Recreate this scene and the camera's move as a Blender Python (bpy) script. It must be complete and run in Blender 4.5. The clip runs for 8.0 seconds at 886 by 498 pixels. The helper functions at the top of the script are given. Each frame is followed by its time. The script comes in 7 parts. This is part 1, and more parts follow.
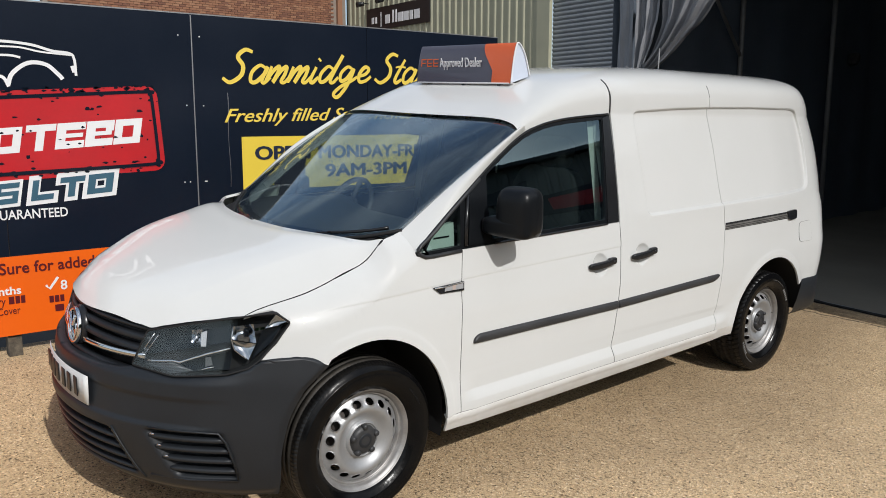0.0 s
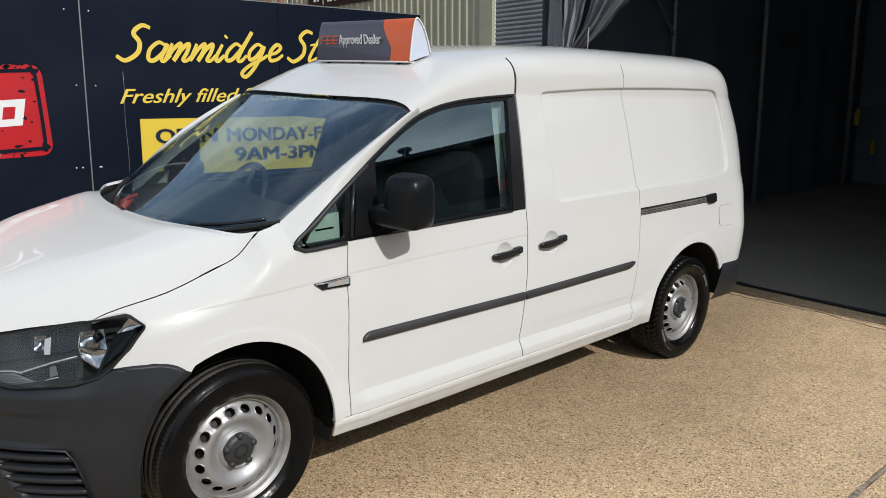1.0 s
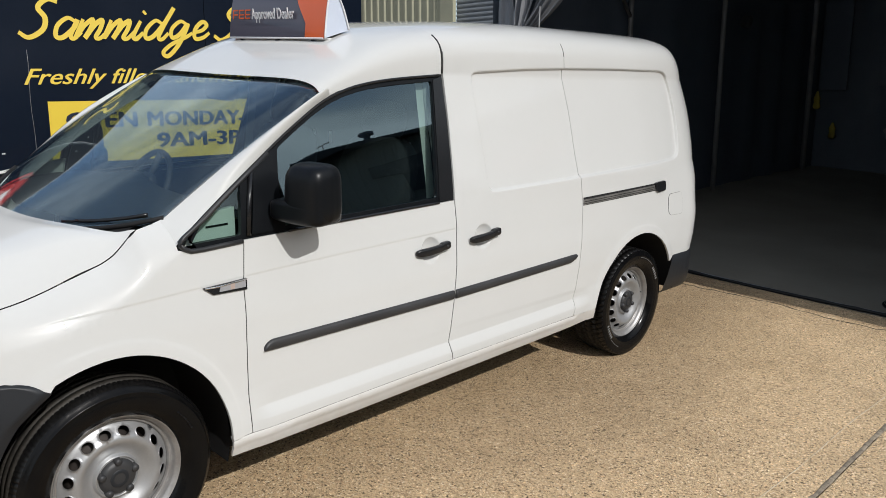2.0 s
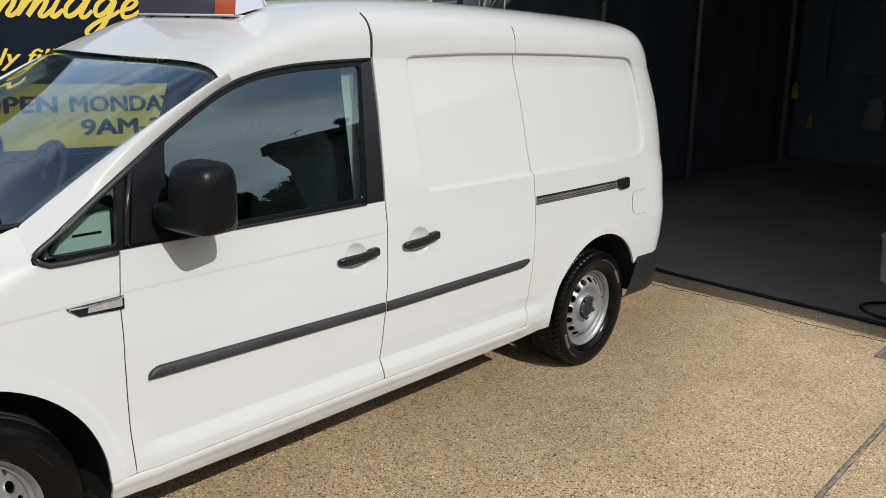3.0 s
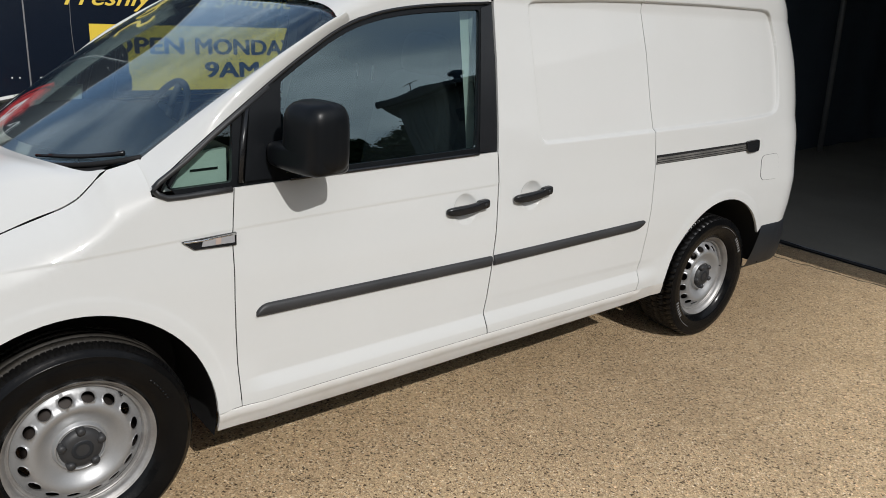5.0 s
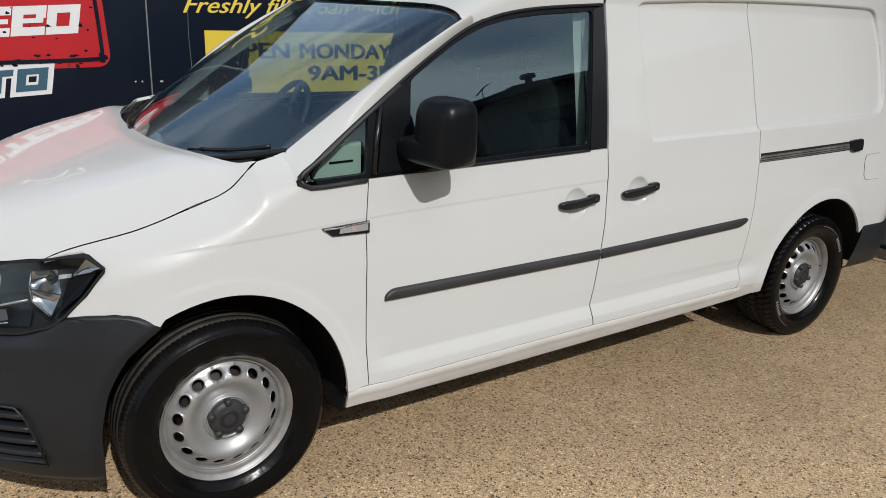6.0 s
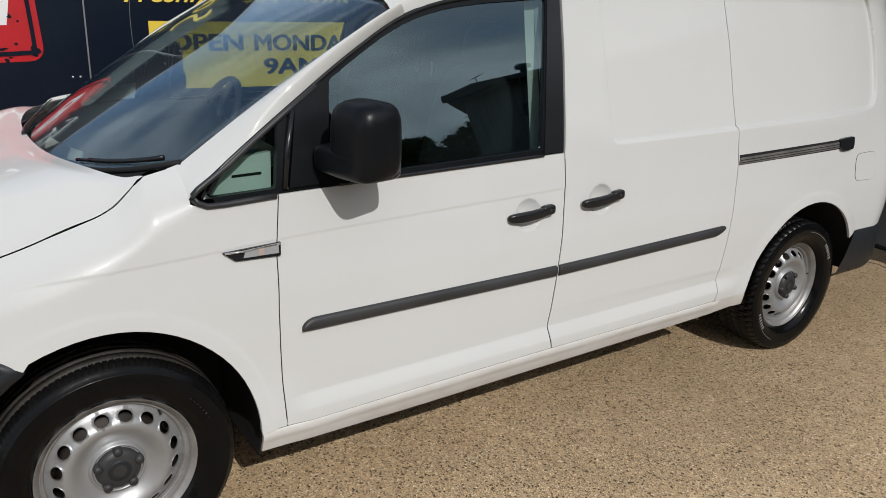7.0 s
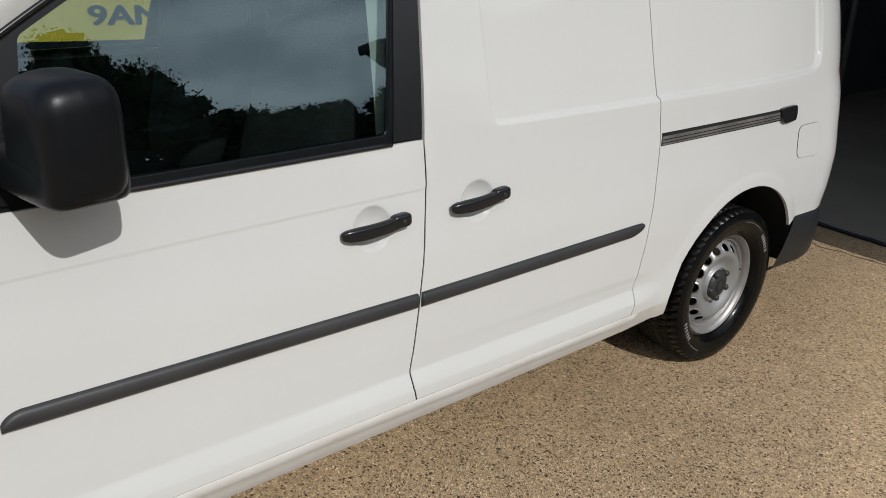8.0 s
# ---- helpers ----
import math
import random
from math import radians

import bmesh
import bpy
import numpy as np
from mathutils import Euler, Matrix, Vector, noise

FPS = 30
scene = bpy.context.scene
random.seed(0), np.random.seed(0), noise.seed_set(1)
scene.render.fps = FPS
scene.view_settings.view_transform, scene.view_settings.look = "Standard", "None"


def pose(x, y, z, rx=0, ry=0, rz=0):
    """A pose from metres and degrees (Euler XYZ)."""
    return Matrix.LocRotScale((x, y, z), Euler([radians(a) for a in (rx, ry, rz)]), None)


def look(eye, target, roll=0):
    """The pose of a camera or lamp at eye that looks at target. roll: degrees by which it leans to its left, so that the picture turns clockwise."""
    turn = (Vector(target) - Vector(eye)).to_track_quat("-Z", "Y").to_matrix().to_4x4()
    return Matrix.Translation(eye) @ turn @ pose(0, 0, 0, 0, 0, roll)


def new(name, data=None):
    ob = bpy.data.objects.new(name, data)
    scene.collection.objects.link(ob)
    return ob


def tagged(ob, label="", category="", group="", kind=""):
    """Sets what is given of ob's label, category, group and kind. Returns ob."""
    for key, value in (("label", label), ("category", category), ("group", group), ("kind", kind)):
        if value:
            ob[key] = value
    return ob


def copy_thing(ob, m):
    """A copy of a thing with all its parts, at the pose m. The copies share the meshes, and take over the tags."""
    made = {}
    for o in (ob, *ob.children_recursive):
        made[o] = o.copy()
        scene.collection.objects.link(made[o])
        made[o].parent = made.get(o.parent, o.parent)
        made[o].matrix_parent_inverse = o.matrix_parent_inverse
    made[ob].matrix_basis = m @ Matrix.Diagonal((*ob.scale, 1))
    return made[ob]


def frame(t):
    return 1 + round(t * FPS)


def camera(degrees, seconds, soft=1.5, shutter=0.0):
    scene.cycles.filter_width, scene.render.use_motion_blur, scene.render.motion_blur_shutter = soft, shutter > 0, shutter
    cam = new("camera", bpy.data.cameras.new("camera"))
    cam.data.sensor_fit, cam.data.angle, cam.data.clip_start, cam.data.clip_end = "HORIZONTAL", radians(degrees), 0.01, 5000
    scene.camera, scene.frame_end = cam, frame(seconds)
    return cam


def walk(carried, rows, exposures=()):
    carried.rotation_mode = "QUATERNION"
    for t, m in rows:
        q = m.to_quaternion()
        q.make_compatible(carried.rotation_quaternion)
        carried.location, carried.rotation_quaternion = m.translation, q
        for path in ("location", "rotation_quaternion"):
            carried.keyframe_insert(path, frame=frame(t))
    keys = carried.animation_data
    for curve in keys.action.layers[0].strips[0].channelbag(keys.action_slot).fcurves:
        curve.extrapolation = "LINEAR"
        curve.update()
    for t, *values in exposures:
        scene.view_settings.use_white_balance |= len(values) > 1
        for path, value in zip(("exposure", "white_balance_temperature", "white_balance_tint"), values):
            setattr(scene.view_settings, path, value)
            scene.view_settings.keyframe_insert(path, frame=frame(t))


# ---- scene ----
from mathutils.geometry import delaunay_2d_cdt

cam = camera(59.2, 8.0, 0.9)
PATH = [
    (0, (-1.613, -3.157, 1.635), (-0.347, -1.656, 1.253), 2.0),
    (0.5, (-1.491, -3.142, 1.63), (-0.176, -1.691, 1.225), 2.0),
    (1, (-1.268, -3.155, 1.64), (0.081, -1.741, 1.215), 2.1),
    (1.5, (-1.094, -3.141, 1.63), (0.281, -1.758, 1.186), 2.1),
    (3, (-0.496, -2.946, 1.626), (0.932, -1.636, 1.133), 2.9),
    (3.5, (-0.327, -2.95, 1.618), (1.082, -1.627, 1.104), 3.2),
    (4, (-0.267, -2.926, 1.6), (1.092, -1.566, 1.048), 3.7),
    (4.5, (-0.322, -2.902, 1.59), (0.968, -1.491, 1.002), 3.9),
    (5, (-0.458, -2.891, 1.586), (0.756, -1.424, 0.975), 4.0),
    (5.2, (-0.524, -2.898, 1.581), (0.659, -1.406, 0.968), 3.8),
    (6.3, (-0.688, -2.893, 1.563), (0.376, -1.314, 0.951), 3.0),
    (6.5, (-0.61, -2.859, 1.56), (0.451, -1.282, 0.939), 3.0),
    (7, (-0.32, -2.742, 1.577), (0.756, -1.182, 0.94), 2.9),
    (7.5, (-0.008, -2.518, 1.529), (1.117, -1.011, 0.851), 3.1),
    (8, (0.342, -2.27, 1.516), (1.542, -0.851, 0.779), 3.7),
]
# the forecourt falls away from the board fence by three degrees
TILT = Matrix.Rotation(radians(2.95), 4, 'X')
walk(cam, [(t, TILT @ look(eye, target, roll)) for t, eye, target, roll in PATH],
     [(0, -0.10), (1.5, -0.11), (3.5, -0.17), (4.5, -0.25), (6.5, -0.34), (8.0, -0.33)])

# ---- world, sun, exposure ----
SUN_FROM = (TILT.to_3x3() @ Vector((-0.18, -1.15, 0.95))).normalized()
world = bpy.data.worlds.new("sky")
scene.world = world
world.use_nodes = True
wt = world.node_tree
sky = wt.nodes.new("ShaderNodeTexSky")
sky.sky_type = 'NISHITA'
sky.sun_disc = False
sky.sun_elevation = math.asin(SUN_FROM.z)
sky.sun_rotation = math.atan2(SUN_FROM.x, SUN_FROM.y)
sky.dust_density = 2.0
bg = wt.nodes["Background"]
bg.inputs["Strength"].default_value = 0.15
coord = wt.nodes.new("ShaderNodeTexCoord")
squash = wt.nodes.new("ShaderNodeMapping")
squash.inputs["Scale"].default_value = (1.6, 1.6, 5.0)
cloud = wt.nodes.new("ShaderNodeTexNoise")
cloud.inputs["Scale"].default_value = 1.6
cloud.inputs["Detail"].default_value = 7
cramp = wt.nodes.new("ShaderNodeValToRGB")
cramp.color_ramp.elements[0].position, cramp.color_ramp.elements[1].position = 0.40, 0.64
cramp.color_ramp.elements[0].color, cramp.color_ramp.elements[1].color = (2.1, 2.5, 2.8, 1), (7.9, 8.2, 8.4, 1)
cover = wt.nodes.new("ShaderNodeValToRGB")
cover.color_ramp.elements[0].position, cover.color_ramp.elements[1].position = 0.36, 0.56
cover.color_ramp.elements[0].color, cover.color_ramp.elements[1].color = (0.25, 0.25, 0.25, 1), (0.95, 0.95, 0.95, 1)
cmix = wt.nodes.new("ShaderNodeMix")
cmix.data_type = 'RGBA'
wt.links.new(cloud.outputs["Fac"], cover.inputs["Fac"])
# the cloud thins out overhead
height = wt.nodes.new("ShaderNodeSeparateXYZ")
thin = wt.nodes.new("ShaderNodeMapRange")
thin.interpolation_type = 'SMOOTHSTEP'
thin.inputs["From Min"].default_value, thin.inputs["From Max"].default_value = 0.50, 0.80
thin.inputs["To Min"].default_value, thin.inputs["To Max"].default_value = 1.0, 0.45
veil = wt.nodes.new("ShaderNodeMath")
veil.operation = 'MULTIPLY'
wt.links.new(coord.outputs["Generated"], height.inputs[0])
wt.links.new(height.outputs["Z"], thin.inputs["Value"])
wt.links.new(cover.outputs[0], veil.inputs[0])
wt.links.new(thin.outputs[0], veil.inputs[1])
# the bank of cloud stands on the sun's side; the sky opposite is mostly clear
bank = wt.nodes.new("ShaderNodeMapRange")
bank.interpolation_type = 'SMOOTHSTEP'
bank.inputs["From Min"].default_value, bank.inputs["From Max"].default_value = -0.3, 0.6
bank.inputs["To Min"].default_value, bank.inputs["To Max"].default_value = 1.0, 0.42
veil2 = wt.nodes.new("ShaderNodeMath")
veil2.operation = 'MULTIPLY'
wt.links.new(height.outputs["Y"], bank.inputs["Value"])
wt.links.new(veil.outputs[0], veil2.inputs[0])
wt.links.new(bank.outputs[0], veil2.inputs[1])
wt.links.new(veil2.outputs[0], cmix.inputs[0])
wt.links.new(coord.outputs["Generated"], squash.inputs["Vector"])
wt.links.new(squash.outputs[0], cloud.inputs["Vector"])
wt.links.new(cloud.outputs["Fac"], cramp.inputs["Fac"])
wt.links.new(sky.outputs[0], cmix.inputs[6])
wt.links.new(cramp.outputs[0], cmix.inputs[7])
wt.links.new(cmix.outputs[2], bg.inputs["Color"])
sun_data = bpy.data.lights.new("sun", 'SUN')
sun_data.energy, sun_data.angle, sun_data.color = 3.05, radians(0.6), (1.0, 0.985, 0.965)
sun = new("sun", sun_data)
sun.matrix_world = look((0, 0, 30), Vector((0, 0, 30)) - SUN_FROM)


# ---- materials ----
def shader(name, color=(0.5, 0.5, 0.5), rough=0.5, metal=0.0, coat=0.0, spec=0.5):
    m = bpy.data.materials.new(name)
    m.use_nodes = True
    b = m.node_tree.nodes["Principled BSDF"]
    b.inputs["Base Color"].default_value = (*color, 1)
    b.inputs["Roughness"].default_value = rough
    b.inputs["Metallic"].default_value = metal
    b.inputs["Coat Weight"].default_value = coat
    b.inputs["Coat Roughness"].default_value = 0.03
    b.inputs["Specular IOR Level"].default_value = spec
    return m


def tex(m, kind, scale, detail=4.0, space="Object", stretch=(1, 1, 1)):
    nt = m.node_tree
    c = nt.nodes.new("ShaderNodeTexCoord")
    mp = nt.nodes.new("ShaderNodeMapping")
    mp.inputs["Scale"].default_value = stretch
    t = nt.nodes.new(kind)
    t.inputs["Scale"].default_value = scale
    if kind == "ShaderNodeTexNoise":
        t.inputs["Detail"].default_value = detail
    nt.links.new(c.outputs[space], mp.inputs["Vector"])
    nt.links.new(mp.outputs[0], t.inputs["Vector"])
    return t


def ramp(m, source, stops):
    r = m.node_tree.nodes.new("ShaderNodeValToRGB")
    e = r.color_ramp.elements
    while len(e) < len(stops):
        e.new(0.5)
    for k, (p, c) in zip(e, stops):
        k.position, k.color = p, (*c, 1)
    m.node_tree.links.new(source, r.inputs["Fac"])
    return r.outputs["Color"]


def mixed(m, fac, a, b, mode='MIX'):
    n = m.node_tree.nodes.new("ShaderNodeMix")
    n.data_type, n.blend_type = 'RGBA', mode
    for i, v in ((0, fac), (6, a), (7, b)):
        if isinstance(v, (int, float)):
            n.inputs[i].default_value = v
        elif isinstance(v, tuple):
            n.inputs[i].default_value = (*v, 1)
        else:
            m.node_tree.links.new(v, n.inputs[i])
    return n.outputs[2]


def colour(m, out):
    m.node_tree.links.new(out, m.node_tree.nodes["Principled BSDF"].inputs["Base Color"])


def roughness(m, source, lo, hi):
    r = m.node_tree.nodes.new("ShaderNodeMapRange")
    r.inputs["To Min"].default_value, r.inputs["To Max"].default_value = lo, hi
    m.node_tree.links.new(source, r.inputs["Value"])
    m.node_tree.links.new(r.outputs[0], m.node_tree.nodes["Principled BSDF"].inputs["Roughness"])


def bump(m, source, strength, distance=0.005, below=None):
    b = m.node_tree.nodes.new("ShaderNodeBump")
    b.inputs["Strength"].default_value, b.inputs["Distance"].default_value = strength, distance
    m.node_tree.links.new(source, b.inputs["Height"])
    if below is not None:
        m.node_tree.links.new(below, b.inputs["Normal"])
    m.node_tree.links.new(b.outputs[0], m.node_tree.nodes["Principled BSDF"].inputs["Normal"])
    return b.outputs[0]


def mottled(name, a, b, scale, rough=0.6, bumps=0.0, fine=60.0, metal=0.0, coat=0.0, spec=0.5):
    """Two tones in soft patches, with a fine grain on top."""
    m = shader(name, a, rough, metal, coat, spec)
    n = tex(m, "ShaderNodeTexNoise", scale, 6)
    f = tex(m, "ShaderNodeTexNoise", fine, 3)
    base = ramp(m, n.outputs["Fac"], [(0.35, a), (0.68, b)])
    colour(m, mixed(m, 0.25, base, ramp(m, f.outputs["Fac"], [(0.3, a), (0.7, b)])))
    roughness(m, n.outputs["Fac"], max(0.02, rough - 0.08), min(1, rough + 0.08))
    if bumps:
        bump(m, f.outputs["Fac"], bumps, 0.004)
    return m


white_paint = mottled("white_paint", (0.652, 0.655, 0.641), (0.637, 0.639, 0.623), 2.5, 0.32, coat=1.0)
white_paint.node_tree.nodes["Principled BSDF"].inputs["Diffuse Roughness"].default_value = 0.6
white_paint.node_tree.nodes["Principled BSDF"].inputs["Specular IOR Level"].default_value = 0.12
white_paint.node_tree.nodes["Principled BSDF"].inputs["Coat IOR"].default_value = 1.4
sill_paint = mottled("sill_paint", (0.70, 0.695, 0.675), (0.63, 0.60, 0.555), 6, 0.36, coat=0.6, fine=30)
mirror_plastic = mottled("mirror_plastic", (0.0045, 0.0054, 0.0068), (0.007, 0.0082, 0.0098), 5, 0.34, 0.05, 380, spec=0.24)
black_plastic = mottled("black_plastic", (0.0125, 0.0145, 0.0175), (0.018, 0.0205, 0.0245), 5, 0.44, 0.12, 380, spec=0.42)
trim_plastic = mottled("trim_plastic", (0.022, 0.023, 0.025), (0.038, 0.038, 0.039), 8, 0.48, 0.1, 420)
strip_plastic = mottled("strip_plastic", (0.021, 0.0215, 0.023), (0.056, 0.056, 0.058), 2.2, 0.5, 0.1, 420)
gloss_black = mottled("gloss_black", (0.010, 0.011, 0.012), (0.016, 0.016, 0.018), 4, 0.25)
shade_black = mottled("shade_black", (0.006, 0.006, 0.007), (0.012, 0.012, 0.012), 6, 0.8)
matt_black = mottled("matt_black", (0.008, 0.008, 0.009), (0.014, 0.014, 0.014), 20, 0.7)
tyre_wall = mottled("tyre_wall", (0.003, 0.003, 0.0034), (0.0055, 0.0055, 0.0055), 14, 0.22, 0.22, 55, spec=0.22)
tyre_shoulder = mottled("tyre_shoulder", (0.004, 0.004, 0.0044), (0.010, 0.0095, 0.009), 12, 0.30, 0.2, 120, spec=0.45)
tyre_tread = mottled("tyre_tread", (0.010, 0.0096, 0.009), (0.050, 0.044, 0.036), 10, 0.55, 0.25, 160, spec=0.4)
steel_rim = mottled("steel_rim", (0.46, 0.465, 0.47), (0.38, 0.385, 0.39), 10, 0.42, 0.03, 200, metal=0.62)
steel_worn = mottled("steel_worn", (0.30, 0.285, 0.27), (0.44, 0.435, 0.43), 16, 0.46, 0.05, 160, metal=0.6)
lamp_grey = shader("lamp_grey", (0.007, 0.009, 0.012), 0.25, spec=0.22)
rail_grey = mottled("rail_grey", (0.12, 0.118, 0.11), (0.25, 0.24, 0.225), 7, 0.5, 0.05, 80, metal=0.3)
mark_gleam = mottled("mark_gleam", (0.16, 0.16, 0.155), (0.30, 0.295, 0.28), 60, 0.5)
brake_iron = mottled("brake_iron", (0.025, 0.022, 0.02), (0.05, 0.04, 0.035), 20, 0.6, metal=0.6)
chrome = shader("chrome", (0.85, 0.86, 0.87), 0.06, 1.0)
lamp_silver = shader("lamp_silver", (0.50, 0.52, 0.55), 0.16, 1.0)
lamp_panel = shader("lamp_panel", (0.16, 0.165, 0.17), 0.3, 0.7)
dash_plastic = mottled("dash_plastic", (0.018, 0.019, 0.021), (0.03, 0.031, 0.033), 12, 0.6, 0.2, 300)
seat_cloth = mottled("seat_cloth", (0.011, 0.012, 0.014), (0.02, 0.021, 0.023), 40, 0.95, 0.3, 500)
headliner = mottled("headliner", (0.34, 0.36, 0.36), (0.42, 0.43, 0.43), 30, 0.9)
pale_plastic = mottled("pale_plastic", (0.62, 0.66, 0.62), (0.54, 0.58, 0.55), 6, 0.5)
red_lens = shader("red_lens", (0.28, 0.006, 0.008), 0.12, coat=1.0)
clear_lens = shader("clear_lens", (0.55, 0.55, 0.56), 0.16, 0.4, coat=1.0)
amber_lens = shader("amber_lens", (0.46, 0.36, 0.31), 0.2, coat=1.0)
plate_white = shader("plate_white", (0.72, 0.72, 0.70), 0.35, coat=0.5)
ink_black = shader("ink_black", (0.01, 0.01, 0.012), 0.4)


def glass_like(name, tint, ior=1.5, rough=0.0, sheen=(1, 1, 1)):
    """A clear pane: light goes straight through its tint, and its surface mirrors more towards a grazing view."""
    m = bpy.data.materials.new(name)
    m.use_nodes = True
    nt = m.node_tree
    nt.nodes.clear()
    out = nt.nodes.new("ShaderNodeOutputMaterial")
    clear = nt.nodes.new("ShaderNodeBsdfTransparent")
    clear.inputs["Color"].default_value = (*tint, 1)
    gloss = nt.nodes.new("ShaderNodeBsdfGlossy")
    gloss.inputs["Roughness"].default_value = rough
    gloss.inputs["Color"].default_value = (*sheen, 1)
    lw = nt.nodes.new("ShaderNodeLayerWeight")
    lw.inputs["Blend"].default_value = 0.5
    power = nt.nodes.new("ShaderNodeMath")
    power.operation = 'POWER'
    power.inputs[1].default_value = 4.0
    span = nt.nodes.new("ShaderNodeMapRange")
    r0 = ((ior - 1) / (ior + 1)) ** 2
    span.inputs["To Min"].default_value, span.inputs["To Max"].default_value = r0, 1.0
    mx = nt.nodes.new("ShaderNodeMixShader")
    nt.links.new(lw.outputs["Facing"], power.inputs[0])
    nt.links.new(power.outputs[0], span.inputs["Value"])
    nt.links.new(span.outputs[0], mx.inputs[0])
    nt.links.new(clear.outputs[0], mx.inputs[1])
    nt.links.new(gloss.outputs[0], mx.inputs[2])
    nt.links.new(mx.outputs[0], out.inputs["Surface"])
    return m


screen_glass = glass_like("screen_glass", (0.90, 0.95, 0.93), 2.12, sheen=(0.84, 0.94, 1.0))
door_glass = glass_like("door_glass", (0.60, 0.70, 0.67), 2.4, sheen=(0.70, 0.91, 1.0))
corner_glass = glass_like("corner_glass", (0.60, 0.72, 0.68), 1.8, sheen=(0.78, 0.96, 1.0))
lamp_glass = glass_like("lamp_glass", (0.95, 0.97, 0.98), 1.62, 0.05, (0.82, 0.94, 1.0))


def aggregate():
    """Exposed pebbles in tan concrete, with dark grit, pale chips and broad stains."""
    m = shader("aggregate_concrete", (0.3, 0.23, 0.16), 0.75)
    v = tex(m, "ShaderNodeTexVoronoi", 175)
    v2 = tex(m, "ShaderNodeTexVoronoi", 160)
    n = tex(m, "ShaderNodeTexNoise", 0.9, 5)
    n2 = tex(m, "ShaderNodeTexNoise", 55, 6)
    n3 = tex(m, "ShaderNodeTexNoise", 7, 4)
    sep = m.node_tree.nodes.new("ShaderNodeSeparateColor")
    m.node_tree.links.new(v.outputs["Color"], sep.inputs[0])
    sep2 = m.node_tree.nodes.new("ShaderNodeSeparateColor")
    m.node_tree.links.new(v2.outputs["Color"], sep2.inputs[0])
    stones = ramp(m, sep.outputs[0], [(0.0, (0.10, 0.072, 0.045)), (0.14, (0.22, 0.155, 0.095)), (0.28, (0.40, 0.30, 0.19)), (0.55, (0.48, 0.37, 0.24)),
                                      (0.78, (0.60, 0.475, 0.32)), (0.88, (0.46, 0.29, 0.17)), (0.94, (0.70, 0.58, 0.43)), (1.0, (0.86, 0.79, 0.68))])
    paste = ramp(m, n2.outputs["Fac"], [(0.3, (0.30, 0.225, 0.145)), (0.7, (0.48, 0.385, 0.26))])
    base = mixed(m, 0.46, stones, paste)
    pits = ramp(m, sep2.outputs[1], [(0.0, (0.13, 0.12, 0.11)), (0.055, (0.25, 0.22, 0.20)), (0.08, (1, 1, 1)), (0.93, (1, 1, 1)), (0.96, (1.40, 1.37, 1.33))])
    base = mixed(m, 1.0, base, pits, 'MULTIPLY')
    v3 = tex(m, "ShaderNodeTexVoronoi", 62)
    sep3 = m.node_tree.nodes.new("ShaderNodeSeparateColor")
    m.node_tree.links.new(v3.outputs["Color"], sep3.inputs[0])
    large = ramp(m, sep3.outputs[0], [(0.0, (0.30, 0.27, 0.24)), (0.030, (0.42, 0.38, 0.34)), (0.045, (1, 1, 1)), (0.955, (1, 1, 1)), (0.97, (1.32, 1.30, 1.28))])
    core = ramp(m, v3.outputs["Distance"], [(0.30, (0, 0, 0)), (0.48, (1, 1, 1))])
    base = mixed(m, 1.0, base, mixed(m, core, large, (1.05, 1.05, 1.05)), 'MULTIPLY')
    stain = ramp(m, n.outputs["Fac"], [(0.3, (0.78, 0.74, 0.65)), (0.55, (0.96, 0.92, 0.83)), (0.75, (1.05, 1.01, 0.91))])
    base = mixed(m, 1.0, base, stain, 'MULTIPLY')
    # tone painted by place: darker close beside the van, paler away from it
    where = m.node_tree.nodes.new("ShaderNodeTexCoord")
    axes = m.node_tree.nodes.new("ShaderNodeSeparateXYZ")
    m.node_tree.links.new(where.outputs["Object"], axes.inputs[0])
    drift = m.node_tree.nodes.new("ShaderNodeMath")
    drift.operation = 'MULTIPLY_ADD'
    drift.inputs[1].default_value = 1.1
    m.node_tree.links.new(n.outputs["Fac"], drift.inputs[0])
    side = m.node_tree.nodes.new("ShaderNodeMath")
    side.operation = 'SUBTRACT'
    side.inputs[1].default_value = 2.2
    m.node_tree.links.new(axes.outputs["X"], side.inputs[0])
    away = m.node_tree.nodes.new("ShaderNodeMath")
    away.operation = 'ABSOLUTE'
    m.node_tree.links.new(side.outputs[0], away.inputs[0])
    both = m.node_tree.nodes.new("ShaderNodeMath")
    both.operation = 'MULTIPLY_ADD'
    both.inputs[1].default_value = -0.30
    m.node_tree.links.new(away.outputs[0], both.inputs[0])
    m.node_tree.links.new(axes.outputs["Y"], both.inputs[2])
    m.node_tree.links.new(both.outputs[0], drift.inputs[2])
    outward = m.node_tree.nodes.new("ShaderNodeMapRange")
    outward.interpolation_type = 'SMOOTHSTEP'
    outward.inputs["From Min"].default_value, outward.inputs["From Max"].default_value = -0.55, -1.55
    m.node_tree.links.new(drift.outputs[0], outward.inputs["Value"])
    base = mixed(m, 1.0, base, ramp(m, outward.outputs[0], [(0.0, (0.86, 0.845, 0.83)), (1.0, (1.42, 1.42, 1.43))]), 'MULTIPLY')
    # and paler still towards the front, as x falls
    frontward = m.node_tree.nodes.new("ShaderNodeMapRange")
    frontward.interpolation_type = 'SMOOTHSTEP'
    frontward.inputs["From Min"].default_value, frontward.inputs["From Max"].default_value = 0.2, -0.9
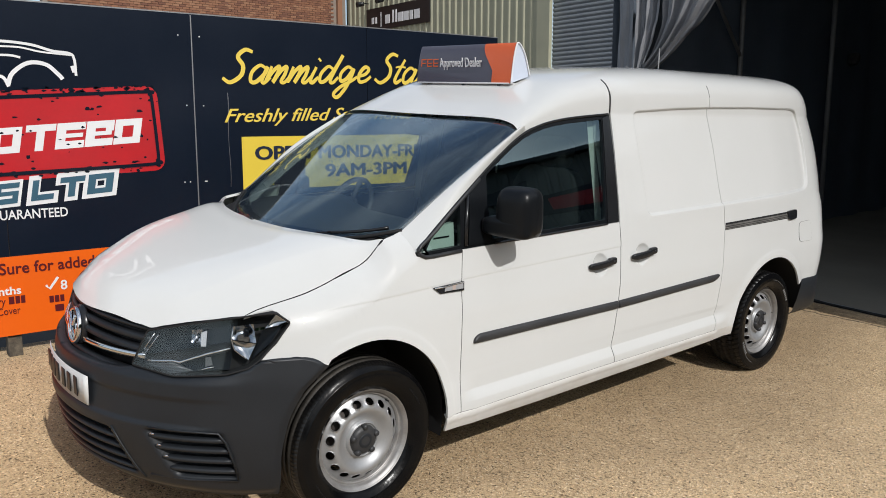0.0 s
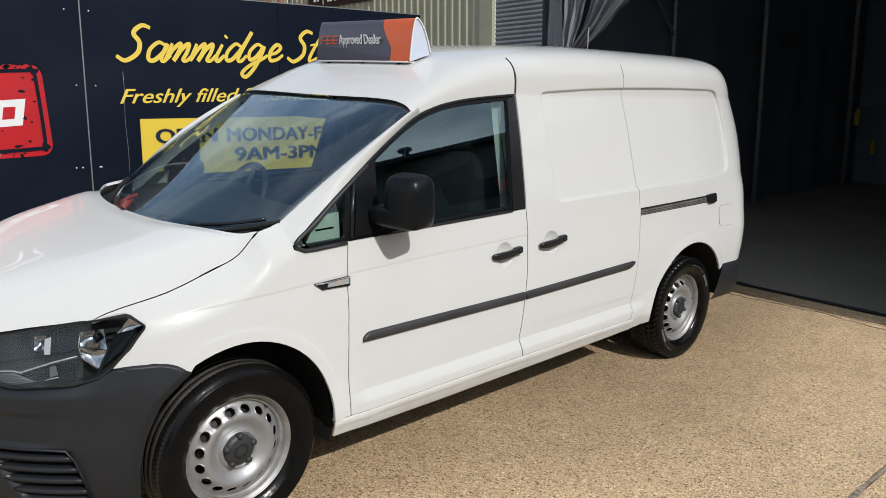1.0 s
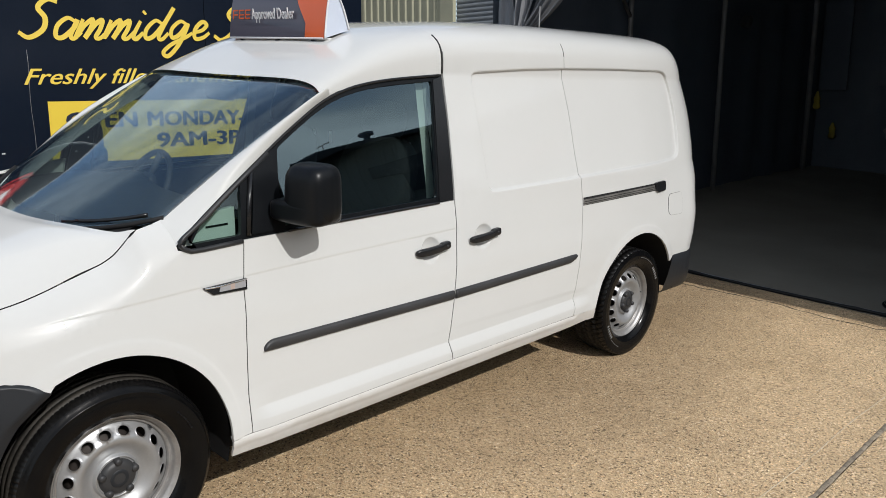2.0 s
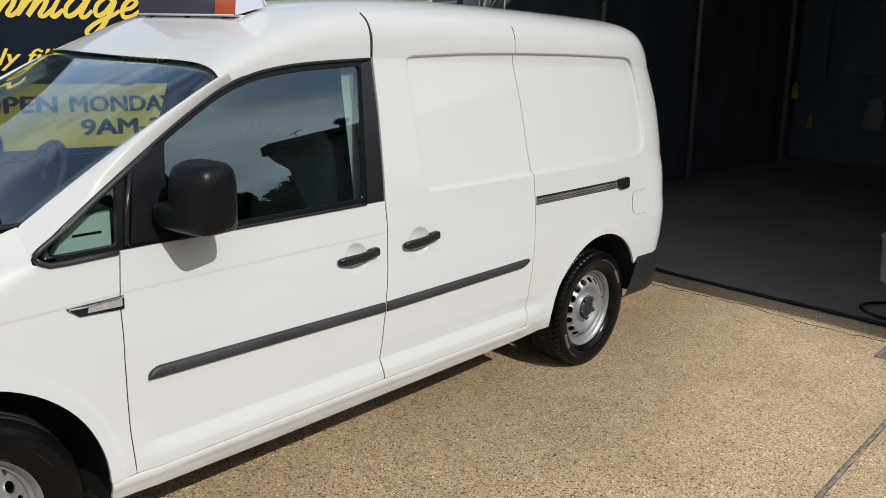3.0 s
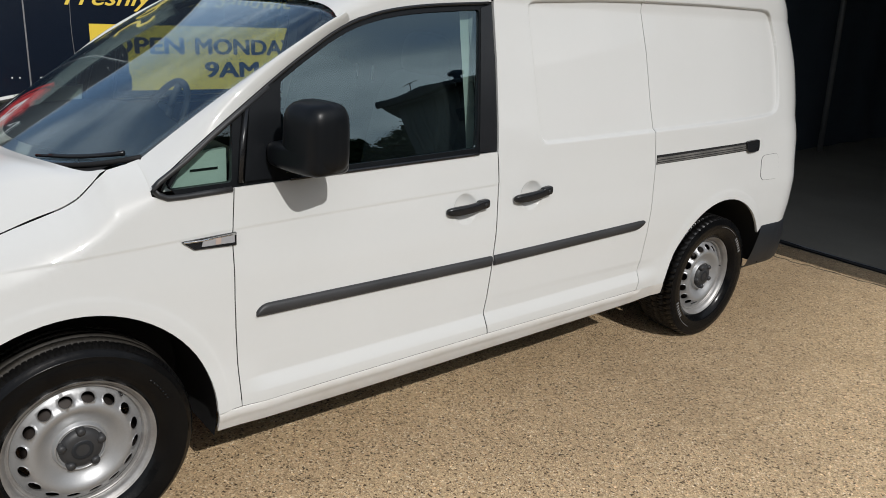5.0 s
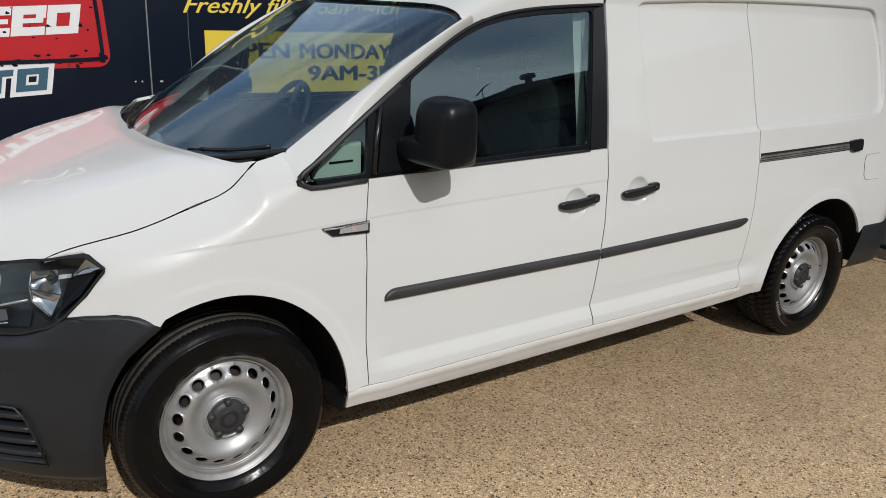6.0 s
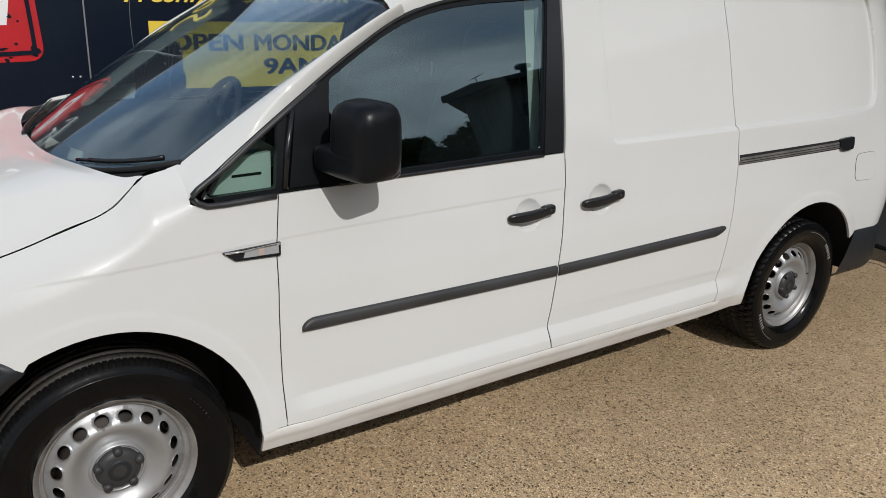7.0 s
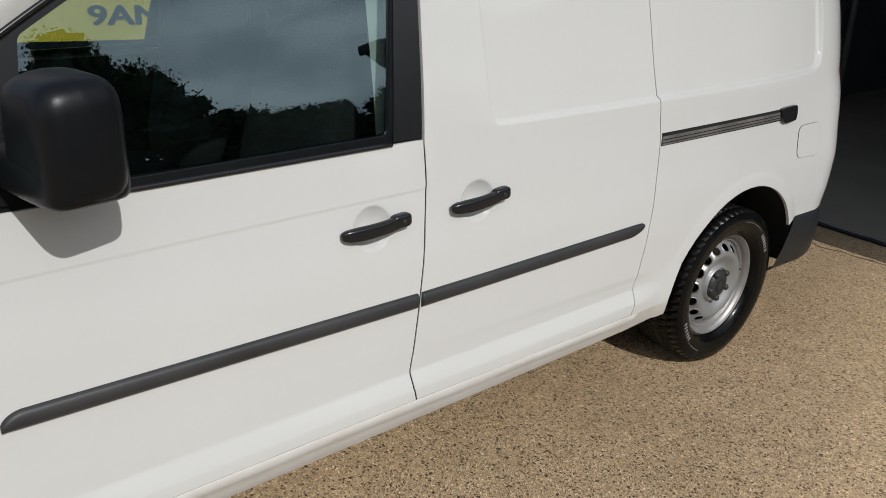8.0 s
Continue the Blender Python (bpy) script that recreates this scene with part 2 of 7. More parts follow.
    m.node_tree.links.new(axes.outputs["X"], frontward.inputs["Value"])
    base = mixed(m, 1.0, base, ramp(m, frontward.outputs[0], [(0.0, (1, 1, 1)), (1.0, (1.30, 1.28, 1.26))]), 'MULTIPLY')
    soil = ramp(m, n3.outputs["Fac"], [(0.3, (0.92, 0.91, 0.90)), (0.7, (1.05, 1.05, 1.05))])
    colour(m, mixed(m, 1.0, base, soil, 'MULTIPLY'))
    m.node_tree.nodes["Principled BSDF"].inputs["Diffuse Roughness"].default_value = 1.0
    first = bump(m, v.outputs["Distance"], 0.9, 0.005)
    bump(m, n2.outputs["Fac"], 0.35, 0.003, first)
    return m


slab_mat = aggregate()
asphalt = mottled("asphalt", (0.045, 0.045, 0.046), (0.075, 0.072, 0.068), 3, 0.9, 0.5, 150)
grit_filler = mottled("grit_filler", (0.11, 0.092, 0.07), (0.44, 0.365, 0.265), 34, 0.9, 0.6, 150)
joint_mat = mottled("joint_filler", (0.045, 0.038, 0.03), (0.17, 0.14, 0.10), 26, 0.9, 0.5, 240)
grate_iron = mottled("grate_iron", (0.24, 0.21, 0.175), (0.38, 0.33, 0.27), 20, 0.7, 0.3, 150, metal=0.3)
cement_pale = mottled("cement_pale", (0.50, 0.41, 0.29), (0.62, 0.52, 0.38), 40, 0.9, 0.3, 200)
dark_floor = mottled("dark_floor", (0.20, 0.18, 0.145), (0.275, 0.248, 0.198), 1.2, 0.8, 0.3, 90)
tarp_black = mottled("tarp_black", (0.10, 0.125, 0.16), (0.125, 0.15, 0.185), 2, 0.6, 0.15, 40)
tarp_grey = mottled("tarp_grey", (0.20, 0.205, 0.22), (0.27, 0.275, 0.29), 3, 0.5, 0.12, 60)
pole_steel = mottled("pole_steel", (0.26, 0.26, 0.26), (0.32, 0.31, 0.30), 9, 0.5, 0.05, metal=0.3)
cladding_mat = mottled("cladding_paint", (0.42, 0.41, 0.29), (0.37, 0.36, 0.26), 1.5, 0.5, 0.05)
dark_cladding = mottled("dark_cladding", (0.12, 0.125, 0.115), (0.16, 0.165, 0.15), 1.5, 0.5, 0.05)
shutter_mat = mottled("shutter_paint", (0.21, 0.23, 0.25), (0.26, 0.275, 0.29), 2.5, 0.45, 0.04, metal=0.2)
navy_vinyl = mottled("navy_vinyl", (0.006, 0.010, 0.019), (0.009, 0.0135, 0.024), 1.5, 0.22, 0.02, 30, spec=0.28)
orange_vinyl = mottled("orange_vinyl", (0.83, 0.13, 0.006), (0.78, 0.115, 0.006), 2, 0.35)
yellow_vinyl = mottled("yellow_vinyl", (0.80, 0.60, 0.07), (0.75, 0.55, 0.06), 2, 0.35)
coat_yellow = mottled("coat_yellow", (0.46, 0.36, 0.05), (0.36, 0.29, 0.05), 6, 0.8, 0.2, 60)
script_yellow = mottled("script_yellow", (0.82, 0.62, 0.10), (0.78, 0.58, 0.09), 2, 0.35)
red_vinyl = mottled("red_vinyl", (0.52, 0.012, 0.018), (0.42, 0.01, 0.014), 4, 0.35)
white_vinyl = mottled("white_vinyl", (0.80, 0.80, 0.80), (0.74, 0.74, 0.74), 3, 0.35)
teal_vinyl = mottled("teal_vinyl", (0.035, 0.10, 0.15), (0.045, 0.12, 0.17), 3, 0.35)
navy_text = shader("navy_text", (0.012, 0.02, 0.045), 0.4)
maroon_text = shader("maroon_text", (0.10, 0.008, 0.012), 0.4)
edge_metal = mottled("edge_metal", (0.35, 0.36, 0.37), (0.28, 0.28, 0.29), 12, 0.4, metal=0.6)
sign_grey = mottled("sign_grey", (0.075, 0.07, 0.095), (0.085, 0.08, 0.105), 4, 0.3, coat=0.4)
sign_orange = mottled("sign_orange", (0.80, 0.13, 0.02), (0.76, 0.12, 0.02), 4, 0.3, coat=0.4)
sign_pale = mottled("sign_pale", (0.62, 0.67, 0.76), (0.55, 0.60, 0.70), 4, 0.5)
brick_mat = shader("brick_face", (0.3, 0.13, 0.07), 0.85)
_info = brick_mat.node_tree.nodes.new("ShaderNodeObjectInfo")
colour(brick_mat, ramp(brick_mat, _info.outputs["Random"], [(0.0, (0.16, 0.070, 0.045)), (0.5, (0.24, 0.108, 0.060)), (1.0, (0.30, 0.155, 0.090))]))
brick_far = shader("brick_far", (0.3, 0.13, 0.07), 0.85)
_isle = brick_far.node_tree.nodes.new("ShaderNodeNewGeometry")
colour(brick_far, ramp(brick_far, _isle.outputs["Random Per Island"], [(0.0, (0.16, 0.070, 0.045)), (0.5, (0.24, 0.108, 0.060)), (1.0, (0.30, 0.155, 0.090))]))
mortar_mat = mottled("mortar", (0.27, 0.22, 0.18), (0.22, 0.18, 0.15), 6, 0.9, 0.2)
leaf_mat = shader("leaf", (0.05, 0.08, 0.025), 0.6)
_geo = leaf_mat.node_tree.nodes.new("ShaderNodeNewGeometry")
colour(leaf_mat, ramp(leaf_mat, _geo.outputs["Random Per Island"], [(0.0, (0.03, 0.05, 0.015)), (1.0, (0.075, 0.11, 0.035))]))
bark_mat = mottled("bark", (0.07, 0.055, 0.04), (0.12, 0.095, 0.07), 12, 0.9, 0.6, 40)


# ---- mesh helpers ----
def part(name, bm, material, parent=None, label="", smooth=True):
    """Links a bmesh as one mesh object, under a thing or a part."""
    me = bpy.data.meshes.new(name)
    bm.to_mesh(me)
    bm.free()
    me.materials.append(material)
    if smooth:
        me.shade_smooth()
    ob = new(name, me)
    if parent is not None:
        ob.parent = parent
    if label:
        ob["label"] = label
    return ob


def thing(name, at, label, category, group="", kind=""):
    ob = new(name)
    ob.location = at
    return tagged(ob, label, category, group, kind)


def mirrored(ob, parent=None):
    """The same part on the other side of the van."""
    o = ob.copy()
    scene.collection.objects.link(o)
    o.parent = parent if parent is not None else ob.parent
    o.scale = (1, -1, 1) if (parent is None or parent.scale.y > 0) else (1, 1, 1)
    return o


def box(bm, x0, x1, y0, y1, z0, z1, bevel=0.0):
    r = bmesh.ops.create_cube(bm, size=1.0, matrix=Matrix.LocRotScale(((x0 + x1) / 2, (y0 + y1) / 2, (z0 + z1) / 2), None, (abs(x1 - x0), abs(y1 - y0), abs(z1 - z0))))
    if bevel:
        edges = list({e for v in r["verts"] for e in v.link_edges})
        bmesh.ops.bevel(bm, geom=edges, offset=bevel, segments=2, profile=0.5, affect='EDGES')
    return bm


def boxed(x0, x1, y0, y1, z0, z1, bevel=0.0):
    return box(bmesh.new(), x0, x1, y0, y1, z0, z1, bevel)


def tube(bm, pts, r, sides=10, caps=True):
    """A round bar along a line of points; r is a number or one for each point."""
    pts = [Vector(p) for p in pts]
    rs = r if isinstance(r, (list, tuple)) else [r] * len(pts)
    rings = []
    up = Vector((0.13, 0.31, 0.94))
    for i, p in enumerate(pts):
        d = (pts[min(i + 1, len(pts) - 1)] - pts[max(i - 1, 0)]).normalized()
        a = d.cross(up)
        if a.length < 0.05:
            a = d.cross(Vector((1, 0, 0)))
        a.normalize()
        b = d.cross(a)
        rings.append([bm.verts.new(p + (a * math.cos(k * math.tau / sides) + b * math.sin(k * math.tau / sides)) * rs[i]) for k in range(sides)])
    for q, w in zip(rings, rings[1:]):
        for k in range(sides):
            bm.faces.new((q[k], q[(k + 1) % sides], w[(k + 1) % sides], w[k]))
    if caps:
        bm.faces.new(rings[0][::-1])
        bm.faces.new(rings[-1])
    bmesh.ops.recalc_face_normals(bm, faces=bm.faces)
    return bm


def grid_sheet(bm, rows, closed=False):
    """A sheet through rows of points."""
    vs = [[bm.verts.new(p) for p in r] for r in rows]
    for a, b in zip(vs, vs[1:]):
        n = len(a)
        for i in range(n if closed else n - 1):
            bm.faces.new((a[i], a[(i + 1) % n], b[(i + 1) % n], b[i]))
    return vs


def inside(p, poly):
    x, y = p
    hit = False
    for (x0, y0), (x1, y1) in zip(poly, poly[1:] + poly[:1]):
        if (y0 > y) != (y1 > y) and x < (x1 - x0) * (y - y0) / (y1 - y0) + x0:
            hit = not hit
    return hit


def inside_many(ps, poly):
    x, y = ps[:, 0], ps[:, 1]
    hit = np.zeros(len(ps), bool)
    for (x0, y0), (x1, y1) in zip(poly, poly[1:] + poly[:1]):
        if y0 != y1:
            hit ^= ((y0 > y) != (y1 > y)) & (x < (x1 - x0) * (y - y0) / (y1 - y0) + x0)
    return hit


def fine(poly, step):
    out = []
    for a, b in zip(poly, poly[1:] + poly[:1]):
        n = max(1, int(math.dist(a, b) / step))
        out += [(a[0] + (b[0] - a[0]) * i / n, a[1] + (b[1] - a[1]) * i / n) for i in range(n)]
    return out


def rounded(poly, r, n=5):
    """A polygon with rounded corners."""
    out = []
    for i, p in enumerate(poly):
        a, b = Vector(poly[i - 1]), Vector(poly[(i + 1) % len(poly)])
        p = Vector(p)
        k = min(r, (a - p).length * 0.45, (b - p).length * 0.45)
        p0, p1 = p + (a - p).normalized() * k, p + (b - p).normalized() * k
        for j in range(n + 1):
            s = j / n
            q = p0 * (1 - s) ** 2 + p * 2 * s * (1 - s) + p1 * s * s
            out.append((q.x, q.y))
    return out


def skin(outline, place, step=0.02, holes=(), depth=0.012, inward=None, bm=None, lines=()):
    """A panel: the outline in two coordinates, filled with fine triangles, carried into space by place(u, v), with its
    edges turned in by depth along inward(u, v)."""
    bm = bm or bmesh.new()
    loops = [fine(list(outline), step)] + [fine(list(h), step) for h in holes]
    pts, edges = [], []
    for lp in loops:
        k = len(pts)
        pts += lp
        edges += [(k + i, k + (i + 1) % len(lp)) for i in range(len(lp))]
    u0, u1 = min(p[0] for p in loops[0]), max(p[0] for p in loops[0])
    v0, v1 = min(p[1] for p in loops[0]), max(p[1] for p in loops[0])
    if len(lines):
        extra = np.array(lines)
        keep = inside_many(extra, loops[0])
        rim = np.array(pts)
        pts += [tuple(p) for p in extra[keep] if np.min(np.abs(rim - p).sum(1)) > 0.004]
    rim = np.array(pts)
    cells = np.array([(u0 + (i + 0.5 * (j % 2) + 0.02) * step, v0 + (j + 0.03) * step) for i in range(int((u1 - u0) / step) + 1) for j in range(int((v1 - v0) / step) + 1)])
    keep = inside_many(cells, loops[0])
    for h in loops[1:]:
        keep &= ~inside_many(cells, h)
    for p in cells[keep]:
        if np.min(np.abs(rim - p).sum(1)) > step * 0.6:
            pts.append(tuple(p))
    vs, _, fs, *_ = delaunay_2d_cdt([Vector(p) for p in pts], edges, [], 0, 1e-6)
    made = [bm.verts.new(place(v.x, v.y)) for v in vs]
    flat = np.array([(v.x, v.y) for v in vs])
    mid = np.array([flat[list(f)].mean(0) for f in fs])
    keep = inside_many(mid, loops[0])
    for h in loops[1:]:
        keep &= ~inside_many(mid, h)
    for f, k in zip(fs, keep):
        p, q, r = (flat[i] for i in f[:3])
        area = abs((q[0] - p[0]) * (r[1] - p[1]) - (q[1] - p[1]) * (r[0] - p[0]))
        if k and area > 4e-5 * max(math.dist(p, q), math.dist(q, r), math.dist(r, p)):
            bm.faces.new([made[i] for i in f])
    if depth and inward:
        for n, lp in enumerate(loops):
            top = [bm.verts.new(place(*p)) for p in lp]
            low = [bm.verts.new(Vector(place(*p)) + Vector(inward(*p)) * depth) for p in lp]
            for i in range(len(lp)):
                j = (i + 1) % len(lp)
                bm.faces.new((top[i], top[j], low[j], low[i]) if n == 0 else (top[j], top[i], low[i], low[j]))
    for v in [v for v in bm.verts if not v.link_faces]:
        bm.verts.remove(v)
    return bm


def curve_at(xs, ys):
    """A smooth curve through points (a monotone cubic)."""
    xs, ys = [float(x) for x in xs], [float(y) for y in ys]
    n = len(xs)
    d = [(ys[i + 1] - ys[i]) / (xs[i + 1] - xs[i]) for i in range(n - 1)]
    m = [d[0]] + [0 if d[i - 1] * d[i] <= 0 else 2 * d[i - 1] * d[i] / (d[i - 1] + d[i]) for i in range(1, n - 1)] + [d[-1]]

    def f(x):
        if x <= xs[0]:
            return ys[0]
        if x >= xs[-1]:
            return ys[-1]
        i = next(k for k in range(n - 1) if x <= xs[k + 1])
        h = xs[i + 1] - xs[i]
        t = (x - xs[i]) / h
        return ((1 + 2 * t) * (1 - t) ** 2 * ys[i] + t * (1 - t) ** 2 * h * m[i] + t * t * (3 - 2 * t) * ys[i + 1] + t * t * (t - 1) * h * m[i + 1])
    return f


def lettering(text, size, bold=0.0, shear=0.0, spacing=1.0, align='LEFT'):
    """The outlines of a line of text, as a flat mesh with a little depth; returns the mesh and its width."""
    cu = bpy.data.curves.new("text", 'FONT')
    cu.body, cu.size, cu.offset, cu.shear, cu.space_character, cu.align_x = text, size, bold, shear, spacing, align
    cu.extrude, cu.resolution_u = 0.0012, 3
    ob = bpy.data.objects.new("text", cu)
    scene.collection.objects.link(ob)
    me = bpy.data.meshes.new_from_object(ob.evaluated_get(bpy.context.evaluated_depsgraph_get()))
    bpy.data.objects.remove(ob)
    xs = [v.co.x for v in me.vertices]
    return me, (max(xs) - min(xs) if xs else 0)


def letters_on(name, text, size, m, material, parent, bold=0.0, shear=0.0, width=None, spacing=1.0, heavy=0.0):
    """Lettering laid at the pose m, letter by letter, squeezed to a width where one is given."""
    def right(t):
        me, _ = lettering(t, size, bold, shear, spacing)
        xs = [v.co.x for v in me.vertices]
        bpy.data.meshes.remove(me)
        return max(xs)
    k = width / right(text) if width else 1
    for i, ch in enumerate(text):
        if ch == " ":
            continue
        me, _ = lettering(ch, size, bold, shear, spacing)
        shift = right(text[:i + 1]) - max(v.co.x for v in me.vertices)
        me.materials.append(material)
        if heavy:
            # a heavier stroke: the letter laid three times over itself
            bm = bmesh.new()
            for n, (dx, dy) in enumerate(((-heavy, 0), (0, heavy * 0.5), (heavy, 0), (0, -heavy * 0.5))):
                bm.from_mesh(me)
                bm.verts.ensure_lookup_table()
                for vert in bm.verts[n * len(me.vertices):]:
                    vert.co += Vector((dx, dy, 0.0004 * n))
            bm.to_mesh(me)
            bm.free()
        me.transform(m @ Matrix.Diagonal((k, 1, 1, 1)) @ Matrix.Translation((shift, 0, 0)))
        ob = new(name, me)
        ob.parent = parent


# ---- the van's shape ----
# x runs from the front axle to the rear one, y from the middle line to the sides, z up from the ground.
WHEELBASE = 3.006
profile = curve_at([.18, .25, .277, .31, .345, .3855, .3890, .4270, .4290, .4320, .4350, .50, .58, .65, .75, .88, .95, 1.06, 1.30, 1.60, 1.75],
                   [.805, .828, .842, .853, .8615, .8665, .8655, .8456, .8446, .8442, .8446, .8525, .8585, .8625, .8615, .8465, .836, .816, .753, .668, .625])
foot_plain = curve_at([.18, .25, .31, .345, .3855, .43, .50], [.805, .828, .846, .852, .8545, .8545, .8525])
swell_x = curve_at([.3, 1.5, 1.56, 1.7, 2.4, 3.0, 3.3, 3.5, 3.9], [0, .004, .012, .03, .045, .035, .012, -.012, -.06])
swell_z = curve_at([.6, .75, 1.0, 1.1], [.05, .1, .6, 1])


def swell(x, z):
    return swell_x(x) * swell_z(z)


# how far the side draws in towards the rear corner, height by height
tail_in = curve_at([.45, .70, .85, 1.0, 1.2, 1.4, 1.55, 1.686], [.42, .38, .355, .245, .162, .146, .155, .20])

front_mid = curve_at([.20, .30, .45, .55, .65, .70, .78, .86], [-.80, -.845, -.866, -.852, -.835, -.82, -.80, -.775])
front_side = curve_at([.2, .6, .70, .85, 1.0], [-.10, -.10, -.07, .0, .02])
rear_end = curve_at([.3, .55, 1.0, 1.3, 1.6, 1.75], [3.88, 3.93, 3.95, 3.95, 3.90, 3.83])
door_line = curve_at([.23, .30, .54, .74, .90, 1.05, 1.22, 1.53], [1.048, 1.104, 1.273, 1.404, 1.491, 1.537, 1.562, 1.586])
roof_mid = curve_at([.80, .862, .98, 1.14, 1.27, 1.5, 1.8, 2.2, 3.0, 3.4, 3.6, 3.75], [1.53, 1.562, 1.622, 1.70, 1.748, 1.795, 1.825, 1.842, 1.847, 1.846, 1.836, 1.805])
hood_mid = curve_at([-.80, -.74, -.65, -.5, -.37, -.25, -.13, -.03, .05, .14, .25], [.80, .850, .893, .945, .986, 1.018, 1.046, 1.070, 1.080, 1.090, 1.105])
hood_fall = curve_at([-.8, -.688, -.648, -.589, -.529, -.452, -.35, -.25, -.1, 0, .055, .10, .135, .25], [.44, .40, .296, .204, .158, .123, .108, .098, .090, .085, .072, .040, .008, .0])
hood_bend = curve_at([-.8, -.5, -.3, 0], [2.8, 4, 7, 9])
seam_y = curve_at([-.455, -.2, 0, .1, .14, .27], [.700, .735, .727, .720, .717, .705])
shoulder = curve_at([-.45, -.2, 0, .25], [.74, .80, .87, 1.015])


def hood(x, y):
    return hood_mid(x) - hood_fall(x) * (abs(y) / .722) ** hood_bend(x)


def bowl(x, z, cx, cz, r, depth):
    d = math.hypot(x - cx, z - cz) / r
    return -depth * (1 - d * d) ** 1.0 if d < 1 else 0.0


def near_edge(d, w):
    """0 outside, rising to 1 over the width w."""
    t = min(1, max(0, d / w))
    return t * t * (3 - 2 * t)


INSET = rounded([(1.690, 1.081), (2.384, 1.099), (2.90, 1.112), (3.30, 1.122), (3.43, 1.130), (3.485, 1.150), (3.506, 1.20), (3.520, 1.30), (3.522, 1.40), (3.508, 1.50),
                 (3.482, 1.575), (3.455, 1.612), (3.41, 1.633), (3.33, 1.640), (2.79, 1.639), (2.37, 1.632), (2.05, 1.6215), (1.680, 1.599)], .045, 4)


def inset_depth(x, z):
    """How far a place lies inside the pressed field's edge."""
    near = min(_to_edge(x, z, a, b) for a, b in zip(INSET, INSET[1:] + INSET[:1]))
    return near if inside((x, z), INSET) else -near


def _to_edge(x, z, a, b):
    dx, dz = b[0] - a[0], b[1] - a[1]
    t = min(1, max(0, ((x - a[0]) * dx + (z - a[1]) * dz) / max(1e-9, dx * dx + dz * dz)))
    return math.hypot(x - a[0] - t * dx, z - a[1] - t * dz)


def inset(x, z):
    """The pressed field in the load space's side."""
    if not 1.66 < x < 3.54 or not 1.06 < z < 1.66:
        return 0.0
    if 1.75 < x < 3.40 and 1.17 < z < 1.55:
        return -.015
    return -.015 * near_edge(inset_depth(x, z) + .001, .0115)


def inset_lines():
    """Points along the field's edge, so that its step is cut cleanly."""
    out = []
    for d in (-.006, -.001, .003, .0065, .010, .015):
        ring = []
        for i, (x, z) in enumerate(INSET):
            a, b = INSET[i - 1], INSET[(i + 1) % len(INSET)]
            tx, tz = b[0] - a[0], b[1] - a[1]
            k = math.hypot(tx, tz) or 1
            ring.append((x - tz / k * d, z + tx / k * d))
        out += fine(ring, .009)
    return out


crease_at = curve_at([-.215, -.099, .024, .158, .29, .45, 1.5], [.860, .875, .884, .891, .899, .910, .948])


def crease(x, z):
    """The pressed line along wing and door: a small step that fades downwards."""
    under = crease_at(x) - z
    if under <= 0:
        return 0.0
    return -.0028 * near_edge(under, .005) * math.exp(-under / .04) * near_edge(x + .26, .16)


def lip(x, z):
    """The rolled edge round a wheel opening."""
    out = 0.0
    for cx, rx in ((-.01, .392), (WHEELBASE, .415)):
        d = math.hypot((x - cx) / rx, (z - .32) / .416) - 1
        if -.1 < d < .16:
            out = max(out, .0055 * (1 - near_edge(max(d, 0), .16)) + .002 * (1 - near_edge(d - .085, .04)))
    return out


def half(x, z, bare=False):
    """Half the van's width at a place of its side."""
    zz = z - .02 * (x - 1.0) if z < .5 else z
    top = door_line(x)
    if z > top and x > .85:
        a = profile(top) + swell(x, top)
        y = a * max(0.0, 1 - ((z - top) / max(.02, roof_mid(x) - top)) ** 4) ** .25
    else:
        y = profile(zz) + swell(x, z)
        if z < .52 and zz < .5:
            # the fold along the doors' foot dies out towards both wheels
            y += (foot_plain(zz) - profile(zz)) * max(1 - near_edge(x - .45, .10), near_edge(x - 2.40, .18))
    sx, cx = front_side(z), front_mid(z)
    if x < sx:
        y *= math.sqrt(max(0.0, 1 - ((sx - x) / (sx - cx)) ** 2))
    if x < .228:
        z0, zt = shoulder(x), hood(x, seam_y(x))
        if z > z0:
            k = min(1, (z - z0) / (zt - z0))
            y -= max(0, y - seam_y(x)) * (1 - math.sqrt(max(0, 1 - k * k)))
    d = rear_end(z) - x
    if d < .38:
        y -= tail_in(z) * (1 - math.sqrt(max(0, 1 - ((.38 - max(d, 0)) / .38) ** 2)))
    if not bare:
        y += inset(x, z) + lip(x, z)
        if -.26 < x < 1.49:
            y += crease(x, z)
        y += bowl(x, z, 1.325, .872, .056, .026) + bowl(x, z, 1.648, .8925, .056, .026)
    return y


def on_side(off=0.0, bare=False):
    return lambda x, z: (x, -(half(x, z, bare) + off), z)


def into(x, z):
    return (0, 1, 0)


def arc(cx, cz, rx, rz, a0, a1, n=22):
    return [(cx + rx * math.cos(radians(a0 + (a1 - a0) * i / n)), cz + rz * math.sin(radians(a0 + (a1 - a0) * i / n))) for i in range(n + 1)]


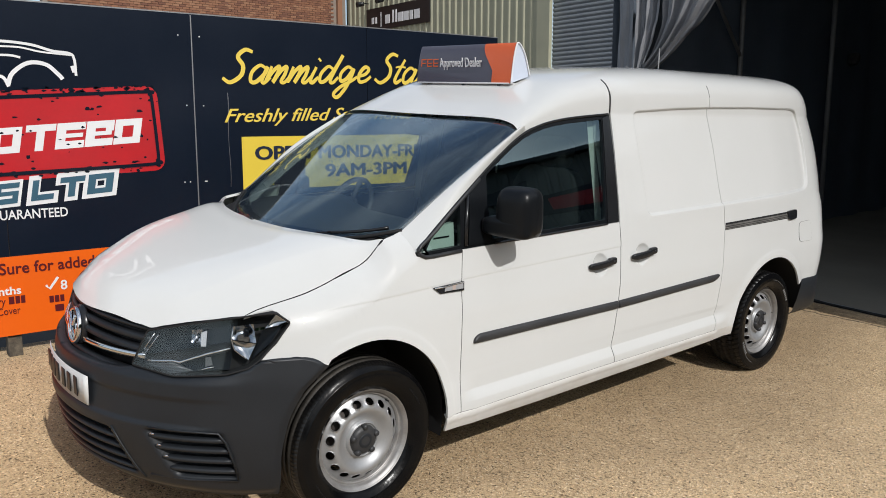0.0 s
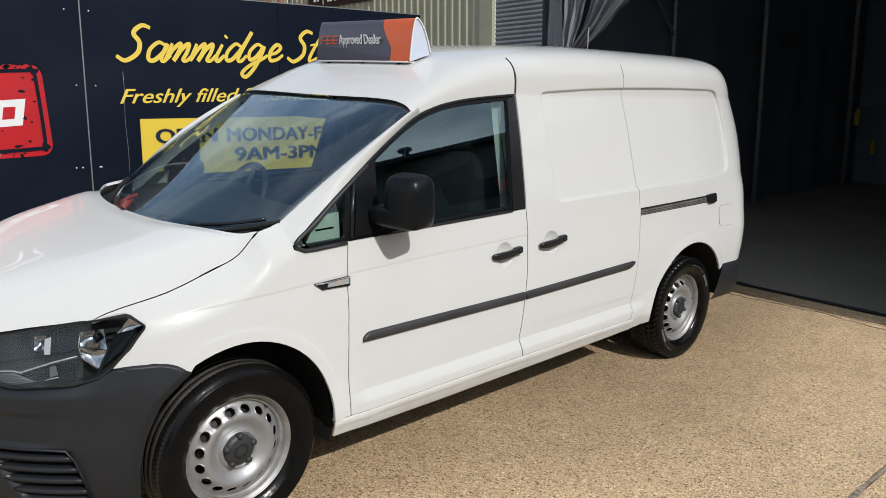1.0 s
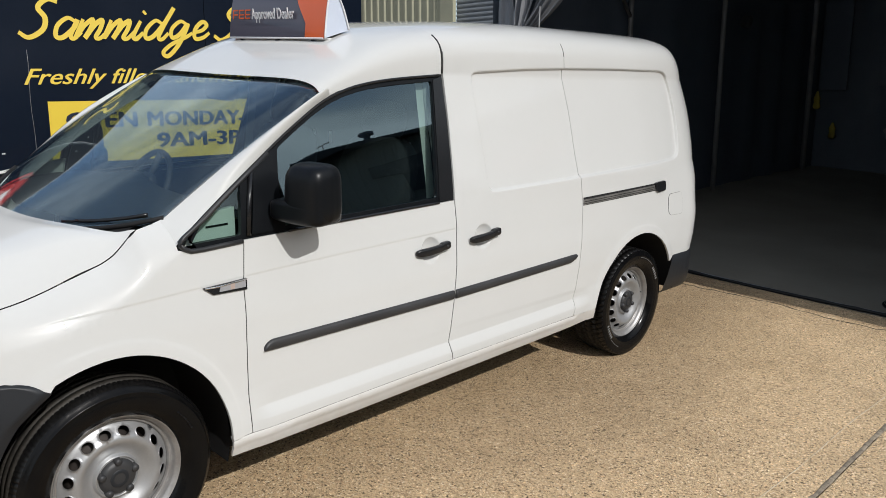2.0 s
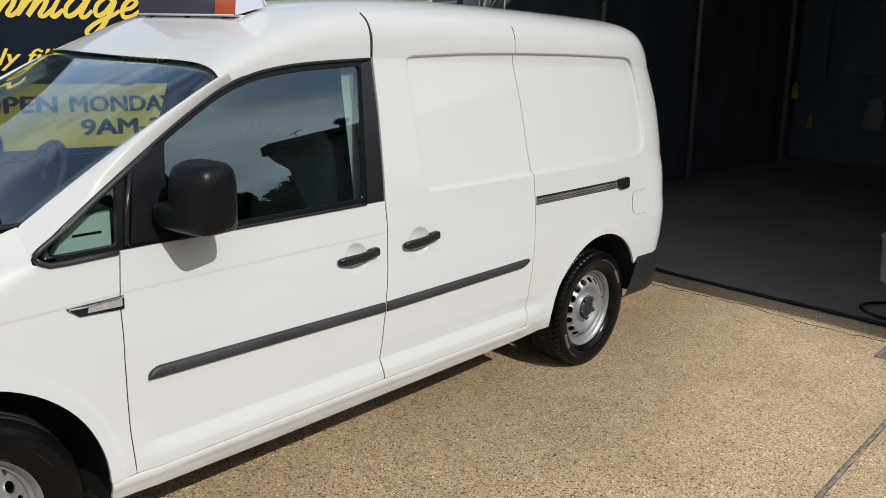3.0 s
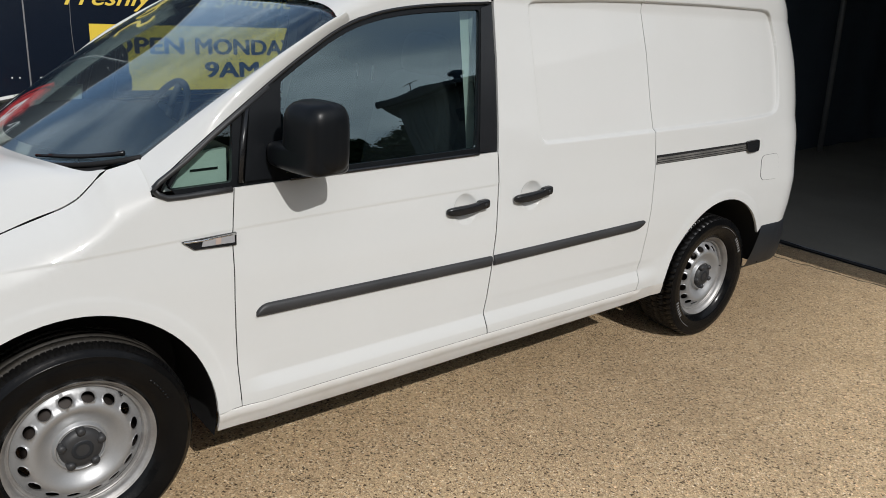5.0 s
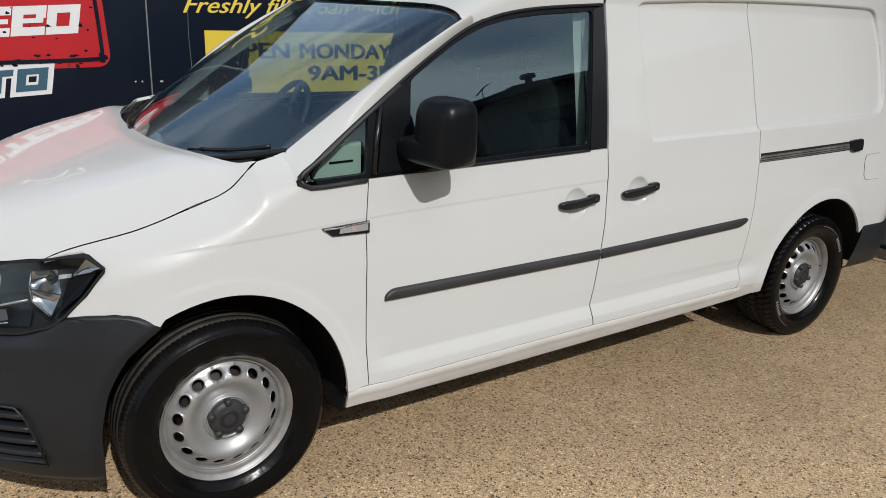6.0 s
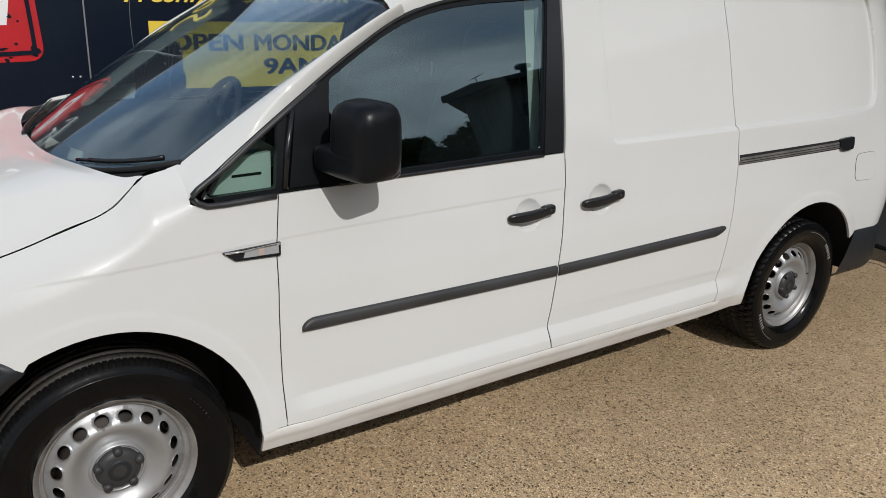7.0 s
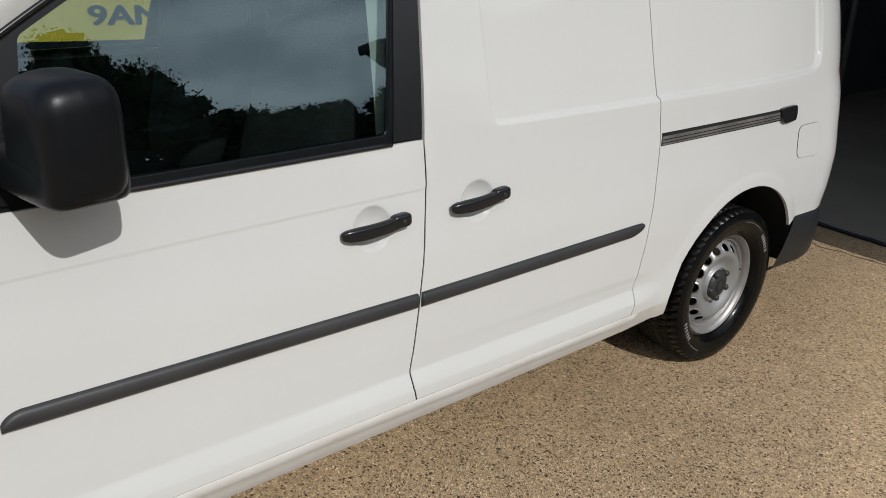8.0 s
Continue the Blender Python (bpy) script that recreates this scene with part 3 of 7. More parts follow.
# ---- the van ----
van = thing("van", (0, 0, 0), "white panel van with black bumpers and steel wheels, parked on concrete", "van")
van.matrix_world = TILT
SEAM_FRONT = [(.461, 1.027), (.449, .93), (.443, .86), (.441, .70), (.443, .61), (.452, .46), (.4635, .3345)]
SEAM_MID = [(.75, .3435), (1.1, .3520), (1.471, .3590), (1.458, .40), (1.457, .447), (1.463, .65), (1.477, .86), (1.485, .955), (1.484, 1.063)]
SEAM_MID_UP = [(1.500, 1.22), (1.514, 1.386), (1.525, 1.60), (1.524, 1.686)]
SEAM_REAR = [(2.384, .371), (2.392, .45), (2.395, .51), (2.404, .74), (2.402, .90), (2.398, .966), (2.372, 1.10), (2.365, 1.20), (2.364, 1.42), (2.348, 1.60), (2.342, 1.686)]
GAP = .0048


def shifted(pts, dx, dz=0.0):
    return [(x + dx, z + dz) for x, z in pts]


# front wings, from the headlamp to the door
def wing_turn(x):
    return shoulder(x), hood(x, seam_y(x))


def wing_place(x, s):
    """Like the side, but over the shoulder s counts the angle, so that the edge meets the bonnet."""
    z0, zt = wing_turn(x)
    if s <= z0 or x > .228:
        return on_side()(x, s)
    k = min(1, (s - z0) / (zt - z0))
    y0, z = half(x, z0, True), z0 + (zt - z0) * wing_rise(k)
    roll = (1 - math.cos(k * ROLL)) / (1 - math.cos(ROLL))
    return (x, -(seam_y(x) + .0012 + max(0, y0 - seam_y(x)) * (1 - .72 * roll - .28 * k) + crease(x, z) + lip(x, z0)), z)


ROLL = radians(66)


def wing_rise(k):
    return .72 * math.sin(k * ROLL) / math.sin(ROLL) + .28 * k


def wing_s(x, z):
    z0, zt = wing_turn(x)
    if z <= z0 or x > .228:
        return z
    want, lo, hi = min(1, (z - z0) / (zt - z0)), 0.0, 1.0
    for _ in range(30):
        k = (lo + hi) / 2
        lo, hi = (k, hi) if wing_rise(k) < want else (lo, k)
    return z0 + (zt - z0) * lo


wing_top = [(x, hood(x, seam_y(x))) for x in (-.443, -.40, -.35, -.3, -.2, -.1, 0, .04, .08, .11, .14, .18, .222)]
wing_outline = (arc(-.01, .32, .392, .416, 116, 2.5) + [(.384, .3298), (.44, .3335)] + [p for p in shifted(SEAM_FRONT, -GAP * .75)][::-1] + [(.295, 1.023), (.262, 1.021), (.226, 1.020)]
                + wing_top[::-1] + [(-.398, wing_s(-.398, .869)), (-.352, wing_s(-.352, .876)), (-.306, wing_s(-.306, .838)), (-.358, wing_s(-.358, .767)), (-.412, .709), (-.36, .712), (-.30, .716), (-.26, .708), (-.195, .675)])
def arch_lines(cx, rx, a0, a1):
    return [p for k in (1.08, 1.09, 1.10, 1.11, 1.12, 1.13) for p in arc(cx, .32, rx * k, .416 * k, a0, a1, 90)]


wing_lines = arch_lines(-.01, .392, 5, 110) + [(x, wing_s(x, crease_at(x) - d)) for x in [-.23 + .010 * i for i in range(68)] for d in (-.004, .0, .003, .006, .011)]
wing = part("front_wing", skin(wing_outline, wing_place, .012, lines=wing_lines, inward=lambda x, s: (0, 1, 0) if s < shoulder(x) else (0, .3, -1)), white_paint, van)
mirrored(wing)
# front doors
door_outline = SEAM_FRONT + SEAM_MID
crease_lines = [(.447 + .010 * i, crease_at(.447 + .010 * i) - d) for i in range(105) for d in (-.003, .001, .004, .008)]
bowl_lines = [(cx + r * k * math.cos(i * math.tau / 60), cz + r * k * math.sin(i * math.tau / 60)) for cx, cz, r in ((1.325, .872, .056), (1.648, .8925, .056)) for k in (.70, .80, .87, .93, .98, 1.03) for i in range(60)]
foot_lines = [(.44 + .010 * i, d + .02 * (.44 + .010 * i - 1)) for i in range(215) for d in (.376, .3835, .3865, .390, .396, .412, .424, .428, .4305, .433, .437, .446)]
door = part("front_door", skin(door_outline, on_side(), .0105, inward=into, lines=crease_lines + foot_lines + bowl_lines), white_paint, van)
# sliding door skins
slider_outline = shifted(SEAM_MID[2:], GAP) + shifted(SEAM_MID_UP, GAP) + shifted(SEAM_REAR, -GAP / 3)[::-1]
slider = part("sliding_door", skin(slider_outline, on_side(), .0105, inward=into, lines=inset_lines() + foot_lines + bowl_lines), white_paint, van)
# rear quarters
rear_edge = [(rear_end(z) - .004, z) for z in (.56, .7, .85, 1.0, 1.15, 1.3, 1.45, 1.6, 1.64, 1.686)]
quarter_outline = (shifted(SEAM_REAR, GAP / 3)[::-1] + [(2.50, .366), (2.588, .366)] + arc(WHEELBASE, .32, .415, .416, 173, 28) + [(3.40, .536)] + rear_edge)
quarter = part("rear_quarter", skin(quarter_outline, on_side(), .0115, inward=into, lines=inset_lines() + arch_lines(WHEELBASE, .415, 38, 168)), white_paint, van)
# sills
door_foot = curve_at([.36, .455, .75, 1.1, 1.471, 2.384, 2.7], [.3275, .3340, .3435, .3520, .3590, .3710, .374])


def sill_place(x, z):
    """The sill: rolled at its top, a fold along its middle, and let in behind the doors' lower edges."""
    d = door_foot(x) - z
    off = -.006 * (1 - near_edge(d, .018)) - .0012 * near_edge(d - .033, .003) - lip(x, z) + .003
    off = off - .012 * near_edge(.0035 - d, .003)
    return on_side(off * (1 - near_edge(x - 2.39, .05)))(x, z)


sill_outline = ([(.3865, .262), (.95, .265), (1.5, .278), (2.1, .294), (2.602, .311), (2.5945, .3690), (2.50, .3650), (2.41, .3690), (2.388, .3770)]
                + [(x, door_foot(x) + .006) for x in (2.2, 1.8, 1.471, 1.0, .6, .46)] + [(.44, .3385), (.3885, .3340), (.3878, .30)])
sill_lines = [(.388 + .012 * i, door_foot(.388 + .012 * i) - d) for i in range(166) for d in (-.001, .0005, .0035, .008, .014, .033, .0365)]
sill = part("sill", skin(sill_outline, sill_place, .012, inward=into, depth=.010, lines=sill_lines), sill_paint, van, "white sill, scuffed and chipped")
# a dark tube draws the gap line between doors and sill
gap_line = bmesh.new()
tube(gap_line, [on_side(-.0035, True)(.388 + .0250 * i, door_foot(.388 + .0250 * i) - .0016) for i in range(81)], .0018, 6)
sill_gap = part("sill_gap", gap_line, matt_black, van)
for o in (door, slider, quarter, sill, sill_gap):
    mirrored(o)
# dark tubes in the door joints stand for the shade of deep gaps
for line in (shifted(SEAM_FRONT, -GAP * .375), shifted(SEAM_MID[2:], GAP / 2)):
    joint = bmesh.new()
    steps = [(p[0] + (q[0] - p[0]) * k / 6, p[1] + (q[1] - p[1]) * k / 6) for p, q in zip(line, line[1:]) for k in range(6)]
    tube(joint, [on_side(-.0032)(x, z) for x, z in steps], .0026, 6)
    mirrored(part("door_joint", joint, matt_black, van))


# roof with its rails and the windscreen pillars
def over(x, s):
    """The roof's shell: s runs from the door line (0) to the middle (1)."""
    z1 = door_line(x) if x < 1.522 else 1.68
    y1 = half(x, z1, True)
    zr = roof_mid(x)
    a0 = math.asin(min(1, max(0, ((z1 - door_line(x)) / max(.02, zr - door_line(x))))) ** 2) if x > 1.522 else 0.0
    a = a0 + (math.pi / 2 - a0) * s
    base = door_line(x)
    ya = profile(base) + swell(x, base)
    y = ya * math.cos(a) ** .5 if s < 1 else 0.0
    z = base + (zr - base) * math.sin(a) ** .5 if a > 0 else base
    d = rear_end(min(z, 1.74)) - x
    if d < .38 and y > 0:
        y -= min(y, .20 * (1 - math.sqrt(max(0, 1 - ((.38 - max(d, 0)) / .38) ** 2))) * min(1, y / .6))
    return (x, -y, z)


def spread(k, n):
    s = k / n
    return s * s * (.55 + .45 * s) if s < 1 else 1.0


NS = 30
HEAD = curve_at([0, .06, .14, .24, .45, 1.0], [.91, .87, .858, .858, .858, .838])


def shell_half():
    bm = bmesh.new()
    rows = []
    for k in range(NS + 1):
        s = spread(k, NS)
        x0 = HEAD(s)
        rows.append([over(x0 + (1.519 - x0) * j / 16, s) for j in range(17)] + [over(1.525 + (3.84 - 1.525) * j / 44, s) for j in range(45)])
    grid_sheet(bm, rows)
    return bm


def pillar_points(n=24):
    """Pairs of points along the windscreen pillar: door side, screen side."""
    out = [(Vector((.205, -.800, 1.012)), Vector((.200, -.704, 1.094)))]
    for i in range(n + 1):
        t = i / n
        xd = .235 + (.91 - .235) * t
        a = Vector((xd, -half(xd, door_line(xd), True), door_line(xd)))
        s1 = .10
        corner = Vector(over(HEAD(s1), s1))
        base = Vector((.239, -.700, 1.105))
        b = base.lerp(corner, t) + Vector((0, -.018, .022)) * math.sin(math.pi * t)
        out.append((a, b))
    return out


roof_bm = shell_half()
prs = pillar_points()
rows = []
for j in range(9):
    t = j / 8
    rows.append([a.lerp(b, t) + Vector((-.1, -.35, .3)) * .075 * math.sin(math.pi * t) * near_edge(i - 1, 14) for i, (a, b) in enumerate(prs)])
grid_sheet(roof_bm, rows)
bmesh.ops.remove_doubles(roof_bm, verts=roof_bm.verts, dist=.004)
bmesh.ops.recalc_face_normals(roof_bm, faces=roof_bm.faces)
mirror_copy = bmesh.ops.duplicate(roof_bm, geom=roof_bm.verts[:] + roof_bm.edges[:] + roof_bm.faces[:])
for v in [g for g in mirror_copy["geom"] if isinstance(g, bmesh.types.BMVert)]:
    v.co.y = -v.co.y
bmesh.ops.reverse_faces(roof_bm, faces=[g for g in mirror_copy["geom"] if isinstance(g, bmesh.types.BMFace)])
bmesh.ops.remove_doubles(roof_bm, verts=roof_bm.verts, dist=.002)
roof = part("roof", roof_bm, white_paint, van)
foot_seam = part("pillar_seam", tube(bmesh.new(), [(.196, -.708, 1.0925), (.200, -.735, 1.082), (.208, -.765, 1.062), (.218, -.790, 1.036), (.226, -.803, 1.018)], .0016, 6), matt_black, van)
mirrored(foot_seam)

# rear face, closed off behind
rear_bm = bmesh.new()
rows = []
for j in range(25):
    z = .50 + (1.70 - .50) * j / 24
    x = rear_end(z) - .006
    w = half(x, z, True)
    rows.append([(x + .03 * (1 - (i / 6 - 1) ** 2), w * (i / 6 - 1), z) for i in range(13)])
grid_sheet(rear_bm, rows)
part("rear_door", rear_bm, white_paint, van)
gap_bm = bmesh.new()
tube(gap_bm, [on_side(.0005, True)(1.522 - .004 * k / 8, 1.588 + .158 * k / 8) for k in range(9)], .0042, 6)
gap = part("roof_gap", gap_bm, matt_black, van)
mirrored(gap)
up_bm = bmesh.new()
tube(up_bm, [on_side(.0002, True)(2.342 - .003 * k / 6, 1.684 + .062 * k / 6) for k in range(7)], .0016, 6)
mirrored(part("roof_gap", up_bm, matt_black, van))


# bonnet
def hood_front(y):
    """Where the bonnet's front edge runs."""
    a = abs(y)
    return -.79 + .102 * (a / .444) ** 2 if a < .444 else brow_x(a)


brow_x = curve_at([.40, .444, .5, .57, .63, .70], [-.712, -.688, -.648, -.589, -.529, -.447])


bm = bmesh.new()
rows = []
ridge_y = curve_at([-.72, -.635, -.547, -.409, -.28, -.13, 0, .14], [.42, .455, .484, .540, .572, .600, .632, .655])


def ridge_lift(x, y, u):
    """The middle of the bonnet stands a little proud, up to a clear line on either side."""
    return .0115 * near_edge(u, .14) * near_edge(1 - u, .10) * min(1, max(0, 1 - (abs(y) - ridge_y(x)) / .085))


for i in range(201):
    v = i / 100 - 1
    col = []
    for j in range(37):
        u = j / 36
        yf = .6975 * v
        xf = hood_front(yf) + .004
        xb = -.036 + .176 * abs(v) ** 2.6
        x = xf + (xb - xf) * u
        y = v * (seam_y(x) - .0025) if x > -.455 else v * .6975
        col.append((x, y, hood(x, y) - ((.012 - .010 * near_edge(abs(y) - .36, .08)) * (1 - u / .06) ** 2 if u < .06 else 0) + ridge_lift(x, y, u)))
    rows.append(col)
grid_sheet(bm, rows)
bmesh.ops.recalc_face_normals(bm, faces=bm.faces)
bonnet = part("bonnet", bm, white_paint, van)
edge = bmesh.new()
tube(edge, [(x, -seam_y(x) + .001, hood(x, seam_y(x)) - .005) for x in [-.442 + .02 * i for i in range(30)]], .0016, 6)
seam = part("bonnet_seam", edge, matt_black, van)
mirrored(seam)


nose_w = curve_at([.18, .24, .32, .50, .70, .78, .90], [.832, .850, .860, .866, .862, .857, .843])


# nose: places on the rounded front by an angle from the middle, and a height
def nose(a, z, off=0.0, base=None):
    sx, cx = front_side(z), front_mid(z)
    w = nose_w(z) if base is None else base
    x = sx - (sx - cx) * math.cos(a)
    y = w * math.sin(a)
    n = Vector((-math.cos(a), math.sin(a) * 1.0, 0)).normalized()
    return Vector((x + n.x * off, -(y + n.y * off), z))


def nose_angle(y, z=.7):
    return math.asin(min(1, abs(y) / profile(z))) * (1 if y >= 0 else -1)


def bump_sunk(a, z):
    """Recesses for the lower grille and beside it."""
    a = abs(a)
    slant = .45 + .124 * (.419 - z) / .177
    mid = near_edge(slant - .02 - a, .03) * near_edge(z - .245, .02) * near_edge(.425 - z, .02)
    side = near_edge(a - .63 - .07 * (.42 - z) / .1, .05) * near_edge(.965 + .06 * (.45 - z) / .17 - a, .02) * near_edge(z - .272, .012) * near_edge(.452 - z, .012)
    return -.035 * max(mid, side)


def bump_profile(z):
    """How far the bumper stands proud, height by height."""
    return .004 + .016 * near_edge(.66 - z, .04) - .008 * near_edge(.575 - z, .020) + .009 * near_edge(.475 - z, .016) - .03 * near_edge(.235 - z, .05)


bumper_end = curve_at([.18, .235, .335, .464, .582, .64, .676, .70, .735], [-.352, -.354, -.358, -.340, -.285, -.226, -.189, -.22, -.42])
bumper_top = curve_at([0, .35, .42, .492, .569, .637, .702, .744, .764, .80, .86], [.628, .640, .652, .647, .636, .645, .654, .677, .708, .715, .708])
bm = bmesh.new()
rows = []
for j in range(95):
    z = .188 + (.735 - .188) * j / 94
    col = []
    # the sides end at the wheel opening
    xe = bumper_end(z)
    sx, cx = front_side(z), front_mid(z)
    ae = math.acos(min(1, max(0, (sx - xe) / (sx - cx))))
    for i in range(193):
        v = i / 96 - 1
        a = ae * v
        stand = bump_profile(z)
        stand += (.013 - .02 * near_edge(.225 - z, .04) - stand) * near_edge(abs(v) - .60, .2)
        p = nose(a, z, stand * (1 if abs(v) < .97 else (1 - abs(v)) / .03) + bump_sunk(a, z))
        # the upper edge dips under lamps and grille
        lim = bumper_top(.862 * math.sin(min(abs(a), 1.5)))
        if z > lim:
            p = nose(a, lim, .0) + Vector((.012, 0, 0)) * min(1, (z - lim) / .03)
            p.z = lim
        col.append(p)
    rows.append(col)
grid_sheet(bm, rows)
bmesh.ops.remove_doubles(bm, verts=bm.verts, dist=.0008)
bmesh.ops.recalc_face_normals(bm, faces=bm.faces)
bumper = part("front_bumper", bm, black_plastic, van, "dark grey textured plastic front bumper")


def nose_strip(a0, a1, z0, z1, off, thick, n=18, rise=lambda a: 0.0):
    """A bar that follows the nose."""
    bm = bmesh.new()
    rows = []
    for i in range(n + 1):
        a = a0 + (a1 - a0) * i / n
        r = rise(a)
        zm = (z0 + z1) / 2
        rows.append([Vector((*nose(a, zm, o).xy, zz + r))
                     for o, zz in ((off - thick, z0), (off - .004, z0), (off, z0 + .004), (off, z1 - .004), (off - .004, z1), (off - thick, z1))])
    vs = grid_sheet(bm, rows, True)
    bm.faces.new(vs[0][::-1])
    bm.faces.new(vs[-1])
    bmesh.ops.recalc_face_normals(bm, faces=bm.faces)
    return bm


# lower grille with its slats, and the recesses beside it
lower = part("lower_grille", nose_strip(-.55, .55, .25, .42, -.030, .006), shade_black, van)
for z in (.262, .300, .338, .376):
    e = .425 + .124 * (.419 - z) / .177
    part("slat", nose_strip(-e, e, z, z + .015, .016, .045), black_plastic, lower)
for s in (-1, 1):
    rec = part("fog_recess", nose_strip(s * .66, s * 1.0, .28, .445, -.030, .006, 8), shade_black, van)
    for z in (.295, .335, .375, .415):
        e0, e1 = .63 + .07 * (.42 - z) / .1, .965 + .06 * (.45 - z) / .17
        part("slat", nose_strip(s * e0, s * e1, z, z + .016, .018, .045, 10), black_plastic, rec)
        if z > .30:
            part("bright_clip", nose_strip(s * (e0 + .012), s * (e0 + .034), z + .014, z + .020, .022, .004, 2), chrome, rec)
for s in (-1, 1):
    frame_bm = bmesh.new()
    tube(frame_bm, [nose(s * a, z, bump_profile(z) + .001) for a, z in ((.61, .262), (.80, .264), (1.024, .270), (1.008, .36), (.985, .42), (.955, .455), (.80, .458), (.64, .456))], .004, 6)
    tube(frame_bm, [nose(s * (.45 + .124 * (.419 - z) / .177), z, bump_profile(z) + .001) for z in (.43, .38, .33, .28, .242)], .004, 6)
    part("recess_frame", frame_bm, black_plastic, bumper)

# grille between the lamps
grille = part("grille", nose_strip(-.56, .56, .61, .80, -.055, .02, 24, lambda a: -.01 * (a / .56) ** 2), shade_black, van)
for z, h in ((.625, .018), (.705, .022), (.745, .022), (.785, .014)):
    part("slat", nose_strip(-.55, .55, z, z + h, -.012, .03, 24, lambda a: -.012 * (a / .55) ** 2), black_plastic, grille)
for s in (-1, 1):
    part("chrome_strip", nose_strip(s * .12, s * .56, .672, .692, -.002, .02, 14, lambda a: .010 * (a / .55) ** 2), chrome, grille)
part("hood_lip", nose_strip(-.56, .56, .797, .807, -.02, .03, 24, lambda a: -.03 * (a / .56) ** 2), gloss_black, grille)


def disc(bm, c, n, r0, r1, thick, seg=40):
    """A ring (r0 > 0) or a disc with a rounded rim, facing n."""
    n = Vector(n).normalized()
    a = n.cross(Vector((0, 0, 1))).normalized()
    b = n.cross(a)
    prof = [(r0, 0), (r0, thick), ((r0 + r1) / 2, thick * 1.25), (r1 - thick * .3, thick), (r1, thick * .4), (r1, 0)] if r0 > 0 else [(0.001, thick), (r1 * .8, thick), (r1, thick * .5), (r1, 0)]
    rows = [[Vector(c) + (a * math.cos(i * math.tau / seg) + b * math.sin(i * math.tau / seg)) * r + n * h for i in range(seg)] for r, h in prof]
    grid_sheet(bm, rows, True)
    bmesh.ops.recalc_face_normals(bm, faces=bm.faces)
    return bm


emblem_at = (front_mid(.697) + .006, 0, .712)
emblem_n = (-1, 0, .12)
part("emblem_back", disc(bmesh.new(), Vector(emblem_at) + Vector((.024, 0, 0)), emblem_n, 0, .080, .026), gloss_black, grille)
emblem = part("emblem", disc(bmesh.new(), emblem_at, emblem_n, .060, .073, .010), chrome, grille, "round chrome emblem on the grille")
bars = bmesh.new()
for pts in (((-.035, .048), (-.008, .004), (0, .004), (.008, .004), (.035, .048)), ((-.052, .02), (-.022, -.05), (0, -.012), (.022, -.05), (.052, .02))):
    tube(bars, [(emblem_at[0] - .008, y, emblem_at[2] + z) for y, z in pts], .0075, 6)
part("emblem_bars", bars, chrome, grille)

# number plate, its characters left as bars
plate_bm = bmesh.new()
grid_sheet(plate_bm, [[(front_mid(.53) - .026 + .028 * (abs(y) / .26) ** 2, y, z) for y in [-.26 + .52 * i / 16 for i in range(17)]] for z in (.475, .53, .586)])
bmesh.ops.recalc_face_normals(plate_bm, faces=plate_bm.faces)
bmesh.ops.solidify(plate_bm, geom=plate_bm.faces[:], thickness=.004)
plate = part("number_plate", plate_bm, plate_white, van, "white number plate with dark bars")
for k, y in enumerate((-.205, -.145, -.085, -.025, .055, .115, .175)):
    y = -y
    x = front_mid(.53) - .0295 + .028 * (abs(y) / .26) ** 2
    part("plate_bar", boxed(x - .002, x + .002, y - .02, y + .02, .495, .566, .001), ink_black, plate)
part("plate_holder", boxed(front_mid(.53) - .012, front_mid(.53) + .05, -.15, .15, .485, .575, .006), black_plastic, bumper)


# headlamps
def lamp_place(off):
    def f(y, z):
        a = nose_angle(y, .8)
        p = nose(a, z, off, .862)
        return (p.x, p.y, p.z)
    return f


LAMP = rounded([(.444, .784), (.570, .822), (.699, .857), (.734, .866), (.762, .872), (.788, .837), (.7755, .7665), (.760, .7095), (.744, .681), (.702, .659), (.637, .6505), (.569, .641), (.492, .652), (.416, .659), (.428, .721)], .007, 3)


def lamp_patch(a, b, c, d, edge, deep=0.0, nu=12, nv=10, ribs=0.0):
    """A hollow inside the lamp between four corners, fluted if ribs are given."""
    bm = bmesh.new()
    rows = []
    for i in range(nu + 1):
        u = i / nu
        row = []
        for j in range(nv + 1):
            v = j / nv
            y, z = ((p * (1 - u) + q * u) * (1 - v) + (r * (1 - u) + t * u) * v for p, q, r, t in zip(a, b, d, c))
            hollow = (1 - (2 * u - 1) ** 2) * (1 - (2 * v - 1) ** 2)
            row.append(lamp_place(edge - deep * hollow + ribs * (i % 2))(y, z))
        rows.append(row)
    grid_sheet(bm, rows)
    bmesh.ops.recalc_face_normals(bm, faces=bm.faces)
    return bm


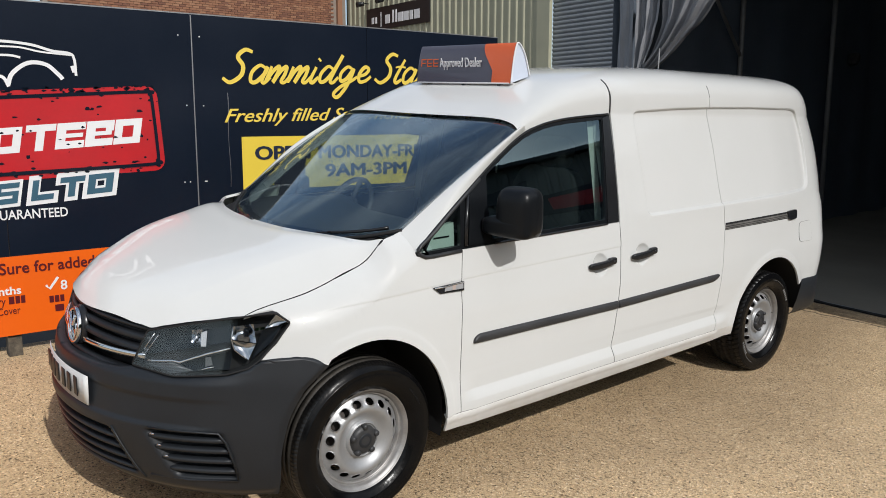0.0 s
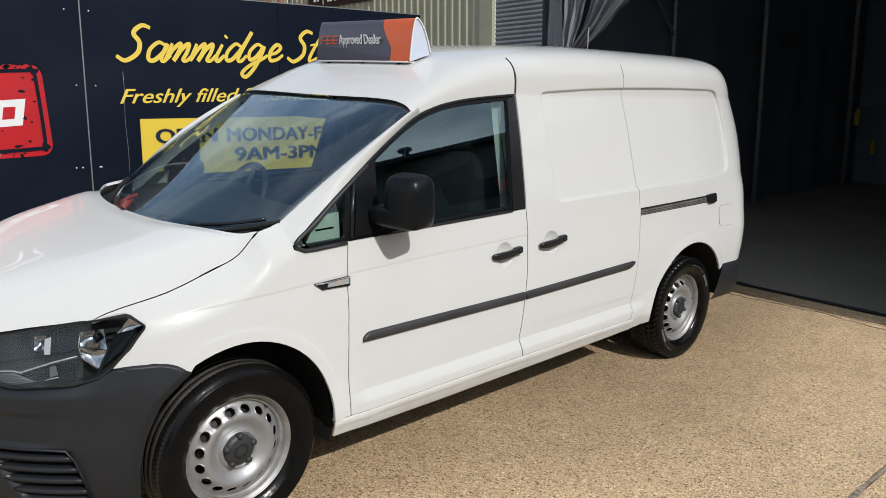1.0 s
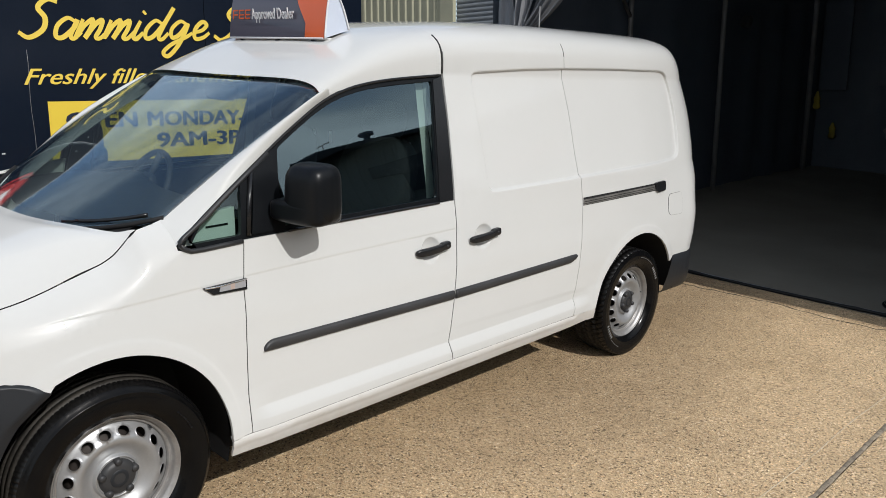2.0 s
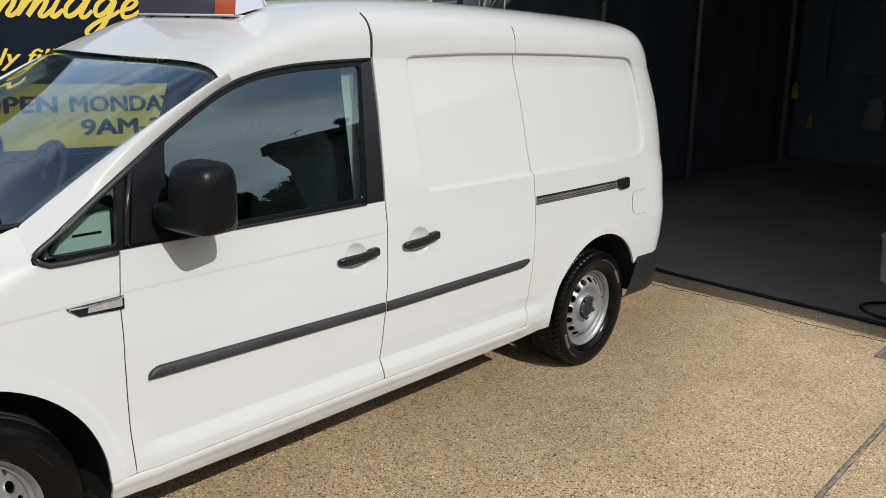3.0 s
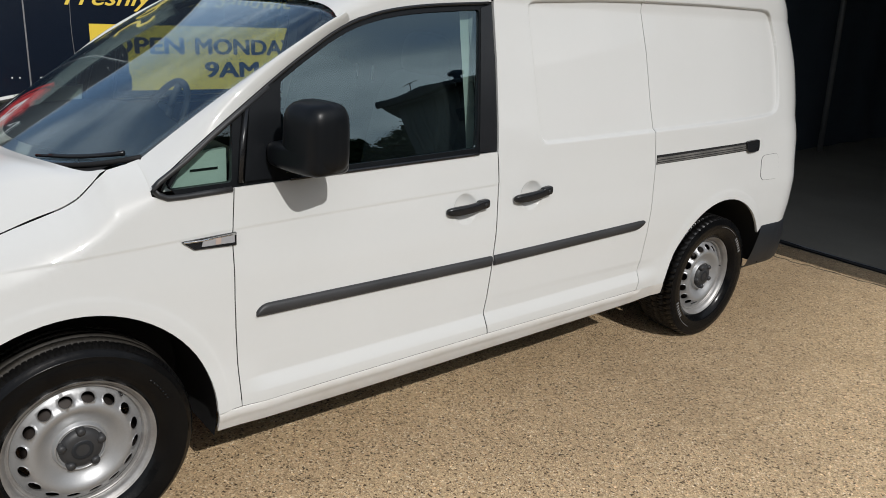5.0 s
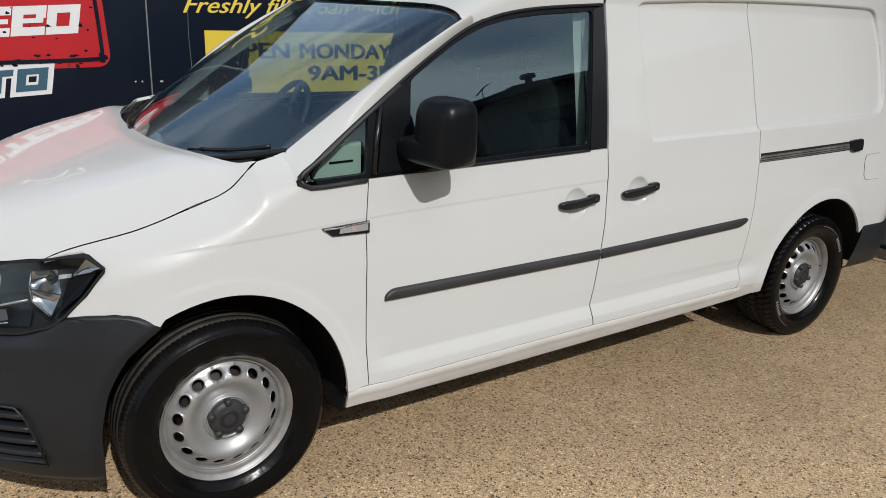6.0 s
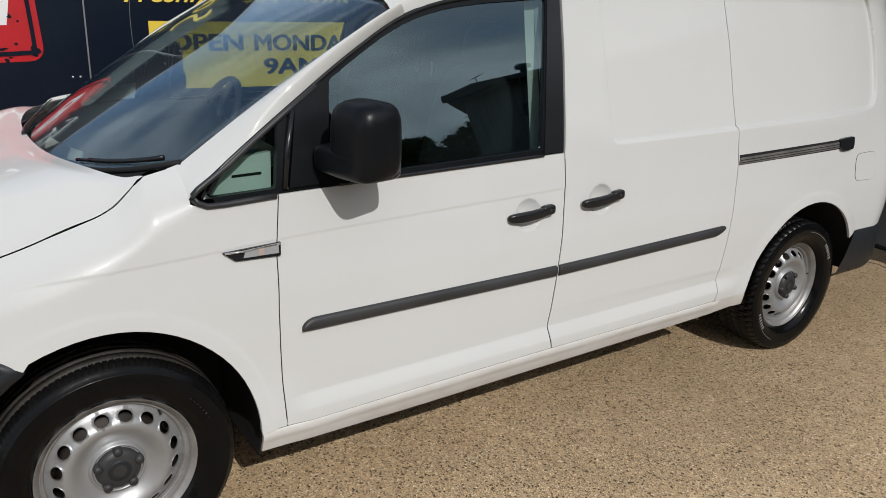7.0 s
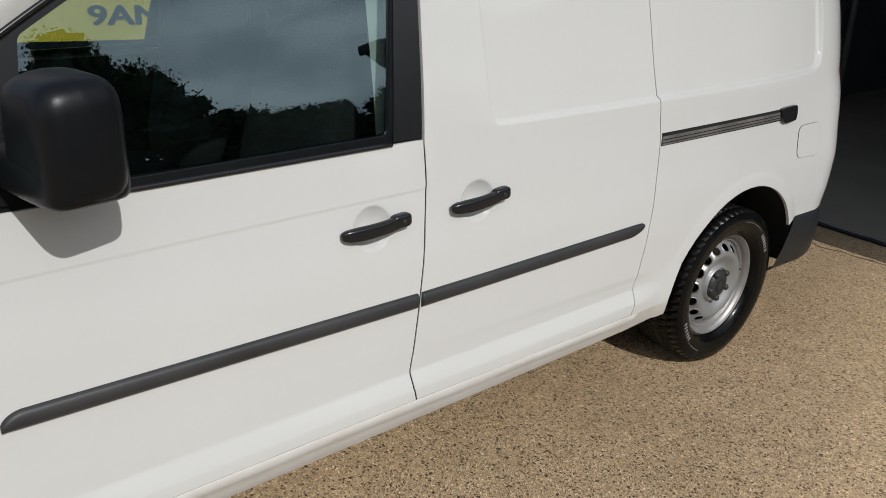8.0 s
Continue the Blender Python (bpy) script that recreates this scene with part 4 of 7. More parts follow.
for s in (1, -1):
    lamp = part("headlamp", skin(LAMP, lamp_place(-.055), .02), shade_black, van, "clear headlamp with chrome reflectors and a dark housing")
    lamp.scale = (1, s, 1)
    part("lamp_lens", skin(LAMP, lamp_place(.003), .016), lamp_glass, lamp)
    ring = fine(LAMP, .02)
    rim_pts = [Vector(lamp_place(.002)(u, v)) for u, v in ring]
    part("lamp_rim", tube(bmesh.new(), rim_pts + rim_pts[:1], .0038, 6), shade_black, lamp)
    wall_bm = bmesh.new()
    grid_sheet(wall_bm, [[lamp_place(o)(u, v) for u, v in ring + ring[:1]] for o in (-.001, -.02, -.04, -.056)])
    part("lamp_wall", wall_bm, shade_black, lamp)
    # dark glossy surrounds above and below the light strip
    part("upper_bezel", lamp_patch((.440, .690), (.690, .762), (.690, .845), (.452, .776), -.030, .012, 18, 10), lamp_grey, lamp)
    part("lower_bezel", lamp_patch((.560, .650), (.705, .668), (.700, .735), (.575, .682), -.026, .008, 14, 8), lamp_grey, lamp)
    part("outer_bezel", lamp_patch((.744, .705), (.768, .760), (.778, .825), (.746, .806), -.020, .008, 10, 10), lamp_grey, lamp)
    # main reflector, fluted, in two halves
    part("reflector", lamp_patch((.692, .776), (.743, .766), (.725, .830), (.684, .821), -.010, .030, 12, 8, .0022), lamp_silver, lamp, "large fluted chrome reflector")
    part("reflector", lamp_patch((.704, .744), (.739, .708), (.743, .763), (.692, .773), -.010, .012, 10, 8), lamp_silver, lamp)
    part("reflector_edge", tube(bmesh.new(), [lamp_place(-.008)(y, z) for y, z in ((.683, .822), (.690, .776), (.703, .743), (.738, .706))], .0022, 6), chrome, lamp)
    part("bulb", disc(bmesh.new(), lamp_place(-.032)(.715, .800), (-.7, -.7, 0), 0, .010, .010, 18), lamp_grey, lamp)
    # dipped beam bowl with its bright shield
    part("small_reflector", lamp_patch((.588, .752), (.618, .750), (.606, .801), (.578, .795), -.024, .020, 10, 10), lamp_silver, lamp)
    part("shield", lamp_patch((.619, .745), (.633, .746), (.623, .800), (.609, .792), -.016, 0, 2, 4), clear_lens, lamp)
    # bright outer corner and its flash
    part("corner_reflector", lamp_patch((.750, .816), (.772, .826), (.784, .840), (.763, .866), -.010, .006, 9, 6, .0018), lamp_silver, lamp)
    part("corner_flash", lamp_patch((.732, .806), (.750, .813), (.748, .823), (.731, .818), -.006, 0, 2, 2), chrome, lamp)
    # fluted panel under the strip
    part("fluted_panel", lamp_patch((.454, .663), (.556, .645), (.618, .661), (.552, .682), -.016, .002, 8, 14), lamp_panel, lamp)
    for k in range(6):
        f = (k + .5) / 6
        ends = [(.456 + .098 * f, .663 - .015 * f), (.552 + .064 * f, .681 - .018 * f)]
        part("flute", tube(bmesh.new(), [lamp_place(-.012)(y, z) for y, z in ends], .0016, 5), lamp_panel, lamp)
    part("lower_patch", lamp_patch((.646, .676), (.663, .684), (.6525, .712), (.639, .708), -.018, 0, 2, 3), lamp_panel, lamp)
    for pts, r in ((((.435, .674), (.50, .682), (.552, .690), (.573, .687), (.645, .7246), (.694, .746)), .0045), (((.632, .663), (.650, .674), (.668, .680)), .0030),
                   (((.434, .699), (.450, .738), (.465, .774)), .0022), (((.449, .701), (.466, .738), (.480, .7695)), .0015)):
        strip = bmesh.new()
        tube(strip, [lamp_place(-.010)(y, z) for y, z in pts], r, 6)
        part("light_strip", strip, chrome, lamp)


# windscreen
def screen_edge(v):
    """Base and head of the windscreen at v from -1 (near side) to 1."""
    a = abs(v)
    bx = -.02 + .259 * a ** 1.7
    base = Vector((bx, .700 * v, 1.066 + .039 * a ** 3))
    s = .10 + .90 * (1 - a) ** 1.35
    top = Vector(over(HEAD(s), s))
    top.y = abs(top.y) * (1 if v > 0 else -1)
    # the glass runs on below the bonnet's edge
    return base - (top - base) * .075 * (1 - a ** 6), top


def screen_at(v, t, off=0.0):
    b, tp = screen_edge(v)
    p = b.lerp(tp, t)
    side = Vector((0, (.018 if v > 0 else -.018), .022)) * math.sin(math.pi * t) * abs(v) ** 3
    bulge = Vector((-.55, 0, .83)) * (.020 * math.sin(math.pi * t) * (1 - abs(v) ** 4) + off)
    return p + side + bulge


def screen_mesh(off, v0=-1, v1=1, t0=0, t1=1, nv=36, nt=20):
    bm = bmesh.new()
    grid_sheet(bm, [[screen_at(v0 + (v1 - v0) * i / nv, t0 + (t1 - t0) * j / nt, off) for i in range(nv + 1)] for j in range(nt + 1)])
    return bm


bm = screen_mesh(-.002)
bmesh.ops.recalc_face_normals(bm, faces=bm.faces)
bmesh.ops.solidify(bm, geom=bm.faces[:], thickness=.005)
windscreen = part("windscreen", bm, screen_glass, van, "clear laminated windscreen")
border = bmesh.new()
for args in ((-1, -.965, 0, 1, 4, 24), (.985, 1, 0, 1, 3, 24), (-.965, .985, 0, .045, 30, 3), (-.965, .985, .984, 1, 30, 3)):
    b2 = screen_mesh(-.010, *args)
    tmp = bpy.data.meshes.new("tmp")
    b2.to_mesh(tmp)
    b2.free()
    border.from_mesh(tmp)
    bpy.data.meshes.remove(tmp)
part("screen_border", border, shade_black, windscreen)
for s in (-1, 1):
    bm = bmesh.new()
    grid_sheet(bm, [[screen_at(s * w, .05 + .93 * j / 20, -o) for w, o in ((.985, .022), (.94, .030), (.90, .042), (.88, .07))] for j in range(21)])
    part("inner_pillar", bm, headliner, van)
scuttle = bmesh.new()
grid_sheet(scuttle, [[screen_at(v / 12, .0) + Vector((dx, 0, dz)) for v in [k * .9 for k in range(-12, 13)]] for dx, dz in ((-.11, -.045), (-.06, -.030), (-.016, -.012), (.010, -.002))])
seal_bm = bmesh.new()
tube(seal_bm, [screen_at(-1 + k / 20, .004, .002) for k in range(41)], .008, 6)
part("screen_seal", seal_bm, shade_black, windscreen)
part("scuttle", scuttle, shade_black, van)
for v0, v1, t0 in ((-.93, -.55, .034), (.05, .62, .050)):
    wip = bmesh.new()
    tube(wip, [screen_at(v0 + (v1 - v0) * i / 10, t0 + .008 * math.sin(i / 10 * 3), .008) for i in range(11)], .005, 6)
    tube(wip, [screen_at(v0 + (v1 - v0) * i / 10 * .8, t0 + .002, .012) for i in range(11)], .007, 6)
    part("wiper", wip, gloss_black, van)

# side windows in the front door: black frame, quarter light, mirror base, main pane
frame_outer = ([(.290, 1.024), (.462, 1.029), (.82, 1.041), (1.484, 1.066)] + SEAM_MID_UP[:2] + [(1.520, 1.580)]
               + [(x, door_line(x) - .006) for x in (1.38, 1.22, 1.12, 1.05, .97, .90, .82, .74, .64, .54, .42, .31)] + [(.272, 1.050)])
tri_hole = rounded([(.272, 1.036), (.455, 1.043), (.480, 1.226), (.40, 1.160), (.31, 1.088)], .010, 3)
main_hole = rounded([(.61, 1.054), (1.388, 1.082), (1.436, 1.387), (1.461, 1.556)] + [(x, door_line(x) - .026) for x in (1.38, 1.22, 1.12, 1.05, .97, .90, .82, .74, .645)], .012, 3)
frame_part = part("window_frame", skin(frame_outer, on_side(-.004, True), .017, holes=(tri_hole, main_hole), inward=into, depth=.02), mirror_plastic, door)
panes = [part("window_pane", skin(h, on_side(-.012, True), .03), glass, door, lab)
         for h, lab, glass in ((tri_hole, "small triangular quarter light", corner_glass), (main_hole, "tinted door window", door_glass))]
for pane in panes:
    # normals straight from the side's shape, so that the reflections stay even
    ns = []
    for vert in pane.data.vertices:
        x, z, e = vert.co.x, vert.co.z, .01
        ns.append(Vector((-(half(x + e, z, True) - half(x - e, z, True)) / (2 * e), -1, -(half(x, z + e, True) - half(x, z - e, True)) / (2 * e))).normalized())
    pane.data.normals_split_custom_set_from_vertices(ns)
div = bmesh.new()
tube(div, [on_side(.0, True)(x, z) for x, z in ((.480, 1.040), (.500, 1.15), (.526, 1.255))], .010, 6)
divider = part("divider_bar", div, gloss_black, door)
post_outline = [(1.396, 1.067), (1.480, 1.068), (1.496, 1.22), (1.510, 1.386), (1.518, 1.576), (1.466, 1.562), (1.442, 1.387)]
post = part("post_cover", skin(post_outline, on_side(.0005, True), .02, inward=into, depth=.01), gloss_black, door)
belt = bmesh.new()
tube(belt, [on_side(.001, True)(x, 1.037 + .033 * (x - .62)) for x in [.64 + .04 * i for i in range(19)] + [1.392]], .006, 6)
belt_strip = part("belt_strip", belt, gloss_black, door)
edge_rim = bmesh.new()
tube(edge_rim, [on_side(.001, True)(x, door_line(x) - .004) for x in [.25 + .0393 * i for i in range(33)]], .006, 6)
seal = part("window_seal", edge_rim, gloss_black, door)
corner_rim = bmesh.new()
tube(corner_rim, [on_side(.002, True)(x, z) for x, z in ((.60, door_line(.60) - .010), (.50, door_line(.50) - .010), (.40, door_line(.40) - .010), (.330, door_line(.33) - .012), (.280, 1.082), (.247, 1.061), (.232, 1.048), (.231, 1.038), (.243, 1.027), (.266, 1.017), (.31, 1.017), (.38, 1.021), (.452, 1.025))], .0085, 8)
corner_frame = part("corner_frame", corner_rim, trim_plastic, door)
door2 = [o for o in van.children if o.name.startswith("front_door") and o is not door][0]
for o in (frame_part, *panes, divider, post, belt_strip, seal, corner_frame):
    c = o.copy()
    scene.collection.objects.link(c)
    c.parent = door2


def soft_box(c, size, p=4.0, n=26, turn=None, squeeze=None):
    """A rounded block."""
    bm = bmesh.new()
    rows = []
    for j in range(n + 1):
        th = -math.pi / 2 + math.pi * j / n
        row = []
        for i in range(2 * n):
            ph = math.tau * i / (2 * n)
            d = Vector((math.cos(th) * math.cos(ph), math.cos(th) * math.sin(ph), math.sin(th)))
            k = (abs(d.x) ** p + abs(d.y) ** p + abs(d.z) ** p) ** (-1 / p)
            q = Vector((d.x * k * size[0] / 2, d.y * k * size[1] / 2, d.z * k * size[2] / 2))
            if squeeze:
                q = squeeze(q)
            if turn:
                q = turn @ q
            row.append(Vector(c) + q)
        rows.append(row)
    grid_sheet(bm, rows, True)
    bmesh.ops.remove_doubles(bm, verts=bm.verts, dist=.0002)
    bmesh.ops.recalc_face_normals(bm, faces=bm.faces)
    return bm


# handles, rub strips, repeater, rail, flap
def handle(x0, z0, x1, z1, parent):
    """A pull handle: a flat bar with a thick front end and a lock block behind."""
    L, tilt = x1 - x0, math.atan2(z1 - z0, x1 - x0)
    cx, cz = (x0 + x1) / 2, (z0 + z1) / 2
    y = -(half(cx, cz, True) + .019)

    def bow(q):
        u = q.x / (L / 2)
        return Vector((q.x, q.y * (.85 + .25 * max(0, -u)) + .010 * u * u, q.z * (.92 + .08 * max(0, -u)) - .003 * (1 - u * u)))
    turn = Matrix.Rotation(-tilt, 3, 'Y')
    part("handle", soft_box((cx, y, cz), (L, .024, .036), 3.4, 22, turn, bow), gloss_black, parent, "black door handle")
    part("lock_block", soft_box((x1 - .028, y + .005, z1 - .001), (.054, .026, .034), 4.5, 14, turn), gloss_black, parent)
    part("lock", disc(bmesh.new(), (x1 - .026, y - .0085, z1 - .001), (0, -1, 0), 0, .006, .002, 16), trim_plastic, parent)
    for t in (.15, .86):
        x, z = x0 + L * t, z0 + (z1 - z0) * t
        part("handle_foot", tube(bmesh.new(), [(x, -(half(x, z, True) - .02), z), (x, y + .004, z)], .009, 10), gloss_black, parent)


def rub_strip(x0, z0, x1, z1, taper_front, taper_rear, parent):
    bm = bmesh.new()
    rows = []
    ends = [.004 * k for k in range(21)]
    spots = [x0 + e for e in ends] + [x0 + .1 + (x1 - x0 - .2) * k / 30 for k in range(31)] + [x1 - e for e in ends[::-1]]
    for x in spots:
        zm = z0 + (z1 - z0) * (x - x0) / (x1 - x0)
        f = 1.0
        if taper_front:
            u = min(1, .06 + (x - x0) / .045)
            f = math.sqrt(1 - (1 - u) ** 2)
            zm -= (1 - f) * .017
        if taper_rear:
            u = min(1, .06 + (x1 - x) / .060)
            g = math.sqrt(1 - (1 - u) ** 2)
            zm += (1 - g) * .017
            f = min(f, g)
        h = .0195 * f
        rows.append([(x, -(half(x, zm, True) + o), zm + k * h) for o, k in ((-.004, -1), (.006, -.98), (.012, -.6), (.0135, 0), (.012, .6), (.006, .98), (-.004, 1))])
    vs = grid_sheet(bm, rows)
    bm.faces.new(vs[0])
    bm.faces.new(vs[-1][::-1])
    bmesh.ops.recalc_face_normals(bm, faces=bm.faces)
    return part("rub_strip", bm, strip_plastic, parent, "dark grey plastic rub strip, faded in places")


slider2 = [o for o in van.children if o.name.startswith("sliding_door") and o is not slider][0]
for d, s in ((door, slider), (door2, slider2)):
    handle(1.232, .871, 1.424, .887, d)
    handle(1.552, .887, 1.744, .907, s)
    rub_strip(.506, .650, 1.456, .660, True, False, d)
    rub_strip(1.470, .660, 2.360, .690, False, True, s)

rep = skin([(.293, .893), (.4525, .902), (.450, .866), (.325, .868)], on_side(.006, True), .012, inward=into, depth=.012)
repeater = part("side_repeater", rep, gloss_black, van, "black side repeater with a clear lens")
part("repeater_lens", skin([(.352, .8925), (.445, .8975), (.444, .875), (.345, .8745)], on_side(.009, True), .012, inward=into, depth=.006), clear_lens, repeater)
part("repeater_bulb", skin(rounded([(.388, .8935), (.404, .8945), (.402, .8765), (.386, .8760)], .003), on_side(.0105, True), .008, inward=into, depth=.004), amber_lens, repeater)
part("repeater_edge", tube(bmesh.new(), [on_side(.008, True)(x, z) for x, z in ((.297, .892), (.345, .8915), (.45, .8995))], .003, 6), chrome, repeater)

# black left showing above the grey face paints the slot's shadow
rail_bm = skin([(2.404, .954), (2.402, .995), (3.240, 1.011), (3.244, .968)], on_side(.001, True), .02, inward=into, depth=.02)
rail = part("slide_rail", rail_bm, shade_black, van, "black sliding door rail")
part("rail_face", skin([(2.406, .957), (2.405, .984), (3.15, .999), (3.15, .972)], on_side(.004, True), .02, inward=into, depth=.008), rail_grey, rail, "dusty grey steel channel")
for dz in (.007, .017):
    part("rail_bar", tube(bmesh.new(), [on_side(.0045, True)(2.407 + .039 * i, .957 + dz + .0150 * i / 19) for i in range(20)], .0016, 6), shade_black, rail)
part("rail_stop", skin(rounded([(3.135, .966), (3.165, .957), (3.246, .961), (3.252, .985), (3.248, 1.017), (3.16, 1.015), (3.12, 1.011)], .014), on_side(.012, True), .012, inward=into, depth=.02), gloss_black, rail)
flap_line = rounded([(3.300, .930), (3.475, .932), (3.485, .80), (3.305, .805)], .035)
part("fuel_flap", skin(flap_line, on_side(.0025, True), .02, inward=into, depth=.01), white_paint, quarter)
pts = [on_side(.0012, True)(*p) for p in fine(flap_line, .02)]
part("flap_gap", tube(bmesh.new(), pts + pts[:1], .0013, 5), matt_black, quarter)

# rear lamps and bumper
for s in (1, -1):
    lampr = skin([(3.83, .80), (3.93, .80), (3.915, 1.35), (3.86, 1.33), (3.82, 1.1)], lambda x, z: (x, -s * (half(x, z, True) + .006), z), .02)
    part("tail_lamp", lampr, red_lens, van)
bm = bmesh.new()
rows = []
for z, o in ((.318, -.03), (.322, -.008), (.345, .006), (.42, .014), (.50, .014), (.535, .010), (.55, .0), (.552, -.03)):
    col = []
    for i in range(49):
        v = i / 24 - 1
        t = abs(v)
        if t > .45:
            k = (t - .45) / .55
            x = 3.95 - (3.95 - (3.395 - .08 * (.53 - z) / .19)) * k ** 1.35
            x = min(x, 3.935)
            y = half(min(x, 3.94), .52, True) + o
        else:
            x = 3.975 - .04 * (t / .45) ** 2 + o
            y = t / .45 * (half(3.935, .52, True) + o)
        col.append((x, y if v > 0 else -y, z))
    rows.append(col)
grid_sheet(bm, rows)
bmesh.ops.recalc_face_normals(bm, faces=bm.faces)
part("rear_bumper", bm, black_plastic, van, "dark grey plastic rear bumper")


# door mirror
def mirror(parent):
    """A rounded housing on a foot, swept back from the door."""
    def taper(q):
        k = 1 - .14 * max(0, -q.x / .07)
        return Vector((q.x, q.y * (k - .05 * q.z / .1), q.z * (1 - .10 * max(0, -q.x / .07))))

    def foot(q):
        return Vector((q.x, q.y, q.z * (1 - .12 * max(0, q.y / .1))))
    m = part("door_mirror", soft_box((.654, -.940, 1.184), (.140, .182, .208), 4.6, 30, Matrix.Rotation(radians(14), 3, 'Z'), taper), mirror_plastic, parent, "black plastic door mirror")
    part("mirror_foot", soft_box((.650, -.908, 1.122), (.148, .230, .086), 5.5, 26, Matrix.Rotation(radians(14), 3, 'Z'), foot), mirror_plastic, m)
    part("foot_joint", tube(bmesh.new(), [(.578, -.846, 1.150), (.573, -.846, 1.125), (.578, -.846, 1.092)], .0016, 5), shade_black, m)
    part("mirror_glass", soft_box((.707, -.946, 1.192), (.012, .105, .120), 5, 14, Matrix.Rotation(radians(14), 3, 'Z')), chrome, m)
    part("mirror_base", skin([(.490, 1.043), (.626, 1.047), (.614, 1.318), (.535, 1.266)], on_side(.006, True), .02, inward=into, depth=.02), mirror_plastic, m)
    return m


mirror(van)
far_mirror = mirror(van)
far_mirror.scale = (1, -1, 1)


# ---- wheels ----
def spin(prof, seg=72, closed=False):
    """A body of revolution about the y axis from (radius, y) pairs."""
    bm = bmesh.new()
    rows = [[(r * math.cos(i * math.tau / seg), y, r * math.sin(i * math.tau / seg)) for i in range(seg)] for r, y in prof]
    grid_sheet(bm, rows, True)
    bmesh.ops.recalc_face_normals(bm, faces=bm.faces)
    return bm


def make_wheel(coarse=False):
    """A 195 section tyre on a fifteen inch steel wheel, its outer face towards -y."""
    side = [(.203, -.066), (.209, -.077), (.218, -.087), (.232, -.0955), (.236, -.0985), (.240, -.0990), (.252, -.1035), (.264, -.1050), (.276, -.1040), (.287, -.1005), (.2885, -.1012), (.291, -.1005), (.292, -.0985), (.301, -.0930), (.3075, -.0860)]
    if coarse:
        side = side[:8] + [(.277, -.1045), (.281, -.1052), (.285, -.1040), (.298, -.1025), (.3080, -.0985)]
    wall = spin(side)
    w = part("wheel", spin([(.001, .055), (.12, .055), (.125, .07), (.001, .07)], 24), brake_iron, van, "silver steel wheel with a black tyre")
    part("tyre", wall, tyre_wall, w, "black tyre with a shiny dressed sidewall")
    inner = spin([(r, -y) for r, y in side])
    part("inner_wall", inner, tyre_wall, w)
    tread = bmesh.new()
    seg = 720
    # across the tread: the outer slope, then ribs parted by grooves
    cols = [-.0860, -.0790, -.0700, -.0540, -.0535, -.0465, -.046, -.020, -.0195, -.0125, -.012, 0, .012, .0125, .0195, .020, .046, .0465, .0535, .0540, .0700, .0790, .0860]
    rows = []
    if coarse:
        cols = [y * 1.145 for y in cols]
    for k, y in enumerate(cols):
        groove = k in (4, 5, 8, 9, 13, 14, 17, 18)
        ring = []
        for i in range(seg):
            a = math.tau * i / seg
            e = abs(y)
            r = .3180 - .35 * e ** 2 - (.006 * max(0, (e - .080) / .0185) ** 2 if coarse else .0085 * max(0, (e - .066) / .020) ** 2)
            if groove:
                r -= .008
            elif coarse:
                if (i + int(e * 220)) % 12 in (0, 1, 2) and e > .001:
                    r -= .009
            elif e > .052 and i % 6 == 0:
                r -= .0045
            elif e > .0195 and e < .05 and i % 6 == 0:
                r -= .0012
            ring.append((r * math.cos(a), y, r * math.sin(a)))
        rows.append(ring)
    # the outer shoulder keeps its dressing, the rest is dusty
    grid_sheet(tread, rows[0 if coarse else 3:], True)
    bmesh.ops.recalc_face_normals(tread, faces=tread.faces)
    part("tread", tread, tyre_shoulder if coarse else tyre_tread, w, "dusty block tread" if coarse else "dusty ribbed tread")
    if not coarse:
        edge_bm = bmesh.new()
        grid_sheet(edge_bm, rows[:4], True)
        bmesh.ops.recalc_face_normals(edge_bm, faces=edge_bm.faces)
        part("shoulder", edge_bm, tyre_shoulder, w, "shiny black tyre shoulder")
    # raised marks and ribs moulded on the outer wall; pale grey paints the sun's gleam on the coarse tyre's
    marks = bmesh.new()
    for a0, n, step, r0, tall in ((65, 6, 3.7, .262, .017), (241, 6, 3.7, .262, .017)) if coarse else ((205, 7, 3.0, .258, .009), (25, 7, 3.0, .258, .009)):
        for k in range(n):
            a = radians(a0 + k * step)
            b = boxed(-.0046, .0046, -.0010, .0010, -tall / 2, tall / 2)
            bmesh.ops.transform(b, matrix=Matrix.Rotation(math.pi / 2 - a, 4, 'Y') @ Matrix.Translation((0, -.1050, r0)), verts=b.verts)
            tmp = bpy.data.meshes.new("tmp")
            b.to_mesh(tmp)
            b.free()
            marks.from_mesh(tmp)
            bpy.data.meshes.remove(tmp)
    if coarse:
        for a0, a1 in ((88, 124), (262, 286)):
            tube(marks, [(.270 * math.cos(radians(a)), -.1047, .270 * math.sin(radians(a))) for a in range(a0, a1, 2)], .0012, 5)
    tagged(part("moulded_mark", marks, mark_gleam if coarse else tyre_wall, w), kind="stuff")
    # the steel disc, with a ring of sixteen openings
    dish = curve_at([.03, .060, .066, .071, .078, .088, .104, .118, .127, .134, .141, .162, .168, .174, .180, .187], [-.056, -.056, -.055, -.047, -.047, -.051, -.061, -.069, -.0715, -.070, -.066, -.044, -.039, -.036, -.026, .0])

    def place(u, r):
        a = u / .15
        return (r * math.cos(a), dish(r), r * math.sin(a))
    length = math.tau * .15
    holes = []
    for k in range(16):
        c = length * (k + .5) / 16
        holes.append([(c + .0180 * math.cos(q * math.tau / 18), .1510 + .0122 * math.sin(q * math.tau / 18)) for q in range(18)])
